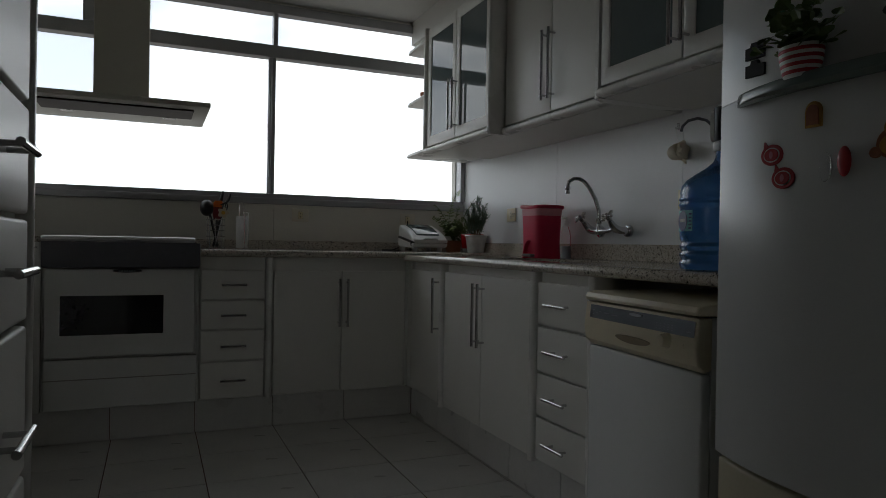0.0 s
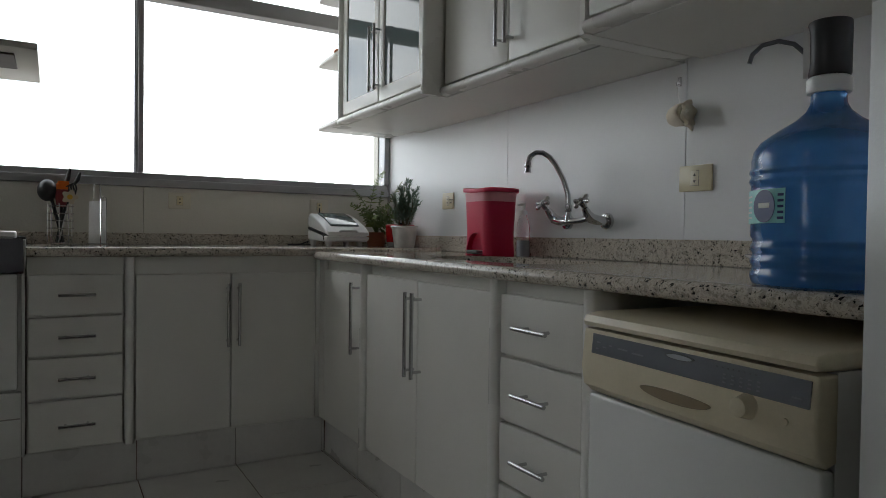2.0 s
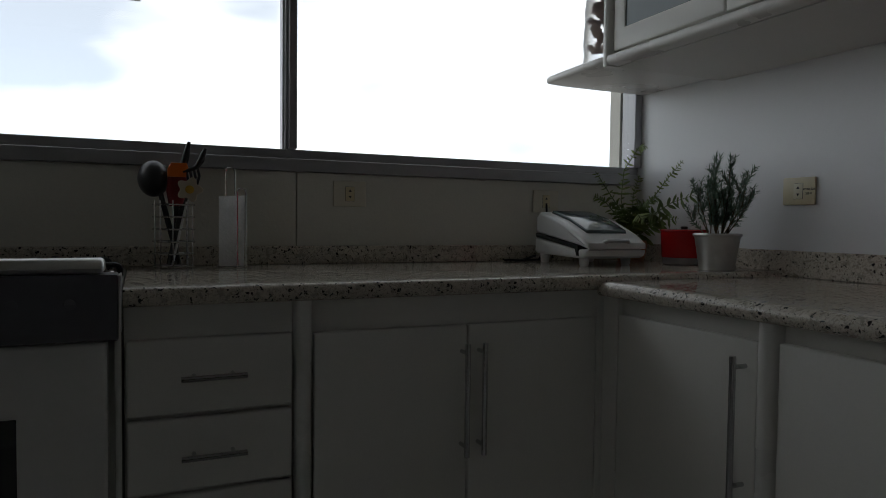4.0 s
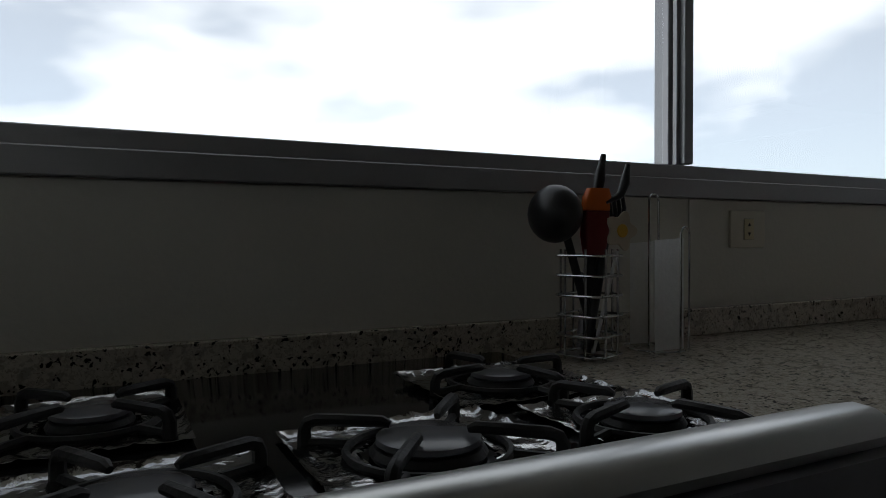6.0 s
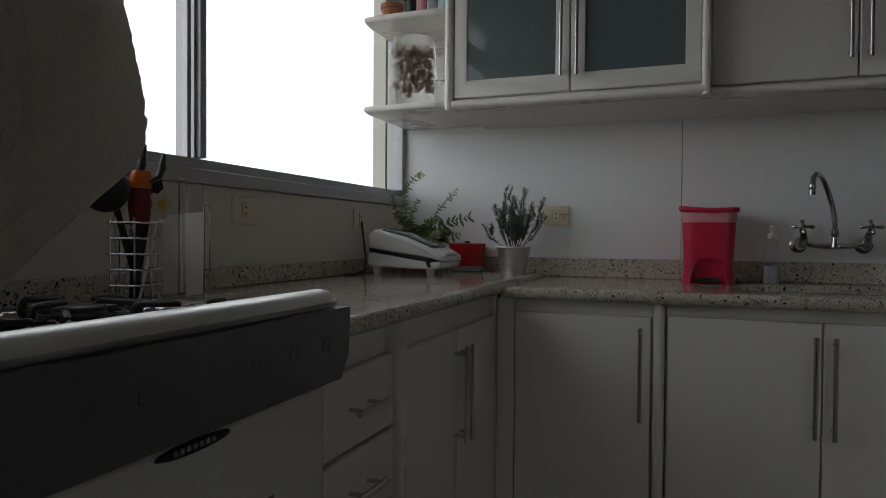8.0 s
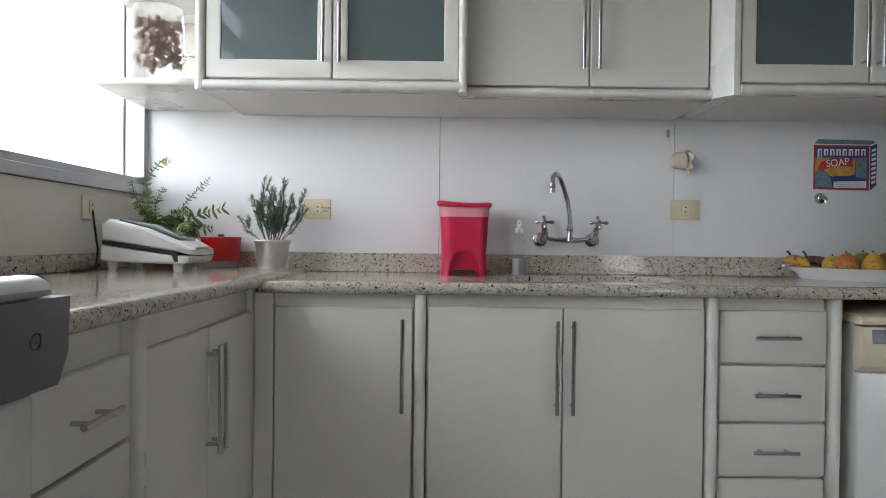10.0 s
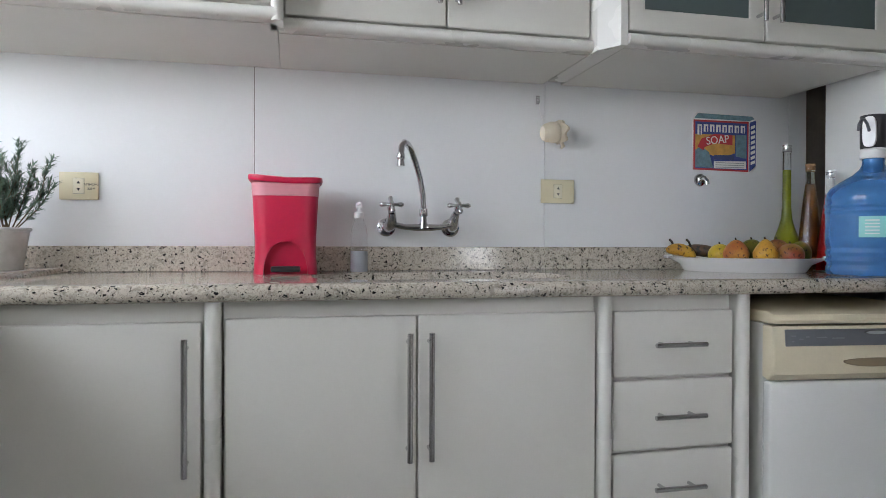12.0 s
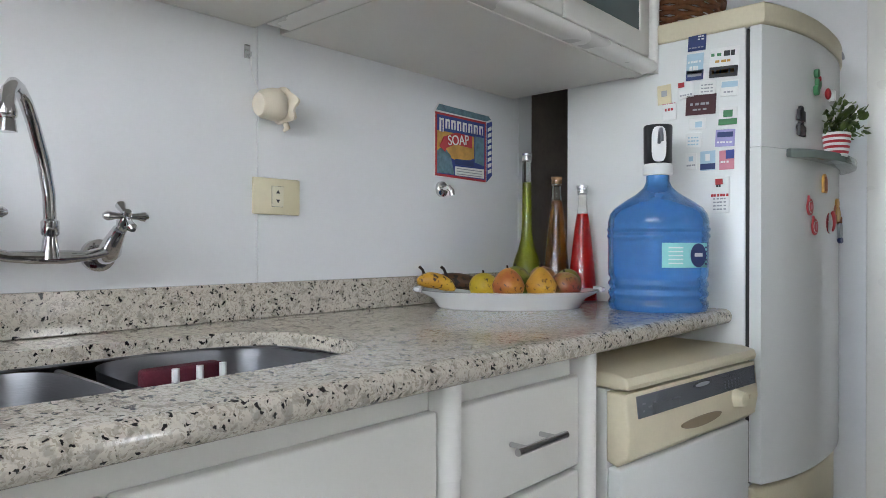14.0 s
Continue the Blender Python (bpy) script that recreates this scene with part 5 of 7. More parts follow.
LA, LB = radians(119), radians(181)
wrap("label", LA, LB, 0.102, 0.156, 0.1185, M_TEAL)
bm = bmesh.new()
LM = radians(162)
cen = Vector((JX + 0.1192 * math.cos(LM), JY + 0.1192 * math.sin(LM), TR + 0.129))
tan_ = Vector((-math.sin(LM), math.cos(LM), 0))
disc0 = [bm.verts.new(cen + tan_ * 0.025 * math.cos(t) + Vector((0, 0, 0.026 * math.sin(t)))) for t in [2 * math.pi * k / 24 for k in range(24)]]
bm.faces.new(disc0)
ex = bmesh.ops.extrude_face_region(bm, geom=bm.faces[:])
bmesh.ops.translate(bm, verts=[v for v in ex["geom"] if isinstance(v, bmesh.types.BMVert)], vec=Vector((math.cos(LM), math.sin(LM), 0)) * 0.0012)
part("label_roundel", bm, M_NAVY, jug, "navy label roundel", smooth=False)
for k in range(5):
    wrap("label_print", radians(126), radians(142), 0.110 + 0.0085 * k, 0.113 + 0.0085 * k, 0.1191, M_WHITEINK, 6)
wrap("label_print", LM - 0.11, LM + 0.11, 0.126, 0.134, 0.1212, M_WHITEINK, 6)
for k in range(5):
    wrap("label_print", radians(175), radians(180), 0.108 + 0.009 * k, 0.112 + 0.009 * k, 0.1191, M_NAVY, 3)
jug.scale = (0.91, 0.91, 0.95)

# ---- cooker details ----
M_CAP = mat("grey burner enamel", (0.16, 0.16, 0.17), 0.22, vary=0.1, scale=20)


def burner(x, y, r):
    b = part("burner", lathe(x, y, 0.8782, [(r * 0.95, 0), (r, 0.004), (r * 0.92, 0.009), (r * 0.78, 0.010)], 24), M_IRON, st, "dark burner ring")
    part("burner_cap", lathe(x, y, 0.8884, [(r * 0.86, 0), (r * 0.90, 0.002), (r * 0.88, 0.006), (r * 0.80, 0.0075), (0.004, 0.008)], 28), M_CAP, b, "smooth grey enamelled cap")
    return b


BURN = [(-0.345, 3.50, 0.040), (-0.131, 3.523, 0.048), (0.085, 3.514, 0.040), (-0.374, 3.737, 0.038), (0.056, 3.718, 0.040)]
for x, y, r in BURN:
    burner(x, y, r)


def foil_sheet(cx, cy, dx, dy, hole):
    """A crumpled sheet of foil round a burner."""
    bm = bmesh.new()
    n = 34
    grid = {}
    for i in range(n + 1):
        for j in range(n + 1):
            x, y = cx - dx / 2 + dx * i / n, cy - dy / 2 + dy * j / n
            d = math.hypot(x - cx, y - cy)
            z = 0.8786 + 0.005 * abs(noise.noise((x * 34, y * 34, 1.3))) + 0.0035 * abs(noise.noise((x * 60 + y * 70, y * 50 - x * 110, 4.0)))
            if i in (0, n) or j in (0, n):
                z += 0.004
            grid[i, j] = (bm.verts.new((x, y, z)), d)
    for i in range(n):
        for j in range(n):
            q = [grid[i, j], grid[i + 1, j], grid[i + 1, j + 1], grid[i, j + 1]]
            if min(k[1] for k in q) > hole:
                bm.faces.new([k[0] for k in q])
    bmesh.ops.delete(bm, geom=[v for v in bm.verts if not v.link_faces], context="VERTS")
    bmesh.ops.solidify(bm, geom=bm.faces[:], thickness=0.0006)
    return bm


for cx, cy, dx, dy, k in ((-0.345, 3.50, 0.18, 0.19, 0), (-0.131, 3.523, 0.20, 0.20, 1), (0.085, 3.514, 0.16, 0.18, 2), (-0.374, 3.737, 0.16, 0.20, 3), (0.056, 3.718, 0.20, 0.19, 4)):
    part("foil_liner", foil_sheet(cx, cy, dx, dy, BURN[k][2] + 0.003), M_FOIL, st, "crumpled aluminium foil liner")
part("foil_liner", foil_sheet(-0.462, 3.55, 0.026, 0.36, 0.0), M_FOIL, st, "strip of crumpled foil along the edge")


def trivet(x, y, reach, turn):
    """Cast iron pan support of one burner: four arms that rise from feet and bend inwards, on a low ring."""
    bm = bmesh.new()
    ring_ = [(x + reach * 0.62 * math.cos(a), y + reach * 0.62 * math.sin(a), 0.8835) for a in [2 * math.pi * k / 32 for k in range(33)]]
    add_tube(bm, ring_, 0.0036, 6)
    for k in range(4):
        a = turn + math.pi / 2 * k
        c, s_ = math.cos(a), math.sin(a)
        prof = [(reach, 0.8795), (reach, 0.893), (reach * 0.97, 0.899), (reach * 0.90, 0.9015), (reach * 0.60, 0.9025), (reach * 0.36, 0.903), (reach * 0.30, 0.901)]
        add_tube(bm, [(x + reach * 0.64 * c, y + reach * 0.64 * s_, 0.8835), (x + reach * c, y + reach * s_, 0.8822)], 0.0040, 6)
        add_tube(bm, [(x + r * c, y + r * s_, z) for r, z in prof], [0.0062, 0.0058, 0.0056, 0.0054, 0.0052, 0.0048, 0.003], 8)
    return bm


for (x, y, r), turn in zip(BURN, (0.5, 0.9, 0.35, 0.7, 0.2)):
    part("pan_support", trivet(x, y, r + 0.058, turn), M_IRON, st, "black cast iron pan support")
for x in (-0.38, -0.30, -0.22, -0.05, 0.03, 0.11):
    part("panel_mark", lathe(0, 0, 0, [(0.010, 0), (0.0105, 0.0008), (0.009, 0.001), (0.0085, 0.0002)], 20), M_DARKP, st).matrix_local = Matrix.Translation(Vector((x, 3.3195, 0.852)) - BASE[st.name]) @ Euler((radians(96), 0, 0)).to_matrix().to_4x4() @ Matrix.Translation(BASE[st.name])
part("end_cap", prism([(3.322, 0.897), (3.388, 0.897), (3.388, 0.80), (3.336, 0.80), (3.324, 0.835)], "x", ST1 + 0.0045, ST1 + 0.0085, 0.001, 1), M_SILVER, st, "silver end cap")
lettering("lettering", "GR", 0.014, M_INK, st, (ST0 - 0.026, SY + 0.0110, 0.872), (1, 0, 0), (0, 0, 1))
badge = part("badge", lathe(0, 0, 0, [(0.001, 0), (0.058, 0.0), (0.060, 0.001), (0.058, 0.0022), (0.001, 0.0024)], 28), M_BLACKPL, st, "dark oval badge plate")
badge.matrix_local = Matrix.Translation(Vector((-0.118, SY - 0.0005, 0.773)) - BASE[st.name]) @ Euler((radians(90), 0, 0)).to_matrix().to_4x4() @ Matrix.Diagonal((1, 0.13, 1, 1)) @ Matrix.Translation(BASE[st.name])
for k in range(7):
    part("badge_bar", box(-0.153 + 0.010 * k, -0.147 + 0.010 * k, SY - 0.0042, SY - 0.0030, 0.770, 0.776), M_GREY, st)

# ---- dishwasher details ----
def on_dw(name, y0, y1, z0, z1, material, d=0.0, bev=0.001, label="", t=0.003):
    """A patch on the sloping control panel."""
    def px(z):
        return DX - 0.012 + (0.008 if z > 0.684 else 0.0) * (z - 0.684) / 0.073 - d
    bm = prism([(px(z0), z0), (px(z1), z1), (px(z1) + t, z1), (px(z0) + t, z0)], "y", y0, y1, bev, 1)
    return part(name, bm, material, cpan, label)


on_dw("display", DY0 + 0.010, DY1 - 0.030, 0.710, 0.747, mat("grey display film", (0.30, 0.32, 0.36), 0.22, 0.7, vary=0.08), 0.001, label="grey-blue printed display strip")
oval_ = [(1.480 + 0.032 * math.cos(t), 0.7385 + 0.0055 * math.sin(t)) for t in [2 * math.pi * k / 24 for k in range(24)]]
part("badge", prism(oval_, "x", DX - 0.0085, DX - 0.0060), M_INK, cpan, "black oval badge")
part("badge_face", prism([(1.480 + (u - 1.480) * 0.86, 0.7385 + (v - 0.7385) * 0.7) for u, v in oval_], "x", DX - 0.0090, DX - 0.0084), M_GREY, cpan)
for k in range(5):
    for z_ in (0.7165, 0.7225, 0.7285):
        on_dw("display_print", 1.385 - 0.015 * k, 1.3905 - 0.015 * k, z_, z_ + 0.0022, M_DARKP, 0.0016, 0.0)
for k in range(8):
    on_dw("display_light", 1.402 - 0.010 * k, 1.4045 - 0.010 * k, 0.7375, 0.7395, M_INK, 0.0016, 0.0)
for y_, w_, z_ in ((1.690, 0.010, 0.731), (1.672, 0.010, 0.724), (1.655, 0.008, 0.729), (1.630, 0.026, 0.7275), (1.592, 0.030, 0.7255), (1.690, 0.006, 0.719), (1.275, 0.016, 0.720)):
    on_dw("display_print", y_ - w_, y_, z_, z_ + 0.0026, M_DARKP, 0.0016, 0.0)
# Grip has no hollow; the brown carries the shade of its scoop.
rec = [(1.488 + 0.078 * math.cos(t), 0.675 + 0.013 * math.sin(t) * (1.0 if math.sin(t) < 0 else 0.55)) for t in [2 * math.pi * k / 24 for k in range(24)]]
part("grip", prism(rec, "x", DX - 0.0135, DX - 0.006, 0.001, 1), mat("yellowed plastic darkened as scoop shade", (0.27, 0.21, 0.13), 0.5), cpan, "flat door grip with its scoop shade painted brown")
part("knob", tube([(DX - 0.006, 1.345, 0.692), (DX - 0.016, 1.345, 0.692), (DX - 0.030, 1.345, 0.692), (DX - 0.032, 1.345, 0.692)], [0.020, 0.017, 0.014, 0.010], 24), M_YELLOWED, cpan, "ribbed selector knob")
part("button", tube([(DX - 0.006, 1.282, 0.686), (DX - 0.014, 1.282, 0.686)], [0.006, 0.005], 14), M_YELLOWED, cpan, "small round button")

# ---- refrigerator fittings ----
hz = 1.212
prof = []
for k in range(21):
    y = RY1 - 0.075 - (RY1 - RY0 - 0.15) * k / 20
    prof.append((bulge(y) - 0.010 - 0.040 * math.sin(math.pi * min(1, max(0, k / 20))) ** 0.5, y))
outer = prof
inner = [(bulge(y) - 0.0005, y) for x, y in reversed(prof)]
part("door_handle", prism(outer + inner, "z", hz - 0.012, hz + 0.008, 0.003, 2), M_GREENGL, rf, "greenish acrylic handle ledge between the doors")
part("badge", ellipsoid((bulge(0.70) - 0.006, 0.70, 1.512), (0.003, 0.028, 0.010)), M_GREY, rf, "grey oval badge")
part("hinge", box(RX - 0.02, RX + 0.03, RY1 - 0.05, RY1 - 0.01, 1.4885, 1.4903), M_GREY, rf)




# wicker basket on top
bk = thing("wicker_basket", (1.45, 1.02, 1.538), "brown woven wicker basket on the refrigerator", "basket")
for k in range(9):
    z = 1.546 + 0.013 * k
    f = 1 + 0.012 * k
    pts = [(1.43 + 0.135 * f * math.cos(t), 0.99 + 0.155 * f * math.sin(t), z + 0.003 * math.sin(14 * t + k * math.pi)) for t in [2 * math.pi * i / 56 for i in range(57)]]
    part("strand", tube(pts, 0.0068, 6), M_WICKER, bk)
for i in range(14):
    t = 2 * math.pi * i / 14
    part("stake", tube([(1.43 + 0.135 * math.cos(t), 0.99 + 0.155 * math.sin(t), 1.541), (1.43 + 0.152 * math.cos(t), 0.99 + 0.174 * math.sin(t), 1.655)], 0.004, 6), M_WICKER, bk)
part("base", lathe(1.43, 0.99, 1.5385, [(0.130, 0), (0.134, 0.006), (0.02, 0.007)], 28, 1.0, 1.14), M_WICKER, bk)


# magnets on the side of the refrigerator
def side_spot(px, py):
    s = 0.001249 + (1318 - px) * 7.96e-7
    return 1.153 + (1318 - px) * 0.00128, 0.996 + (444 - py) * s


def side_magnet(label, cx, cz, w, h, material, prints=(), tilt=0.0, words=""):
    y = RY1 + 0.0006
    t = thing("fridge_magnet", (cx, y, cz), label, "magnet", "magnets on the refrigerator side")
    part("card", box(cx - w / 2, cx + w / 2, y, y + 0.0016, cz - h / 2, cz + h / 2, 0.0005, 1), material, t, smooth=False)
    lines = []
    for u0, u1, v0, v1, m in prints:
        n = max(1, int((u1 - u0) / 0.16)) if v1 - v0 < 0.22 else 1
        for k in range(n):
            q0 = u0 + (u1 - u0) * k / n
            lines.append((q0, q0 + (u1 - u0) / n * (1 if n == 1 else 0.55 + 0.3 * ((k * 7 + int(v0 * 50)) % 3) / 2), v0, v1, m))
    for u0, u1, v0, v1, m in lines:
        part("print", box(cx + w / 2 - u1 * w, cx + w / 2 - u0 * w, y + 0.0012, y + 0.0022, cz - h / 2 + v0 * h, cz - h / 2 + v1 * h), m, t, smooth=False)
    if words:
        lettering("lettering", words, h * 0.42, M_WHITEINK, t, (cx, y + 0.0026, cz), (-1, 0, 0), (0, 0, 1))
    t.rotation_euler.y = radians(tilt)
    return t


LINES = lambda m, n=3: tuple((0.12, 0.88, 0.15 + 0.7 * k / n, 0.15 + 0.7 * (k + 0.4) / n, m) for k in range(n))
def sm(label, x0, y0, x1, y1, material, prints=(), tilt=0.0, words=""):
    a, b = side_spot(x0, y0), side_spot(x1, y1)
    return side_magnet(label, (a[0] + b[0]) / 2, (a[1] + b[1]) / 2, abs(a[0] - b[0]), abs(a[1] - b[1]), material, prints, tilt, words)


t = sm("black magnet card with white letters", 1217, 64, 1250, 90, M_NAVY, ((0.55, 0.95, 0.55, 0.62, M_WHITEINK), (0.55, 0.95, 0.70, 0.77, M_WHITEINK), (0.08, 0.9, 0.14, 0.2, M_GREY)), -3)
sm("pale blue square magnet card", 1214, 102, 1245, 133, M_SKYINK, ((0.1, 0.9, 0.55, 0.65, M_WHITEINK), (0.2, 0.8, 0.2, 0.4, M_WHITEINK)), -3)
sm("narrow black and white magnet strip", 1213, 131, 1245, 143, M_NAVY, ((0.1, 0.9, 0.35, 0.6, M_GREY),), -3)
t = sm("white magnet card with a dark phone number strip", 1256, 92, 1308, 134, M_WHITEINK, ((0.02, 0.98, 0.0, 0.36, M_INK), (0.1, 0.9, 0.12, 0.26, M_OCHRE), (0.05, 0.45, 0.72, 0.82, M_GREENINK), (0.48, 0.95, 0.70, 0.88, M_INK), (0.2, 0.8, 0.5, 0.58, M_OCHRE)), -4)
sm("beige square magnet with a grey emblem", 1158, 158, 1185, 188, M_IVORY2, ((0.3, 0.7, 0.4, 0.7, M_GREY),), 2)
sm("white magnet with a red corner", 1199, 152, 1228, 176, M_WHITEINK, ((0.0, 0.4, 0.7, 1.0, M_REDINK), (0.1, 0.9, 0.15, 0.25, M_GREY)), 2)
sm("white magnet card with grey print", 1238, 148, 1268, 168, M_WHITEINK, LINES(M_GREY), -4)
sm("white magnet with a pale blue oval", 1276, 147, 1307, 170, M_WHITEINK, ((0.05, 0.95, 0.55, 0.9, M_SKYINK), (0.2, 0.8, 0.2, 0.3, M_GREY)), -4)
sm("dark wine magnet plate with scalloped ends", 1213, 176, 1268, 203, M_WINEPL, ((0.15, 0.85, 0.48, 0.60, M_GREY), (0.25, 0.75, 0.22, 0.3, M_GREY)), -3)
sm("white magnet framed in pink", 1168, 190, 1195, 216, M_WHITEINK, ((0.2, 0.8, 0.55, 0.7, M_REDINK), (0.0, 1.0, 0.95, 1.0, M_PINK)), 1)
sm("white magnet with a green house mark", 1273, 196, 1305, 222, M_WHITEINK, ((0.0, 1.0, 0.0, 0.35, M_GREENINK), (0.25, 0.75, 0.45, 0.85, M_GREENINK)), -2)
sm("small white magnet with a thin emblem", 1219, 216, 1249, 232, M_WHITEINK, ((0.4, 0.8, 0.2, 0.7, M_SKYINK),), -2)
sm("white magnet with blue lines", 1214, 241, 1242, 264, M_WHITEINK, LINES(M_SKYINK), -3)
sm("violet magnet with a dark ribbon", 1267, 235, 1301, 261, M_PURPLE, ((0.1, 0.9, 0.55, 0.85, M_NAVY), (0.1, 0.9, 0.2, 0.3, M_WHITEINK)), -3)
sm("white magnet with a blue star", 1213, 277, 1233, 304, M_WHITEINK, ((0.3, 0.7, 0.5, 0.8, M_SKYINK), (0.1, 0.9, 0.2, 0.3, M_GREY)), 0)
sm("pale blue magnet with a dark band", 1240, 273, 1267, 305, M_SKYINK, ((0.0, 1.0, 0.05, 0.35, M_NAVY), (0.35, 0.65, 0.5, 0.85, M_WHITEINK)), 0)
sm("round red and blue fridge magnet", 1274, 271, 1300, 303, M_PINK, ((0.45, 1.0, 0.55, 1.0, M_BLUEINK), (0.1, 0.7, 0.35, 0.45, M_WHITEINK)), 0)
sm("white magnet with a red-roofed house", 1263, 319, 1292, 346, M_WHITEINK, ((0.15, 0.6, 0.55, 0.9, M_REDINK), (0.2, 0.55, 0.4, 0.55, M_INK)), 0)
sm("small tear-off calendar magnet with a red band", 1260, 347, 1292, 381, M_WHITEINK, ((0.0, 1.0, 0.82, 0.95, M_REDINK), *LINES(M_GREY, 4)), 0)
sm("yellow and orange magnet card", 1142, 312, 1160, 334, M_OCHRE, ((0.2, 0.8, 0.2, 0.5, M_YOLK),), 0)


# magnets on the curved front
def front_thing(name, label, cat, y, z):
    x = bulge(y) - 0.0008
    return thing(name, (x, y, z), label, cat, "magnets on the refrigerator front"), x


def disc_x(x, y, z, ry, rz, t=0.005, n=22):
    return prism([(y + ry * math.cos(a), z + rz * math.sin(a)) for a in [2 * math.pi * k / n for k in range(n)]], "x", x - t, x, 0.001, 1)


for y, z in ((1.013, 1.092), (0.985, 1.046)):
    t, x = front_thing("fridge_magnet", "red speech-bubble magnet with a white inner ring", "magnet", y, z)
    part("backing", disc_x(x, y, z, 0.025, 0.020, 0.004), M_REDINK, t)
    part("ring", disc_x(x - 0.0032, y, z, 0.018, 0.014, 0.0015), M_WHITEINK, t)
    part("bubble", disc_x(x - 0.0040, y, z, 0.016, 0.012, 0.0018), M_REDINK, t)
    part("bubble_tip", prism([(y + 0.018, z + 0.010), (y + 0.016, z + 0.026), (y + 0.007, z + 0.014)], "x", x - 0.005, x - 0.0005), M_REDINK, t)
    part("print", disc_x(x - 0.0054, y, z, 0.004, 0.007, 0.001), M_PINK, t)
for y, z in ((1.062, 1.303), (1.061, 1.268)):
    t, x = front_thing("fridge_magnet", "black house-shaped flat fridge magnet", "magnet", y, z)
    part("plate", prism([(y + 0.023, z - 0.015), (y - 0.023, z - 0.015), (y - 0.023, z + 0.008), (y - 0.009, z + 0.009), (y - 0.006, z + 0.017), (y + 0.009, z + 0.017), (y + 0.012, z + 0.009), (y + 0.023, z + 0.008)], "x", x - 0.008, x, 0.001, 1), M_INK, t)
t, x = front_thing("fridge_magnet", "small arched niche magnet with a gilt rim", "magnet", 0.92, 1.152)
arch = [(0.92 + 0.016 * math.cos(a), 1.158 + 0.018 * math.sin(a)) for a in [math.pi * k / 10 for k in range(11)]] + [(0.904, 1.130), (0.936, 1.130)]
part("rim", prism(arch, "x", x - 0.006, x, 0.001, 1), M_OCHRE, t)
part("niche", prism([(0.92 + (u - 0.92) * 0.75, 1.148 + (v - 1.148) * 0.78) for u, v in arch], "x", x - 0.0075, x - 0.0055), M_TERRA, t)
t, x = front_thing("fridge_magnet", "clear and red pair of tiny clog magnets", "magnet", 0.875, 1.058)
part("clog", ellipsoid((x - 0.007, 0.893, 1.057), (0.007, 0.011, 0.026)), M_CLEARPL, t, "clear clog")
part("clog", ellipsoid((x - 0.007, 0.858, 1.063), (0.007, 0.012, 0.026)), M_REDINK, t, "red clog")
t, x = front_thing("fridge_magnet", "yellow carved wooden bird magnet", "magnet", 0.78, 1.093)
part("outline", disc_x(x + 0.0005, 0.779, 1.085, 0.030, 0.026, 0.004), M_TERRA, t)
part("body", disc_x(x, 0.778, 1.082, 0.024, 0.018, 0.006), M_OCHRE, t)
part("head", disc_x(x, 0.782, 1.110, 0.013, 0.014, 0.006), M_OCHRE, t)
part("bowl", disc_x(x - 0.001, 0.808, 1.072, 0.010, 0.009, 0.006), M_TERRA, t, "brown bowl")
t, x = front_thing("fridge_magnet", "painted figurine magnet in brown and blue", "magnet", 0.732, 1.045)
part("body", disc_x(x, 0.735, 1.040, 0.016, 0.024, 0.008), M_GREY, t)
part("head", disc_x(x - 0.001, 0.738, 1.070, 0.008, 0.009, 0.008), M_TERRA, t)
part("base", disc_x(x - 0.001, 0.735, 1.016, 0.018, 0.008, 0.008), M_NAVY, t)
t, x = front_thing("fridge_magnet", "dark moulded relief fridge magnet", "magnet", 0.77, 1.293)
relief = [(0.77 + (0.026 + 0.005 * math.sin(4 * a + 0.6)) * math.cos(a), 1.293 + (0.020 + 0.004 * math.sin(3 * a)) * math.sin(a)) for a in [2 * math.pi * k / 30 for k in range(30)]]
part("relief", prism(relief, "x", x - 0.009, x, 0.002, 2), M_DARKP, t)
t, x = front_thing("fridge_magnet", "dark square photo fridge magnet", "magnet", 0.70, 1.300)
part("plate", box(x - 0.004, x + 0.004, 0.678, 0.722, 1.275, 1.325, 0.001, 1), M_INK, t)
t, x = front_thing("fridge_magnet", "green leafy frog magnet with a red dot", "magnet", 0.985, 1.385)
for dy, dz, r in ((0.006, 0.022, 0.010), (-0.006, 0.0, 0.013), (0.008, -0.018, 0.012)):
    part("leaf", disc_x(x - 0.002, 0.985 + dy, 1.385 + dz, r, r, 0.010), M_GREENINK, t)
part("dot", disc_x(x - 0.009, 0.982, 1.395, 0.006, 0.006, 0.005), M_REDINK, t)
t, x = front_thing("fridge_magnet", "small red bow magnet with a white clip", "magnet", 0.90, 1.372)
part("bow", ellipsoid((x - 0.007, 0.908, 1.372), (0.007, 0.010, 0.014)), M_REDINK, t)
part("clip", box(x - 0.018, x - 0.002, 0.880, 0.892, 1.358, 1.384, 0.002, 1), M_WHITEPL, t)


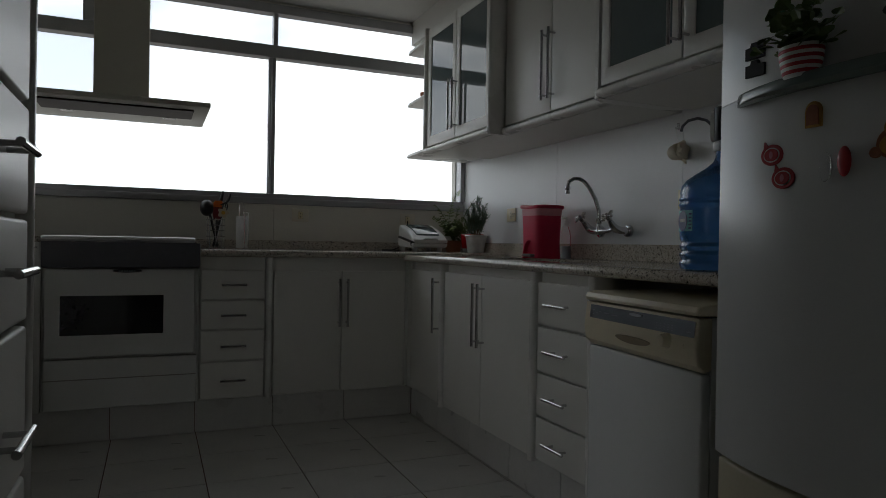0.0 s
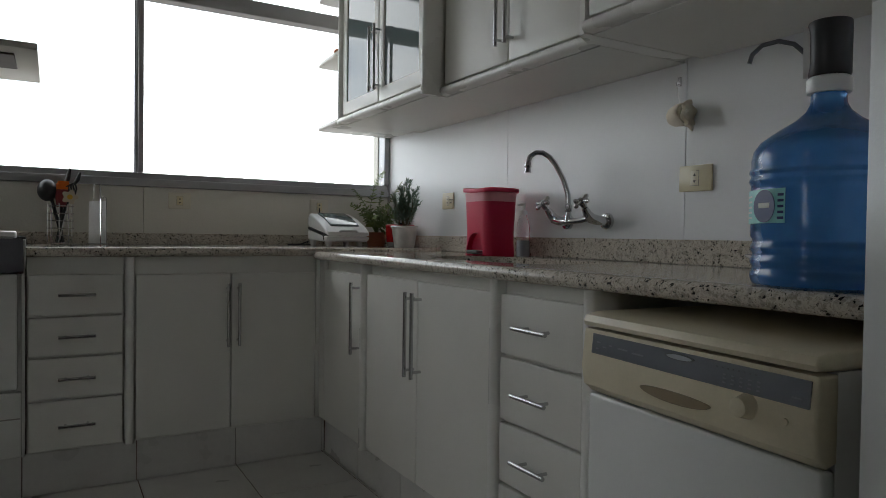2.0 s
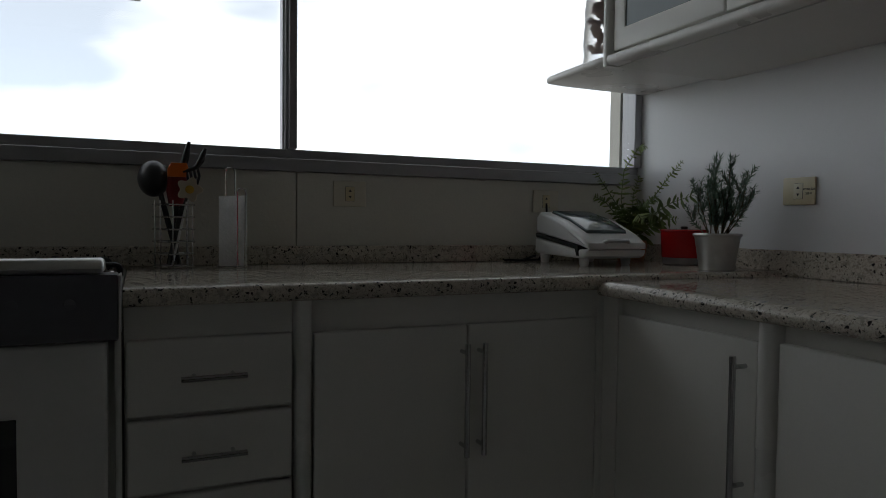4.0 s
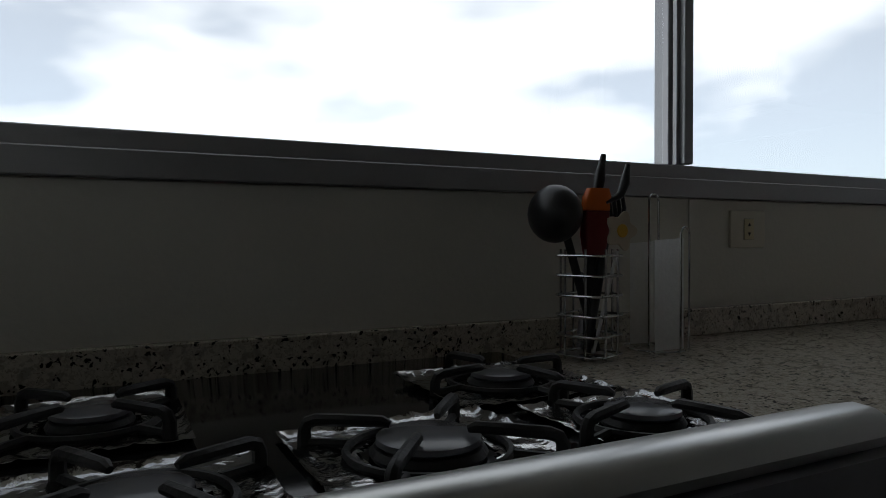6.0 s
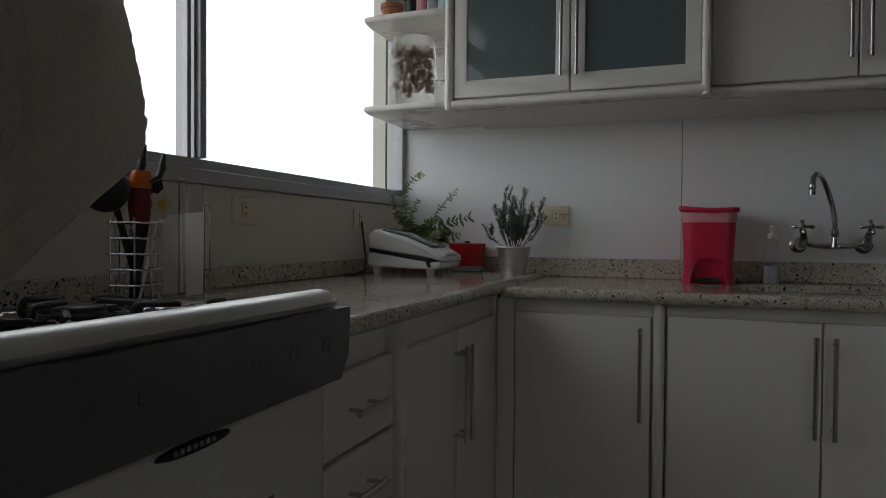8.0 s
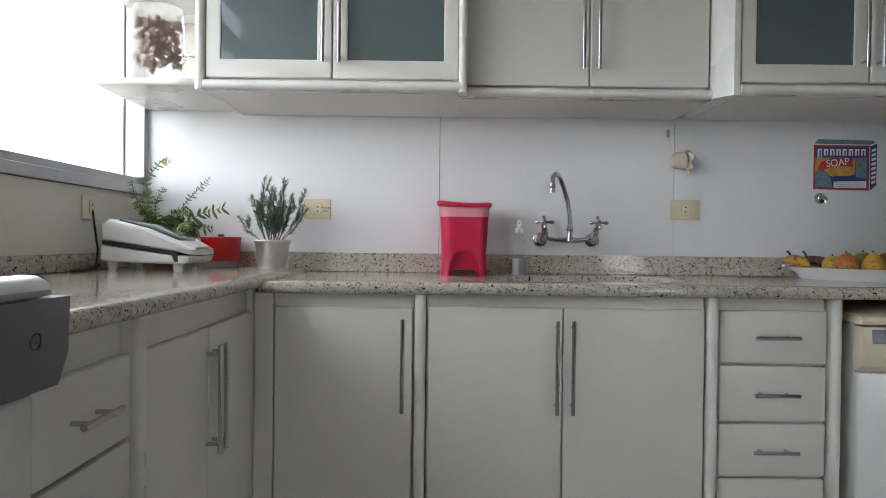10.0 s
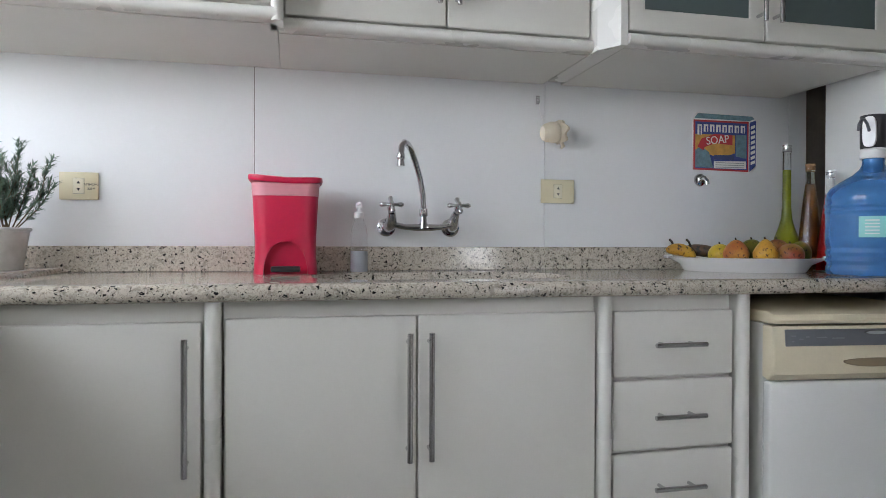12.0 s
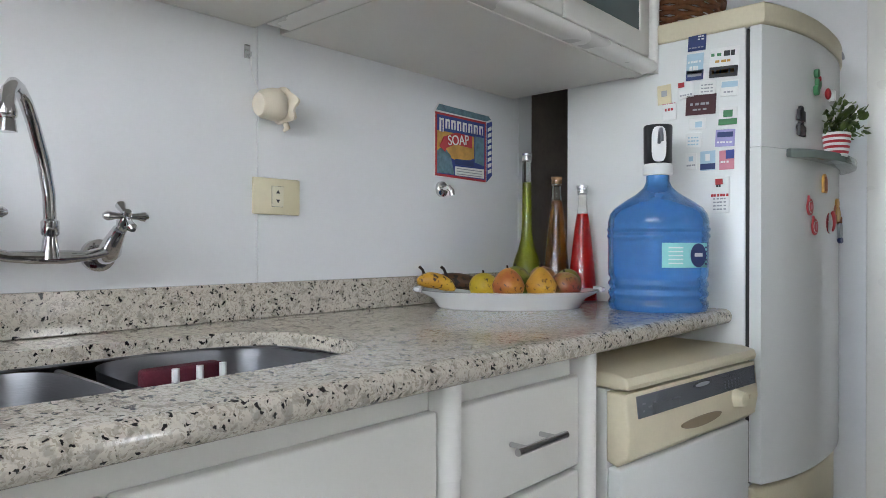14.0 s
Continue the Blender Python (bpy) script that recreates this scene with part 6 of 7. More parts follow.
# ---- plants ----
def leaf_blade(bm, base, tip, side, width, fold=0.25, segs=3):
    """A pointed leaf from base to tip with a fold along it."""
    base, tip, side = Vector(base), Vector(tip), Vector(side).normalized()
    up = (tip - base).cross(side).normalized()
    rows = []
    for k in range(segs + 1):
        f = k / segs
        w = width * math.sin(math.pi * (0.12 + 0.86 * f)) ** 0.8
        c = base.lerp(tip, f)
        rows.append((bm.verts.new(c + side * w + up * fold * w), bm.verts.new(c), bm.verts.new(c - side * w + up * fold * w)))
    for r0, r1 in zip(rows, rows[1:]):
        bm.faces.new((r0[0], r0[1], r1[1], r1[0]))
        bm.faces.new((r0[1], r0[2], r1[2], r1[1]))


def flat_part(name, bm, material, parent, label=""):
    """Leaves: thin sheets, kept open."""
    base = BASE[parent.name]
    bmesh.ops.translate(bm, verts=bm.verts, vec=-base)
    me = bpy.data.meshes.new(name)
    bm.to_mesh(me)
    bm.free()
    me.materials.append(material)
    ob = new(name, me)
    ob.parent = parent
    BASE[ob.name] = base
    return tagged(ob, label)


# striped pot with a plant on the refrigerator door
PYY, PZ = 0.926, 1.240
px = bulge(PYY) - 0.031
po = thing("magnet_planter", (px, PYY, PZ - 0.02), "small red and white striped planter with green leaves", "planter", "magnets on the refrigerator front")
for k in range(9):
    h0 = -0.026 + 0.0062 * k
    r0, r1 = 0.030 + 0.010 * math.sin(0.17 * k), 0.030 + 0.010 * math.sin(0.17 * (k + 1))
    part("stripe", lathe(px, PYY, PZ + h0, [(r0, 0), (r0 + 0.0008, 0.0014), (r1 + 0.0008, 0.0048), (r1, 0.0062)], 24, 0.74, 1.0), M_REDINK if k % 2 else M_WHITEINK, po)
part("soil", lathe(px, PYY, PZ + 0.0298, [(0.038, 0), (0.036, 0.002), (0.002, 0.003)], 20, 0.74, 1.0), M_SOIL, po)
rnd = random.Random(11)
bm = bmesh.new()
for k in range(130):
    a, e = rnd.uniform(0, 2 * math.pi), rnd.uniform(0.0, 1.35)
    ln = rnd.uniform(0.018, 0.086)
    d = Vector((math.cos(a) * math.cos(e) * 0.7 - 0.12, math.sin(a) * math.cos(e), math.sin(e) * 0.95 - 0.06))
    b0 = Vector((px, PYY, PZ + 0.032)) + d * ln
    b0.x = min(b0.x, px + 0.018)
    leaf_blade(bm, b0, b0 + d * 0.006 + Vector((-0.010, rnd.uniform(-0.016, 0.016), rnd.uniform(-0.012, 0.014))), (rnd.uniform(-0.3, 0.3), 1, rnd.uniform(-0.6, 0.6)), 0.0140, 0.2, 4)
flat_part("foliage", bm, M_FERN, po, "rounded green leaves")
for k in range(7):
    a = 2 * math.pi * k / 7
    part("stem", tube([(px, PYY, PZ + 0.030), (px - 0.006 + 0.006 * math.cos(a), PYY + 0.030 * math.sin(a), PZ + 0.066)], 0.0012, 5), M_FERN, po)

# rosemary in a zinc bucket
RXc, RYc = 1.632, 3.442
ro = thing("potted_rosemary", (RXc, RYc, TB), "rosemary bush in a galvanised bucket", "potted plant")
part("bucket", lathe(RXc, RYc, TB, [(0.044, 0), (0.045, 0.002), (0.058, 0.086), (0.059, 0.089), (0.062, 0.090), (0.0635, 0.094), (0.061, 0.098), (0.0575, 0.097), (0.055, 0.080)], 36), M_ZINC, ro)
part("soil", lathe(RXc, RYc, TB + 0.082, [(0.055, 0), (0.053, 0.003), (0.003, 0.006)], 24), M_SOIL, ro)
rnd = random.Random(5)
SPRIGS = [(0.010, 0.022, 0.225, 0.012), (0.000, -0.030, 0.215, -0.006), (-0.015, -0.055, 0.170, -0.050), (-0.010, 0.050, 0.090, 0.062), (0.0, 0.0, 0.19, 0.0), (0.0, -0.05, 0.12, -0.065)]
for k in range(14):
    SPRIGS.append((rnd.uniform(-0.025, 0.025), rnd.uniform(-0.05, 0.040), rnd.uniform(0.09, 0.185), rnd.uniform(-0.035, 0.025)))


def needles(bm, path, step):
    """Short needles in loose whorls along a twig."""
    for p0, p1 in zip(path, path[1:]):
        n = max(2, int((p1 - p0).length / step))
        for k in range(n):
            c = p0.lerp(p1, (k + rnd.random()) / n)
            axis = (p1 - p0).normalized()
            a = rnd.uniform(0, 2 * math.pi)
            u, v = ring_frame(axis)
            d = (u * math.cos(a) + v * math.sin(a)) * rnd.uniform(0.6, 1.0) + axis * rnd.uniform(0.2, 1.0)
            leaf_blade(bm, c, c + d.normalized() * rnd.uniform(0.009, 0.020), d.cross(axis), 0.0016, 0.1, 2)


for bx, by, h, lean in SPRIGS:
    b0 = Vector((RXc + bx * 0.8, RYc + by * 0.45, TB + 0.084))
    tip = Vector((RXc + bx * 1.6 + rnd.uniform(-0.02, 0.02), RYc + by + lean, TB + 0.086 + h))
    mid = b0.lerp(tip, 0.5) + Vector((rnd.uniform(-0.01, 0.01), 0.012 * math.copysign(1, lean) + rnd.uniform(-0.010, 0.010), 0.0))
    path = [b0, b0.lerp(mid, 0.5), mid, mid.lerp(tip, 0.5), tip]
    twig = tube(path, [0.0016, 0.0014, 0.0011, 0.0009, 0.0005], 6)
    bm = bmesh.new()
    needles(bm, path[1:], 0.0010)
    for k in range(3):
        q = path[1].lerp(path[4], rnd.uniform(0.0, 0.75))
        e = q + Vector((rnd.uniform(-0.022, 0.022), rnd.uniform(-0.024, 0.024), rnd.uniform(0.025, 0.05)))
        add_tube(twig, [q, q.lerp(e, 0.5) + Vector((0, 0, -0.004)), e], [0.0010, 0.0008, 0.0005], 5)
        needles(bm, [q, q.lerp(e, 0.5) + Vector((0, 0, -0.004)), e], 0.0011)
    sp = part("stem", twig, M_TWIG, ro)
    flat_part("foliage", bm, M_ROSE, sp)

# fern behind the grill
FX, FY = 1.675, 3.842
fe = thing("potted_fern", (FX, FY, TB), "feathery fern in a low terracotta pot", "potted plant")
part("pot", lathe(FX, FY, TB, [(0.040, 0), (0.042, 0.003), (0.052, 0.055), (0.056, 0.056), (0.056, 0.068), (0.051, 0.068), (0.048, 0.056)], 28), M_TERRA, fe)
part("soil", lathe(FX, FY, TB + 0.056, [(0.048, 0), (0.046, 0.003), (0.003, 0.005)], 20), M_SOIL, fe)
rnd = random.Random(21)


def frond(points, size, count, broad=False):
    pts = [Vector(p) for p in points]
    stem = part("frond", tube(pts, [0.0016] * (len(pts) - 1) + [0.0007], 6), M_FERN, fe)
    bm = bmesh.new()
    m = len(pts) - 1
    for k in range(count):
        f = 0.22 + 0.78 * k / count
        s = f * m
        i = min(m - 1, int(s))
        c, d = pts[i].lerp(pts[i + 1], s - i), (pts[i + 1] - pts[i]).normalized()
        side = d.cross(Vector((-0.8, -0.6, 0.1))).normalized()
        w = (size * (1.0 - 0.65 * f) + 0.003) * rnd.uniform(0.55, 1.1)
        for q in (1, -1):
            if rnd.random() < 0.12:
                continue
            t = c + side * q * w + d * w * 0.55 + Vector((rnd.uniform(-0.4, 0.4), rnd.uniform(-0.4, 0.4), rnd.uniform(-0.5, 0.15))) * w
            leaf_blade(bm, c, t, d, w * (0.27 if broad else 0.20) * rnd.uniform(0.7, 1.15), 0.15, 3)
    flat_part("foliage", bm, M_FERN if broad else M_FERN2, stem)


b = (FX, FY, TB + 0.058)
frond([b, (FX - 0.02, FY + 0.03, TB + 0.20), (FX + 0.01, FY + 0.055, TB + 0.30), (FX + 0.03, FY + 0.01, TB + 0.37), (FX + 0.04, FY - 0.02, TB + 0.375)], 0.026, 20)
frond([b, (FX + 0.02, FY - 0.03, TB + 0.16), (FX + 0.05, FY - 0.09, TB + 0.25), (FX + 0.07, FY - 0.15, TB + 0.32)], 0.026, 22)
frond([b, (FX + 0.02, FY - 0.05, TB + 0.14), (FX + 0.05, FY - 0.13, TB + 0.19), (FX + 0.06, FY - 0.21, TB + 0.21)], 0.045, 12, True)
frond([b, (FX + 0.01, FY - 0.05, TB + 0.10), (FX + 0.02, FY - 0.11, TB + 0.135), (FX + 0.03, FY - 0.18, TB + 0.138)], 0.042, 13, True)
frond([b, (FX - 0.04, FY - 0.01, TB + 0.12), (FX - 0.09, FY + 0.02, TB + 0.19), (FX - 0.13, FY + 0.03, TB + 0.21)], 0.030, 14)
frond([b, (FX - 0.03, FY - 0.04, TB + 0.11), (FX - 0.05, FY - 0.09, TB + 0.15), (FX - 0.06, FY - 0.13, TB + 0.13)], 0.036, 12)
frond([b, (FX + 0.02, FY + 0.02, TB + 0.15), (FX + 0.03, FY + 0.03, TB + 0.22), (FX + 0.03, FY + 0.0, TB + 0.28)], 0.030, 14)
frond([b, (FX + 0.0, FY + 0.02, TB + 0.13), (FX - 0.06, FY + 0.06, TB + 0.24), (FX - 0.11, FY + 0.05, TB + 0.29)], 0.022, 16)
frond([b, (FX - 0.01, FY - 0.02, TB + 0.12), (FX + 0.0, FY - 0.06, TB + 0.18), (FX + 0.03, FY - 0.09, TB + 0.21)], 0.034, 13, True)
for k in range(9):
    a, r, h = rnd.uniform(2.6, 5.4), rnd.uniform(0.05, 0.10), rnd.uniform(0.11, 0.19)
    ex, ey = r * math.cos(a), r * math.sin(a)
    frond([b, (FX + ex * 0.4, FY + ey * 0.4, TB + h * 0.8), (FX + ex * 0.8, FY + ey * 0.8, TB + h), (FX + ex * 1.15, FY + ey * 1.15, TB + h * 0.97)], 0.030, 11, True)

# red lidded pot
rp = thing("red_pot", (1.708, 3.642, TB), "bright red lidded pot on a smoky grey base", "pot")
part("base", lathe(1.708, 3.642, TB, [(0.058, 0), (0.061, 0.003), (0.062, 0.022)], 32), M_GREYB, rp, "smoky grey base")
part("pot_body", lathe(1.708, 3.642, TB + 0.0222, [(0.062, 0), (0.064, 0.003), (0.068, 0.076), (0.066, 0.078)], 36), M_REDPOT, rp)
part("lid", lathe(1.708, 3.642, TB + 0.1004, [(0.070, 0), (0.071, 0.002), (0.068, 0.005), (0.010, 0.007)], 36), M_REDPOT, rp)
part("knob", lathe(1.708, 3.642, TB + 0.1075, [(0.009, 0), (0.011, 0.003), (0.010, 0.007), (0.003, 0.008)], 16), M_BLACKPL, rp, "black lid knob")

# ---- contact grill ----
gr = thing("contact_grill", (1.42, 3.75, TB), "white sloping contact grill with a dark split line", "grill")
GX0, GX1 = 1.325, 1.535


def gprof(pts, x0, x1, bev):
    return prism(pts, "x", x0, x1, bev, 3)


part("base", gprof([(3.868, TB + 0.078), (3.872, TB + 0.034), (3.86, TB + 0.028), (3.63, TB + 0.022), (3.612, TB + 0.030), (3.606, TB + 0.046), (3.64, TB + 0.048)], GX0, GX1, 0.008), M_WHITEPL, gr)
part("drip_gap", gprof([(3.864, TB + 0.090), (3.864, TB + 0.079), (3.66, TB + 0.049), (3.652, TB + 0.030), (3.640, TB + 0.030), (3.645, TB + 0.058)], GX0 - 0.001, GX1 + 0.001, 0.001), M_BLACKPL, gr, "black split line")
part("lid", gprof([(3.866, TB + 0.091), (3.868, TB + 0.138), (3.846, TB + 0.154), (3.74, TB + 0.128), (3.65, TB + 0.092), (3.606, TB + 0.066), (3.604, TB + 0.049), (3.645, TB + 0.059)], GX0, GX1, 0.010), M_WHITEPL, gr)
part("window_panel", gprof([(3.835, TB + 0.150), (3.828, TB + 0.158), (3.74, TB + 0.137), (3.655, TB + 0.102), (3.650, TB + 0.090), (3.74, TB + 0.126)], GX0 + 0.035, GX1 - 0.035, 0.004), M_CABGLASS, gr, "clear glossy lid panel")
part("handle", tube([(GX0 + 0.06, 3.615, TB + 0.064), (GX0 + 0.07, 3.604, TB + 0.072), (GX1 - 0.07, 3.604, TB + 0.072), (GX1 - 0.06, 3.615, TB + 0.064)], 0.006, 10), M_SILVER, gr, "silver front grip")
for fx, fy in ((1.345, 3.842), (1.350, 3.650), (1.512, 3.842), (1.508, 3.665)):
    part("foot", lathe(fx, fy, TB, [(0.010, 0), (0.013, 0.004), (0.016, 0.034)], 16), M_WHITEPL, gr)
cb = thing("power_cord", (1.30, 3.90, TB), "black power cord lying behind the grill", "cord")
part("cord", tube([(1.33, 3.87, TB + 0.02), (1.30, 3.90, TB + 0.005), (1.24, 3.905, TB + 0.004), (1.27, 3.89, TB + 0.004), (1.36, 3.90, TB + 0.005), (1.40, 3.915, TB + 0.06), (1.408, 3.936, TB + 0.18)], 0.0035, 8), M_BLACKPL, cb)

# ---- wire utensil basket ----
UX, UY, UR = 0.287, 3.842, 0.0385
uh = thing("utensil_basket", (UX, UY, TB), "square chrome wire basket for cooking utensils", "utensil basket")


def square_loop(r, z, c=0.010):
    p = [(-r + c, -r), (r - c, -r), (r, -r + c), (r, r - c), (r - c, r), (-r + c, r), (-r, r - c), (-r, -r + c), (-r + c, -r)]
    ang = radians(20)
    return [(UX + u * math.cos(ang) - v * math.sin(ang), UY + u * math.sin(ang) + v * math.cos(ang), z) for u, v in p]


for k in range(6):
    part("ring", tube(square_loop(UR, TB + 0.006 + 0.0295 * k), 0.0022, 8), M_BAR, uh)
ang = radians(20)
for u, v in ((-1, -0.45), (-1, 0.45), (1, -0.45), (1, 0.45), (-0.45, 1), (0.45, 1), (-0.45, -1), (0.45, -1)):
    x = UX + UR * (u * math.cos(ang) - v * math.sin(ang))
    y = UY + UR * (u * math.sin(ang) + v * math.cos(ang))
    part("wire", tube([(x, y, TB + 0.001), (x, y, TB + 0.163)], 0.0019, 6), M_BAR, uh)
part("bottom", box(UX - 0.03, UX + 0.03, UY - 0.03, UY + 0.03, TB + 0.004, TB + 0.006), M_STEEL, uh)


def utensil(name, label, foot, head, r, material):
    f, h = Vector(foot), Vector(head)
    t = thing(name, tuple(f), label, "utensil", "utensils in the basket")
    part("handle", tube([f, f.lerp(h, 0.5), h], [r * 0.8, r, r * 0.9], 10), material, t)
    return t, h, (h - f).normalized()


zb = TB + 0.010
t, h, d = utensil("ladle", "black plastic soup ladle", (UX + 0.012, UY - 0.005, zb), (UX - 0.030, UY + 0.016, TB + 0.185), 0.007, M_BLACKPL)
part("bowl", ellipsoid((UX - 0.044, UY + 0.026, TB + 0.216), (0.036, 0.050, 0.044), 24, 14), M_BLACKPL, t)
t, h, d = utensil("spatula", "dark red spatula with an orange silicone head", (UX + 0.004, UY + 0.012, zb), (UX + 0.004, UY - 0.004, TB + 0.165), 0.008, M_BLACKPL)
part("collar", loft([(rounded_rect(UX + 0.004, UY - 0.006, 0.030, 0.018), TB + 0.150), (rounded_rect(UX + 0.006, UY - 0.006, 0.046, 0.020), TB + 0.185), (rounded_rect(UX + 0.008, UY - 0.006, 0.044, 0.018), TB + 0.220)]), M_DKRED, t, "dark red lower part")
part("head", loft([(rounded_rect(UX + 0.008, UY - 0.006, 0.045, 0.019), TB + 0.2205), (rounded_rect(UX + 0.010, UY - 0.006, 0.048, 0.019), TB + 0.240), (rounded_rect(UX + 0.012, UY - 0.006, 0.036, 0.014), TB + 0.254)]), M_ORANGE, t, "orange silicone head")
t, h, d = utensil("tongs", "steel kitchen tongs with black tips", (UX - 0.005, UY + 0.016, zb), (UX + 0.020, UY + 0.010, TB + 0.24), 0.007, M_STEEL)
part("tip", tube([(UX + 0.020, UY + 0.010, TB + 0.235), (UX + 0.028, UY + 0.010, TB + 0.27), (UX + 0.036, UY + 0.010, TB + 0.308)], [0.008, 0.009, 0.004], 12), M_BLACKPL, t, "black nylon tip")
t, h, d = utensil("slotted_turner", "black slotted turner with a bent blade", (UX - 0.012, UY - 0.010, zb), (UX + 0.030, UY - 0.004, TB + 0.190), 0.0075, M_BLACKPL)
for k in range(4):
    o = 0.0085 * k
    part("tine", tube([(UX + 0.026 + o, UY - 0.010, TB + 0.188 + o * 0.4), (UX + 0.032 + o, UY - 0.012, TB + 0.212 + o * 0.5), (UX + 0.028 + o, UY - 0.012, TB + 0.236 + o * 0.3)], [0.003, 0.0034, 0.003], 8), M_BLACKPL, t)
part("tip", tube([(UX + 0.020, UY - 0.012, TB + 0.232), (UX + 0.050, UY - 0.011, TB + 0.244), (UX + 0.062, UY - 0.008, TB + 0.262), (UX + 0.072, UY - 0.004, TB + 0.292)], [0.004, 0.006, 0.008, 0.004], 12), M_BLACKPL, t)
t, h, d = utensil("egg_spoon", "cream flower-shaped turner with a yellow centre", (UX - 0.004, UY - 0.016, zb), (UX + 0.028, UY - 0.030, TB + 0.160), 0.003, M_WHITEPL)
cx, cz = UX + 0.034, TB + 0.190
pet = [(cx + (0.026 + 0.005 * math.cos(5 * a)) * math.cos(a), cz + (0.026 + 0.005 * math.cos(5 * a)) * math.sin(a)) for a in [2 * math.pi * k / 40 for k in range(40)]]
part("blade", prism(pet, "y", UY - 0.034, UY - 0.030, 0.001, 1), M_CREAMS, t)
part("yolk", prism([(cx + 0.010 * math.cos(a), cz + 0.010 * math.sin(a)) for a in [2 * math.pi * k / 20 for k in range(20)]], "y", UY - 0.0365, UY - 0.0335, 0.001, 1), M_YOLK, t, "yellow centre")

# ---- napkin holder ----
NX, NY = 0.420, 3.845
nh = thing("napkin_holder", (NX, NY, TB), "chrome wire holder with folded white napkins", "napkin holder")
part("base_ring", tube([(NX + 0.042 * math.cos(a), NY + 0.050 * math.sin(a), TB + 0.004) for a in [2 * math.pi * k / 28 for k in range(29)]], 0.002, 8), M_CHROME, nh)


def wire_loop(cx, cy, w, h, ang):
    pts = [(-w, 0.004)] + [(-w, h - w)] + [(-w * math.cos(a), h - w + w * math.sin(a)) for a in [math.pi * k / 10 for k in range(1, 10)]] + [(w, h - w), (w, 0.004)]
    return tube([(cx + u * math.cos(ang), cy + u * math.sin(ang), TB + v) for u, v in pts], 0.0018, 8)


part("wire_loop", wire_loop(NX - 0.001, NY, 0.0115, 0.249, radians(8)), M_CHROME, nh)
part("wire_loop", wire_loop(NX + 0.020, NY - 0.045, 0.0105, 0.196, radians(8)), M_CHROME, nh)


def napkin_sheet(x0, x1, y0, h, depth, bend):
    """A folded paper napkin on edge: one broad face and a short return at its right side."""
    bm = bmesh.new()
    plan = [(x0 + (x1 - x0) * k / 8, y0 + bend * math.sin(math.pi * k / 8)) for k in range(9)] + [(x1 + 0.001, y0 + depth * 0.5), (x1 - 0.003, y0 + depth)]
    cols = [(bm.verts.new((x, y, TB + 0.006)), bm.verts.new((x + 0.001, y + 0.002, TB + h + 0.004 * k / 10))) for k, (x, y) in enumerate(plan)]
    for q0, q1 in zip(cols, cols[1:]):
        bm.faces.new((q0[0], q1[0], q1[1], q0[1]))
    return bm


flat_part("napkin", napkin_sheet(0.387, 0.447, 3.809, 0.176, 0.012, 0.002), M_PAPER, nh, "folded white paper napkin")
flat_part("napkin", napkin_sheet(0.404, 0.455, 3.882, 0.171, -0.010, -0.002), M_PAPER, nh, "folded white paper napkin")

# ---- things on the end shelves ----
S0, S1, S2 = (z + 0.0112 for z in SHELVES)
bg = thing("bag_of_nuts", (1.545, 3.80, S0), "crinkled clear bag of brown nuts", "bag")
rnd = random.Random(3)
rows = []
for k in range(9):
    h = 0.262 * k / 8
    f = 1 - 0.12 * (k / 8) ** 3 + 0.02 * math.sin(k * 2.3)
    pts = []
    for i in range(32):
        a = 2 * math.pi * i / 32
        w = 1 + 0.035 * noise.noise((math.cos(a) * 3, math.sin(a) * 3, h * 18))
        pts.append((1.545 + 0.082 * f * w * math.cos(a), 3.80 + 0.088 * f * w * math.sin(a)))
    rows.append((pts, S0 + h))
part("bag", loft(rows), M_BAG, bg, "crinkled clear plastic")
nut = None
for k in range(120):
    a, r, h = rnd.uniform(0, 6.283), 0.060 * math.sqrt(rnd.uniform(0, 1)), rnd.uniform(0.07, 0.225)
    if nut is None:
        nut = part("nut", ellipsoid((1.545, 3.80, S0), (0.013, 0.010, 0.010), 8, 6), M_NUT, bg)
        o = nut
    else:
        o = new("nut", nut.data)
        o.parent = bg
        BASE[o.name] = BASE[bg.name]
    o.location = (r * math.cos(a), r * math.sin(a) * 1.05, h)
    o.rotation_euler = (rnd.uniform(0, 3), rnd.uniform(0, 3), rnd.uniform(0, 3))
jr = thing("glass_jar", (1.50, 3.672, S0), "small clear glass jar with a metal clip", "jar")
part("jar_body", lathe(1.50, 3.672, S0, [(0.026, 0), (0.028, 0.003), (0.028, 0.065), (0.023, 0.075), (0.023, 0.082)], 24), M_BOTTLE, jr)
part("lid", lathe(1.50, 3.672, S0 + 0.0825, [(0.026, 0), (0.026, 0.012), (0.020, 0.016)], 24), M_BOTTLE, jr, "glass lid")
part("clip", tube([(1.472, 3.672, S0 + 0.07), (1.470, 3.672, S0 + 0.085), (1.474, 3.672, S0 + 0.1)], 0.0015, 6), M_STEEL, jr)
tp = thing("terracotta_pot", (1.49, 3.86, S1), "small terracotta flowerpot on the shelf", "pot")
part("pot_body", lathe(1.49, 3.86, S1, [(0.028, 0), (0.030, 0.002), (0.038, 0.050), (0.042, 0.051), (0.042, 0.066), (0.037, 0.066)], 24), M_TERRA, tp)
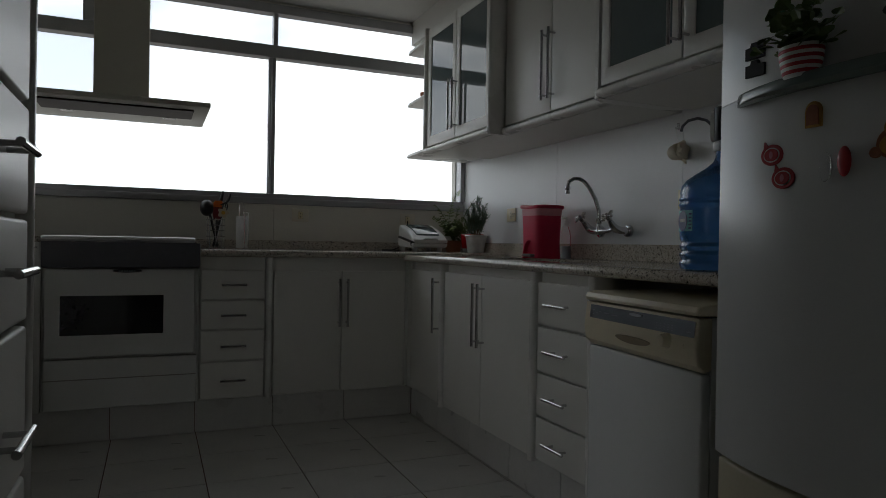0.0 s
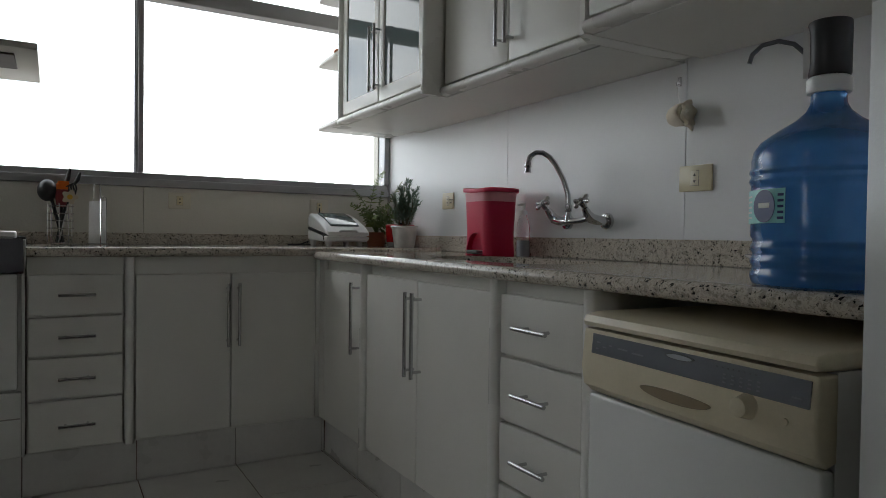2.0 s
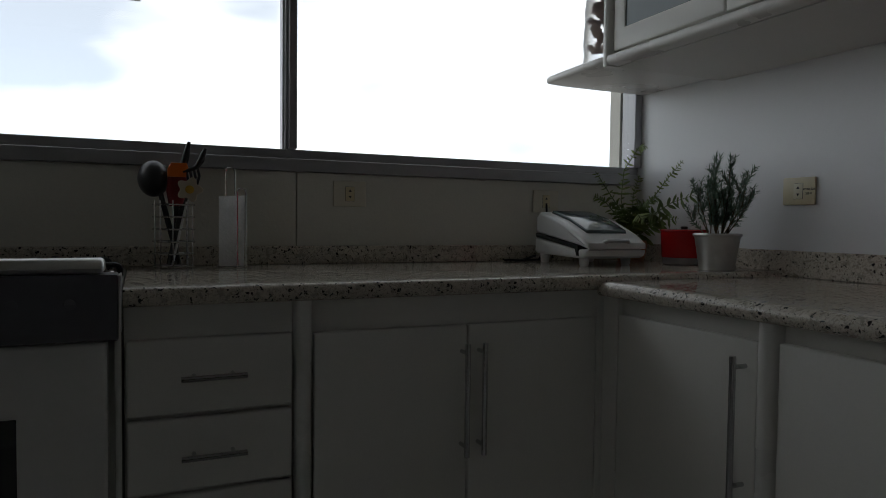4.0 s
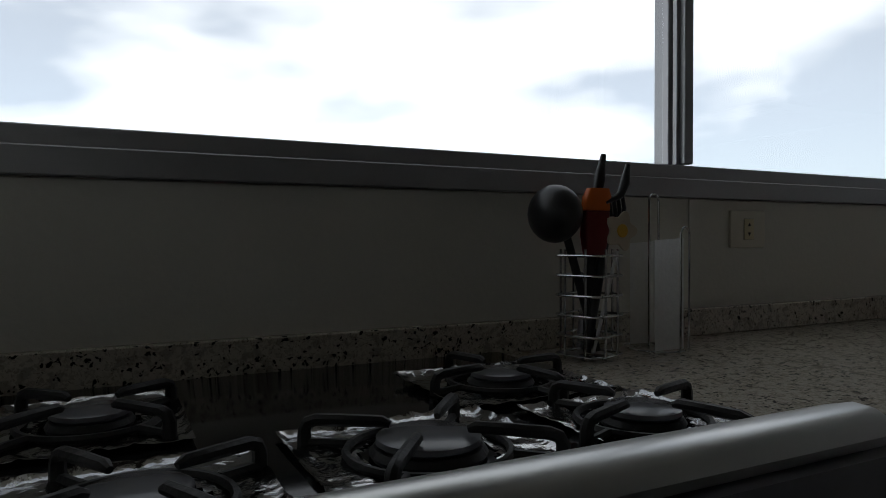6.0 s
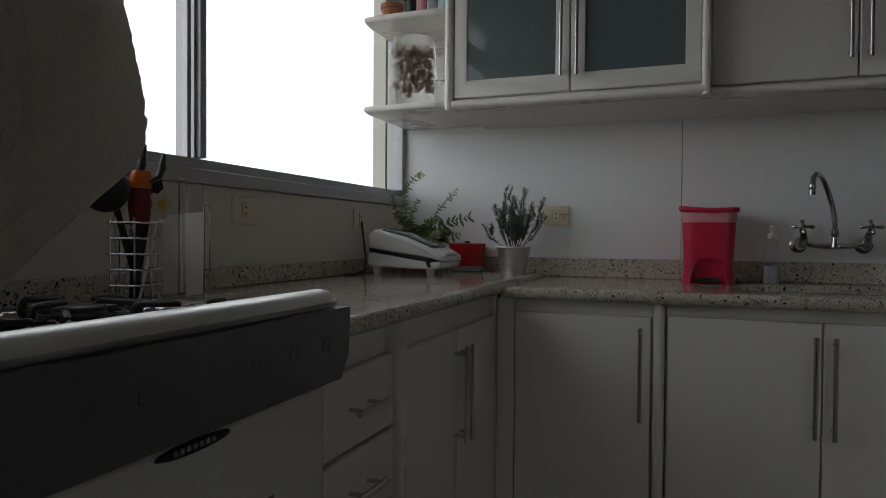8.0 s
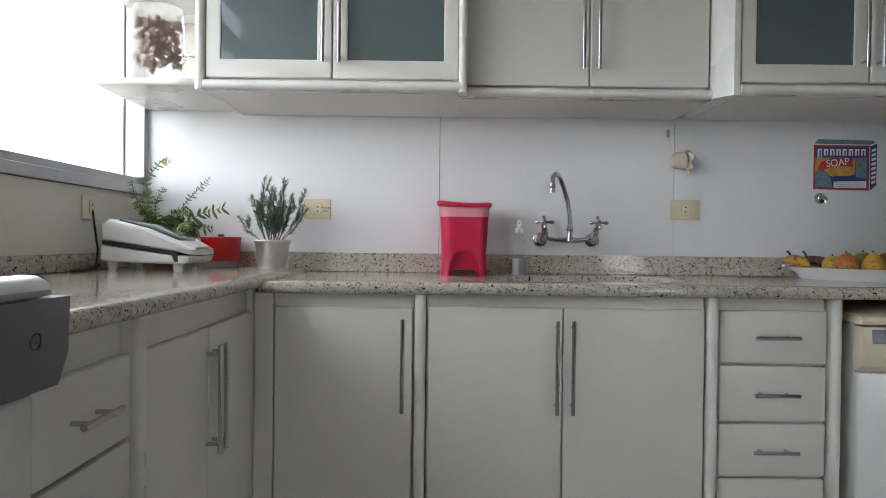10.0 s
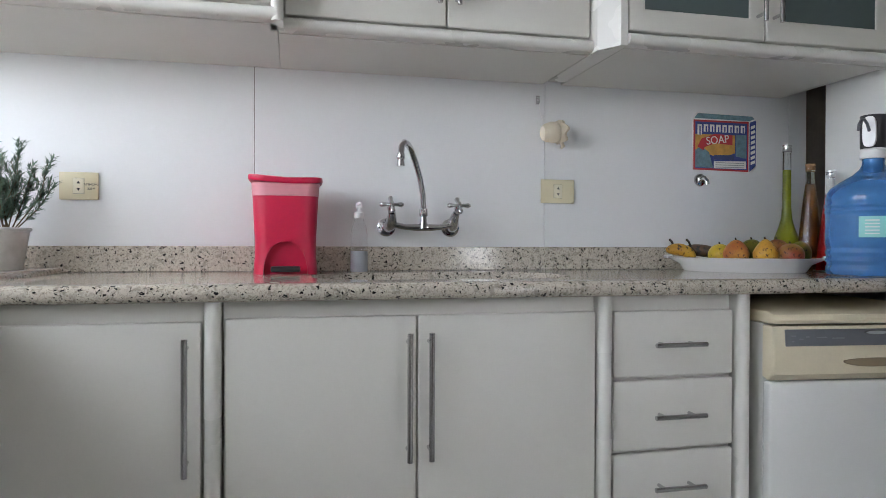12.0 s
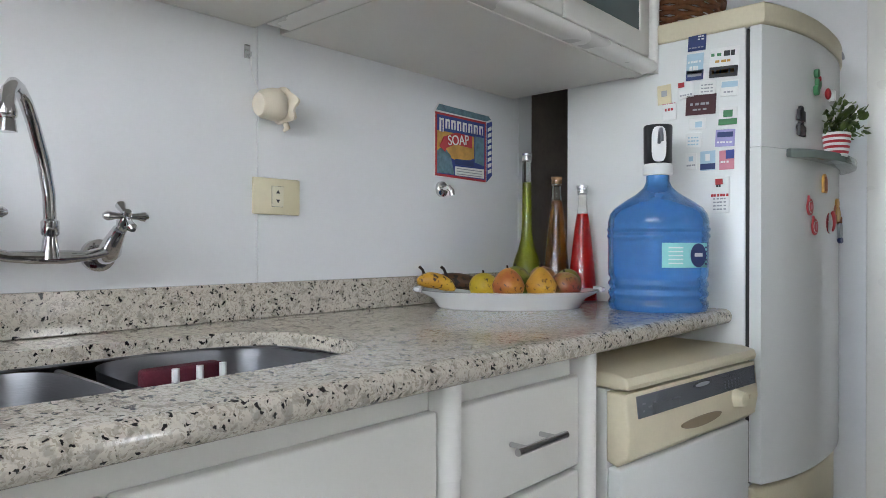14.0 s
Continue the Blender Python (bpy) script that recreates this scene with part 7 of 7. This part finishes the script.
for k, (y, m, h) in enumerate(((3.775, M_INK, 0.09), (3.735, M_PINK, 0.10), (3.695, M_GREY, 0.10), (3.655, M_SKYINK, 0.11))):
    jj = thing("spice_jar", (1.47, y, S1), ("small dark spice jar with a lid", "small pink spice jar with a lid", "small grey spice jar with a lid", "small pale blue spice jar with a lid")[k], "jar", "jars on the shelf")
    part("jar_body", lathe(1.47, y, S1, [(0.015, 0), (0.0165, 0.003), (0.0165, h - 0.025), (0.013, h - 0.018)], 18), m, jj)
    part("lid", lathe(1.47, y, S1 + h - 0.0178, [(0.014, 0), (0.0145, 0.002), (0.0145, 0.016), (0.012, 0.018)], 18), M_GREYB, jj)

# ---- towel on the tall cabinet ----
tw = thing("hand_towel", (-0.56, 3.07, 1.36), "off-white terry hand towel hanging in folds", "towel")
EDGE = [(1.36, -0.575), (1.25, -0.547), (1.16, -0.517), (1.11, -0.501), (1.085, -0.4935), (1.06, -0.4865), (1.043, -0.4855), (1.032, -0.491), (1.018, -0.510), (1.002, -0.533), (0.985, -0.552), (0.968, -0.574), (0.945, -0.595), (0.93, -0.605)]


def edge_at(z):
    for (z0, x0), (z1, x1) in zip(EDGE, EDGE[1:]):
        if z1 <= z <= z0:
            return x0 + (x1 - x0) * (z0 - z) / (z0 - z1)
    return EDGE[-1][1]


def towel_fold(x0, shift, yc, th, z0, z1, seed):
    bm = bmesh.new()
    nz, na = 150, 72
    rings = []
    for i in range(nz + 1):
        z = z0 + (z1 - z0) * i / nz
        xr = sum(edge_at(z + q) for q in (-0.006, -0.003, 0.0, 0.003, 0.006)) / 5 + shift
        cx, hw = (x0 + xr) / 2, max(0.006, (xr - x0) / 2)
        ring = []
        for k in range(na):
            a = 2 * math.pi * k / na
            c, s = math.cos(a), math.sin(a)
            fold = 0.006 * math.sin(7 * c + z * 30 + seed) + 0.004 * math.sin(13 * c - z * 18)
            fuzz = 0.0020 * noise.noise((c * 60 * hw * 10, s * 30, z * 420 + seed)) + 0.0008 * noise.noise((c * 25, s * 25, z * 160))
            ring.append(bm.verts.new((cx + c * (hw + fuzz), yc + s * abs(s) ** 0.3 * (th + fuzz) + fold * abs(s), z + 0.5 * fuzz)))
        rings.append(ring)
    for r0, r1 in zip(rings, rings[1:]):
        for k in range(na):
            bm.faces.new((r0[k], r0[(k + 1) % na], r1[(k + 1) % na], r1[k]))
    bm.faces.new(rings[0][::-1])
    bm.faces.new(rings[-1])
    return bm


part("front_fold", towel_fold(-0.615, 0.0, 3.060, 0.012, 1.355, 0.938, 0.0), M_TOWEL, tw)
part("hem", towel_fold(-0.60, -0.012, 3.0800, 0.005, 1.35, 0.965, 2.0), M_TOWEL, tw, "thin hem fold")
hk2 = thing("cabinet_hook", (-0.585, 3.088, 1.36), "small steel hook on the cabinet door", "hook")
part("plate", box(-0.612, -0.598, 3.0885, 3.0915, 1.345, 1.385, 0.001, 1), M_STEEL, hk2)
part("prong", tube([(-0.605, 3.089, 1.352), (-0.60, 3.072, 1.350), (-0.60, 3.068, 1.362)], 0.003, 8), M_STEEL, hk2)

# ---- wall end beside the refrigerator ----
structure("trim_3", box(0.985, 1.036, 0.5145, 0.530, FZ, CEIL - 0.001, 0.004), M_POST, "pale upright trim on the grey wall end", "trim", True)
sw = thing("light_switch", (0.960, 0.515, 1.12), "ivory light switch plate on the wall", "switch")
part("plate", box(0.936, 0.982, 0.5155, 0.523, 1.07, 1.18, 0.003), M_CREAMCER, sw)
part("rocker", box(0.948, 0.970, 0.5225, 0.526, 1.10, 1.15, 0.002), M_WHITEPL, sw)

# ---- floor tiles ----
tile_rnd = random.Random(8)
tile_me = mesh_of(box(-0.1765, 0.1765, -0.1765, 0.1765, -0.008, 0, 0.0015, 1), "tile", M_TILE, smooth=False)
for i in range(-6, 4):
    for j in range(-12, 3):
        x, y = 0.535 + 0.357 * i + 0.1785, 2.70 + 0.357 * j + 0.1785
        if XL + 0.17 < x and YB + 0.17 < y:
            t = new("tile", tile_me)
            t.parent = floor
            t.location = (x, y, FZ + 0.0008 * tile_rnd.random())
